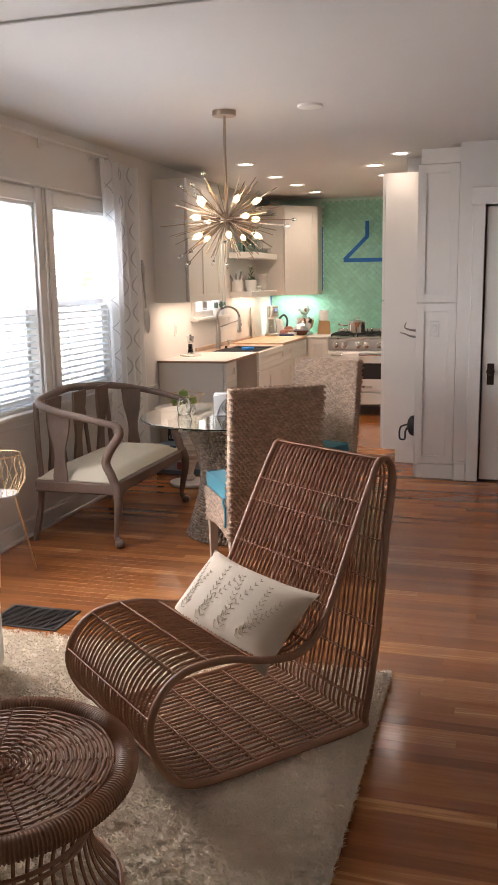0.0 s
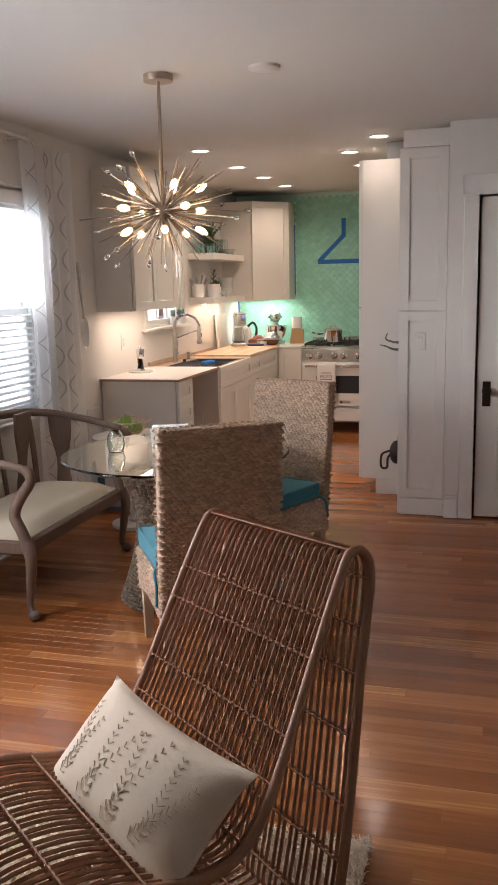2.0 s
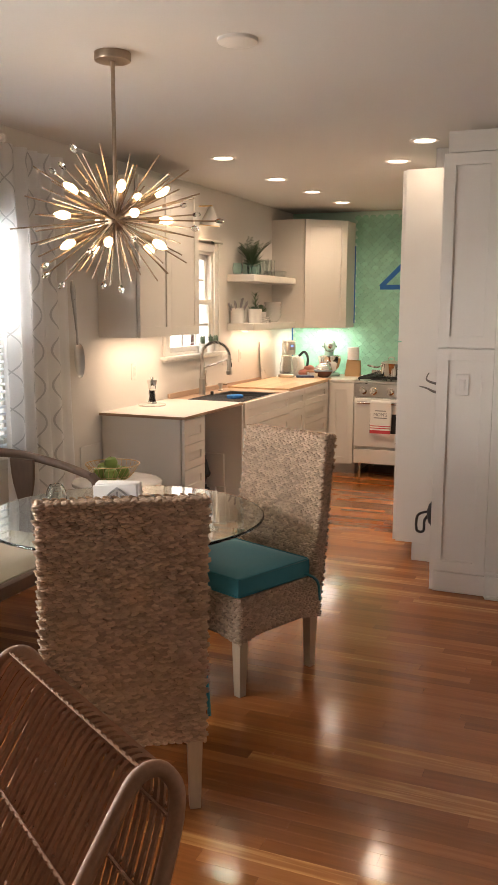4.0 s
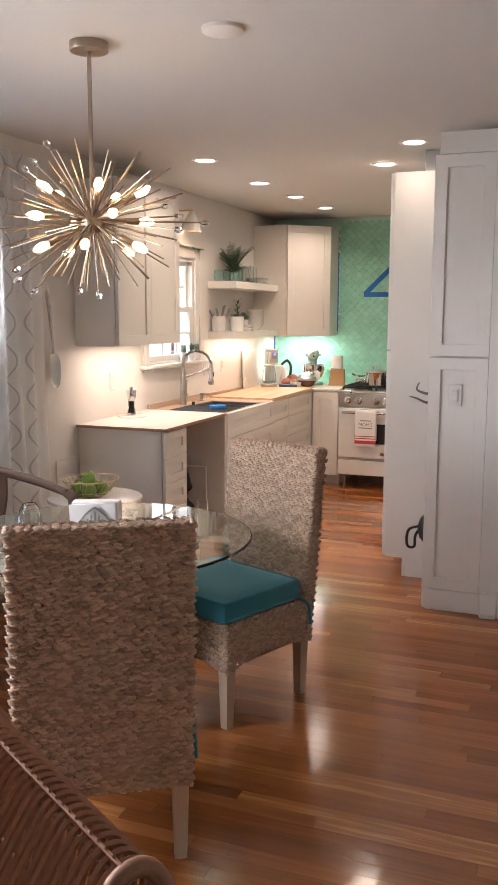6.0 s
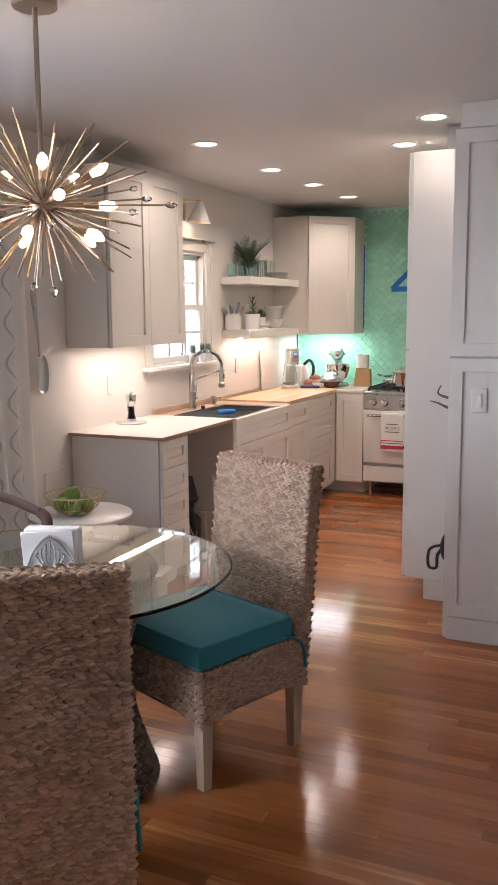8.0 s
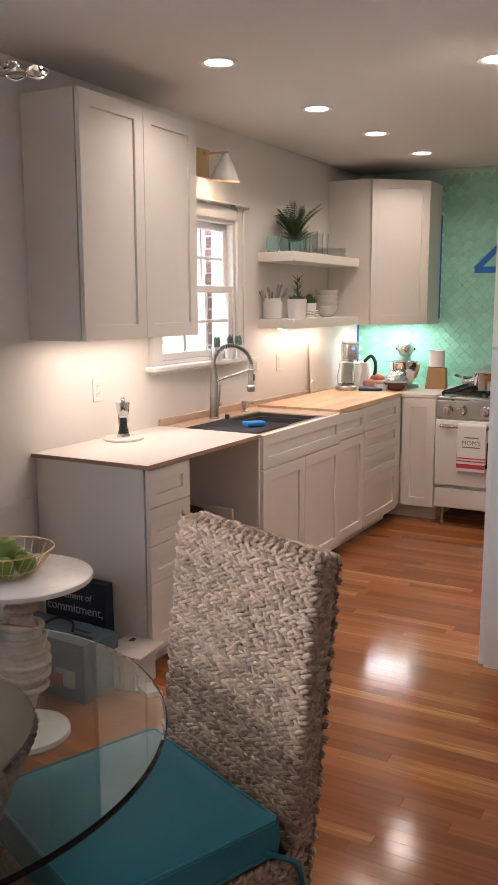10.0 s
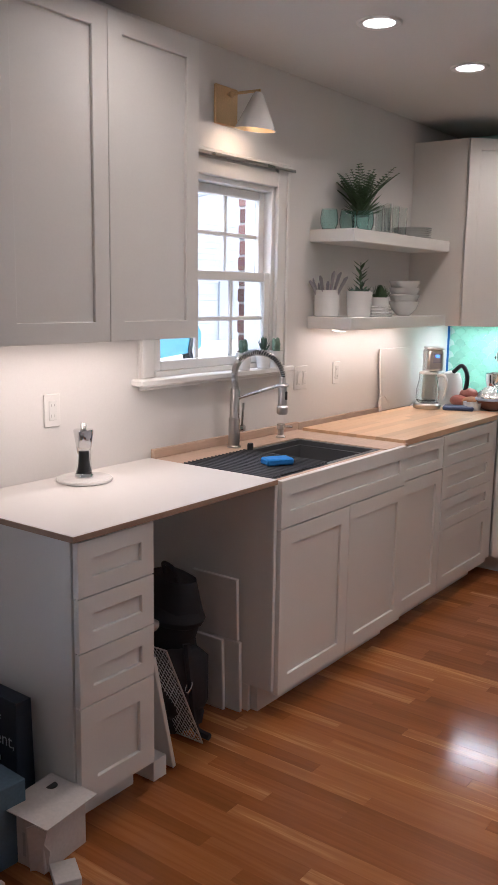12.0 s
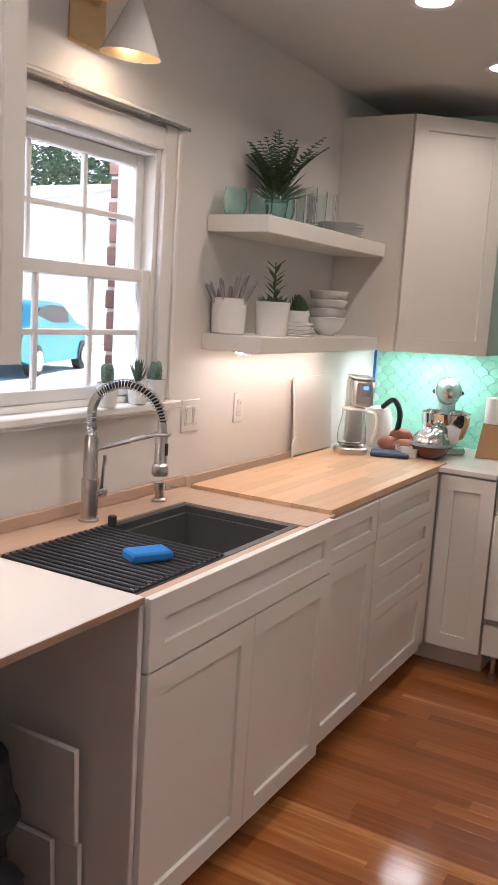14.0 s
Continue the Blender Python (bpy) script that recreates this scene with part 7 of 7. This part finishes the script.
solid("card_scrap", Geo().box(-0.045, -0.035, 0, 0.045, 0.035, 0.022, 0.002), M_WCARD, "torn white carton scrap on the floor", "scrap", pose(-2.11, 7.235, 0.0, rz=-30))
solid("wall_access_panel", Geo().box(WALL_X, 7.12, 0.48, WALL_X + 0.008, 7.34, 0.70, 0.002), M_TRIM, "small flush painted access panel low on the wall", "panel", kind="structure")
# ---- outside the windows ----
M_GROUND = surface("pale_concrete", (0.60, 0.59, 0.56), 0.9, vary=0.10, scale=0.8, grain=20)
solid("ground", Geo().box(-400, -400, -0.14, 400, 400, -0.09), M_GROUND, "pale concrete driveway and yard", "ground", kind="structure", smooth=0)
M_SIDING = surface("white_siding", (0.82, 0.82, 0.81), 0.7, vary=0.04, scale=2)
M_ROOF = surface("grey_shingle", (0.62, 0.62, 0.61), 0.9, vary=0.1, scale=3, grain=30)
ho = thing("garage", "white sided garage with a gable roof across the driveway", "garage", pose(-22.5, 32.0, -0.27))
wl = Geo()
for k in range(21):
    wl.box(-2.5, -7.0, 0.2 * k, 2.5 + 0.01 * (k % 2), 7.0, 0.2 * k + 0.195)
part("wall", wl, M_SIDING, ho, smooth=0)
part("gable", Geo().plate([(-7.0, 4.2), (7.0, 4.2), (0, 5.75)], 0.2, pose(2.45, 0, 0, 0, 0, 90)), M_SIDING, ho, smooth=0)
for s in (-1, 1):
    part("roof", Geo().add([(-2.9, 0, 5.78), (2.7, 0, 5.78), (2.7, s * 7.5, 4.11), (-2.9, s * 7.5, 4.11), (-2.9, 0, 5.86), (2.7, 0, 5.86), (2.7, s * 7.5, 4.19), (-2.9, s * 7.5, 4.19)], [(0, 1, 2, 3), (4, 7, 6, 5), (0, 4, 5, 1), (1, 5, 6, 2), (2, 6, 7, 3), (3, 7, 4, 0)]), M_ROOF, ho, smooth=0)
part("garage_door", Geo().box(2.52, -1.9, 0.0, 2.56, 1.9, 2.3, 0.01), surface("door_white", (0.7, 0.7, 0.7), 0.5), ho)

M_BRICK = surface("red_brick", (0.15, 0.07, 0.055), 0.85, vary=0.25, scale=8, grain=80, bump=0.4, per="object")
M_MORTAR = surface("mortar", (0.42, 0.40, 0.37), 0.95, vary=0.1)
br = solid("brick_pier", Geo().box(-3.006, 9.122, -0.3, -2.952, 9.50, 2.9), M_MORTAR, "red brick reveal of the outer wall beside the kitchen window", "brick wall")
brick_mesh = Geo().box(-0.027, -0.012, 0, 0.027, 0.0, 0.060, 0.004).mesh("brick", M_BRICK, 0)
half_mesh = Geo().box(-0.020, -0.012, 0, 0.027, 0.0, 0.060, 0.004).mesh("brick", M_BRICK, 0)
for k in range(16):
    part("brick", half_mesh if k % 2 else brick_mesh, M_BRICK, br, m=pose(-2.981, 9.122, 1.06 + k * 0.072))

M_CARBLUE = surface("blue_car_paint", (0.005, 0.21, 0.33), 0.4, vary=0.05, coat=0.15, bump=0)
M_TYRE = surface("tyre", (0.03, 0.03, 0.03), 0.9)
car = thing("car", "bright blue hatchback parked on the driveway", "car", pose(-14.2, 20.0, -0.09, rz=112))
side = [(-2.05, 0.35), (-2.1, 0.65), (-1.95, 0.95), (-1.55, 1.02), (-1.15, 1.38), (-0.5, 1.47), (0.35, 1.42), (0.95, 1.02), (1.75, 0.90), (2.05, 0.70), (2.05, 0.35), (1.6, 0.25), (-1.6, 0.25)]
n = len(side)
v = []
for y, tuck in ((-0.85, 1.0), (-0.70, 0.0), (0.70, 0.0), (0.85, 1.0)):
    v += [(x * (0.985 if tuck else 1), y * (1 - (0.16 if z > 1.05 else 0.0)), z) for x, z in side]
part("body", Geo().add(v, [(k * n + i, k * n + (i + 1) % n, (k + 1) * n + (i + 1) % n, (k + 1) * n + i) for k in range(3) for i in range(n)] + [tuple(range(n)), tuple(3 * n + i for i in range(n - 1, -1, -1))]), M_CARBLUE, car)
for s in (-1, 1):
    part("side_window", Geo().plate([(-1.3, 1.04), (-1.05, 1.33), (-0.45, 1.40), (0.30, 1.36), (0.78, 1.04)], 0.02, pose(0, s * 0.79, 0)), M_BLACK, car, smooth=0)
    for x in (-1.3, 1.35):
        wh = part("wheel", Geo().lathe([(0.20, -0.1), (0.31, -0.09), (0.32, 0), (0.31, 0.09), (0.20, 0.1)], 28, pose(x, s * 0.78, 0.32, 90)), M_TYRE, car)
        part("rim", Geo().lathe([(0.05, -0.02), (0.20, 0.02), (0.20, 0.04), (0.0, 0.03)], 20, pose(x, s * 0.87, 0.32, s * -90)), M_STEEL, wh)
part("rear_window", Geo().add([(-1.60, -0.6, 1.05), (-1.60, 0.6, 1.05), (-1.21, 0.52, 1.36), (-1.21, -0.52, 1.36)], [(0, 1, 2, 3)]), M_BLACK, car, smooth=0)
for s in (-1, 1):
    part("tail_light", Geo().box(-2.12, s * 0.55, 0.72, -1.98, s * 0.82, 0.88, 0.03), surface("tail_red", (0.25, 0.008, 0.015), 0.3), car)

# tree behind the garage: trunk, limbs and many leaf clumps
M_FOLIAGE = surface("tree_leaves", (0.11, 0.16, 0.08), 0.6, vary=0.35, scale=2, per="island")
M_BARK = surface("bark", (0.12, 0.09, 0.07), 0.95, vary=0.25)
tr = thing("tree", "broad leafy tree behind the garage", "tree", pose(-31, 42, 0.5))
part("trunk", Geo().tube([(0, 0, 0), (0.1, 0.1, 3), (0.0, 0.2, 6.5)], [0.45, 0.34, 0.18], 10), M_BARK, tr)
rng = random.Random(17)
limbs, leaves = Geo(), Geo()
for k in range(16):
    a = k * 2.4
    tip = Vector((math.cos(a) * rng.uniform(2, 5.5), math.sin(a) * rng.uniform(2, 5.5), rng.uniform(4.5, 10.5)))
    base = Vector((0, 0.15, rng.uniform(2.5, 6)))
    limbs.tube([base, base.lerp(tip, 0.5) + Vector((0, 0, 0.4)), tip], [0.12, 0.07, 0.03], 6)
    for q in range(230):
        p = base.lerp(tip, rng.uniform(0.45, 1.08)) + Vector((rng.gauss(0, 0.9), rng.gauss(0, 0.9), rng.gauss(0, 0.7)))
        d1 = Vector((rng.uniform(-1, 1), rng.uniform(-1, 1), rng.uniform(-0.6, 0.6))).normalized()
        d2 = d1.orthogonal().normalized()
        s = rng.uniform(0.12, 0.28)
        leaves.add([p - d1 * s, p - d2 * s * 0.5, p + d1 * s, p + d2 * s * 0.5], [(0, 1, 2, 3)])
part("limb", limbs, M_BARK, tr)
part("crown", leaves, M_FOLIAGE, tr, smooth=0)
# ---- floor boards ----
BW, GAPB = 0.0572, 0.0003
board_rest, board_count = Geo(), 0
board_rng = random.Random(5)
board_meshes = {}
y = FRONT_Y
while y < BACK_Y:
    x = WALL_X - board_rng.random() * 0.8
    while x < RIGHT_X:
        length = round(0.45 + board_rng.random() * 1.1, 1)
        a, b = max(x, WALL_X), min(x + length, RIGHT_X)
        near = 4.4 < y < 8.4 and a < 0.5 and b > -2.0
        if b - a > 0.02:
            full = a == x and b == x + length
            if near and full and board_count < 298:
                if length not in board_meshes:
                    board_meshes[length] = Geo().box(0, 0, -0.0075, length - GAPB, BW - GAPB, 0, 0.0004).mesh("plank", M_BOARD, 0)
                part("plank", board_meshes[length], M_BOARD, floor, m=pose(x, y, 0))
                board_count += 1
            else:
                board_rest.box(a, y, -0.0075, b - GAPB, y + BW - GAPB, 0, 0.0004)
        x += length
    y += BW
tagged(part("planks", board_rest, M_BOARDS, floor, smooth=0), kind="stuff")
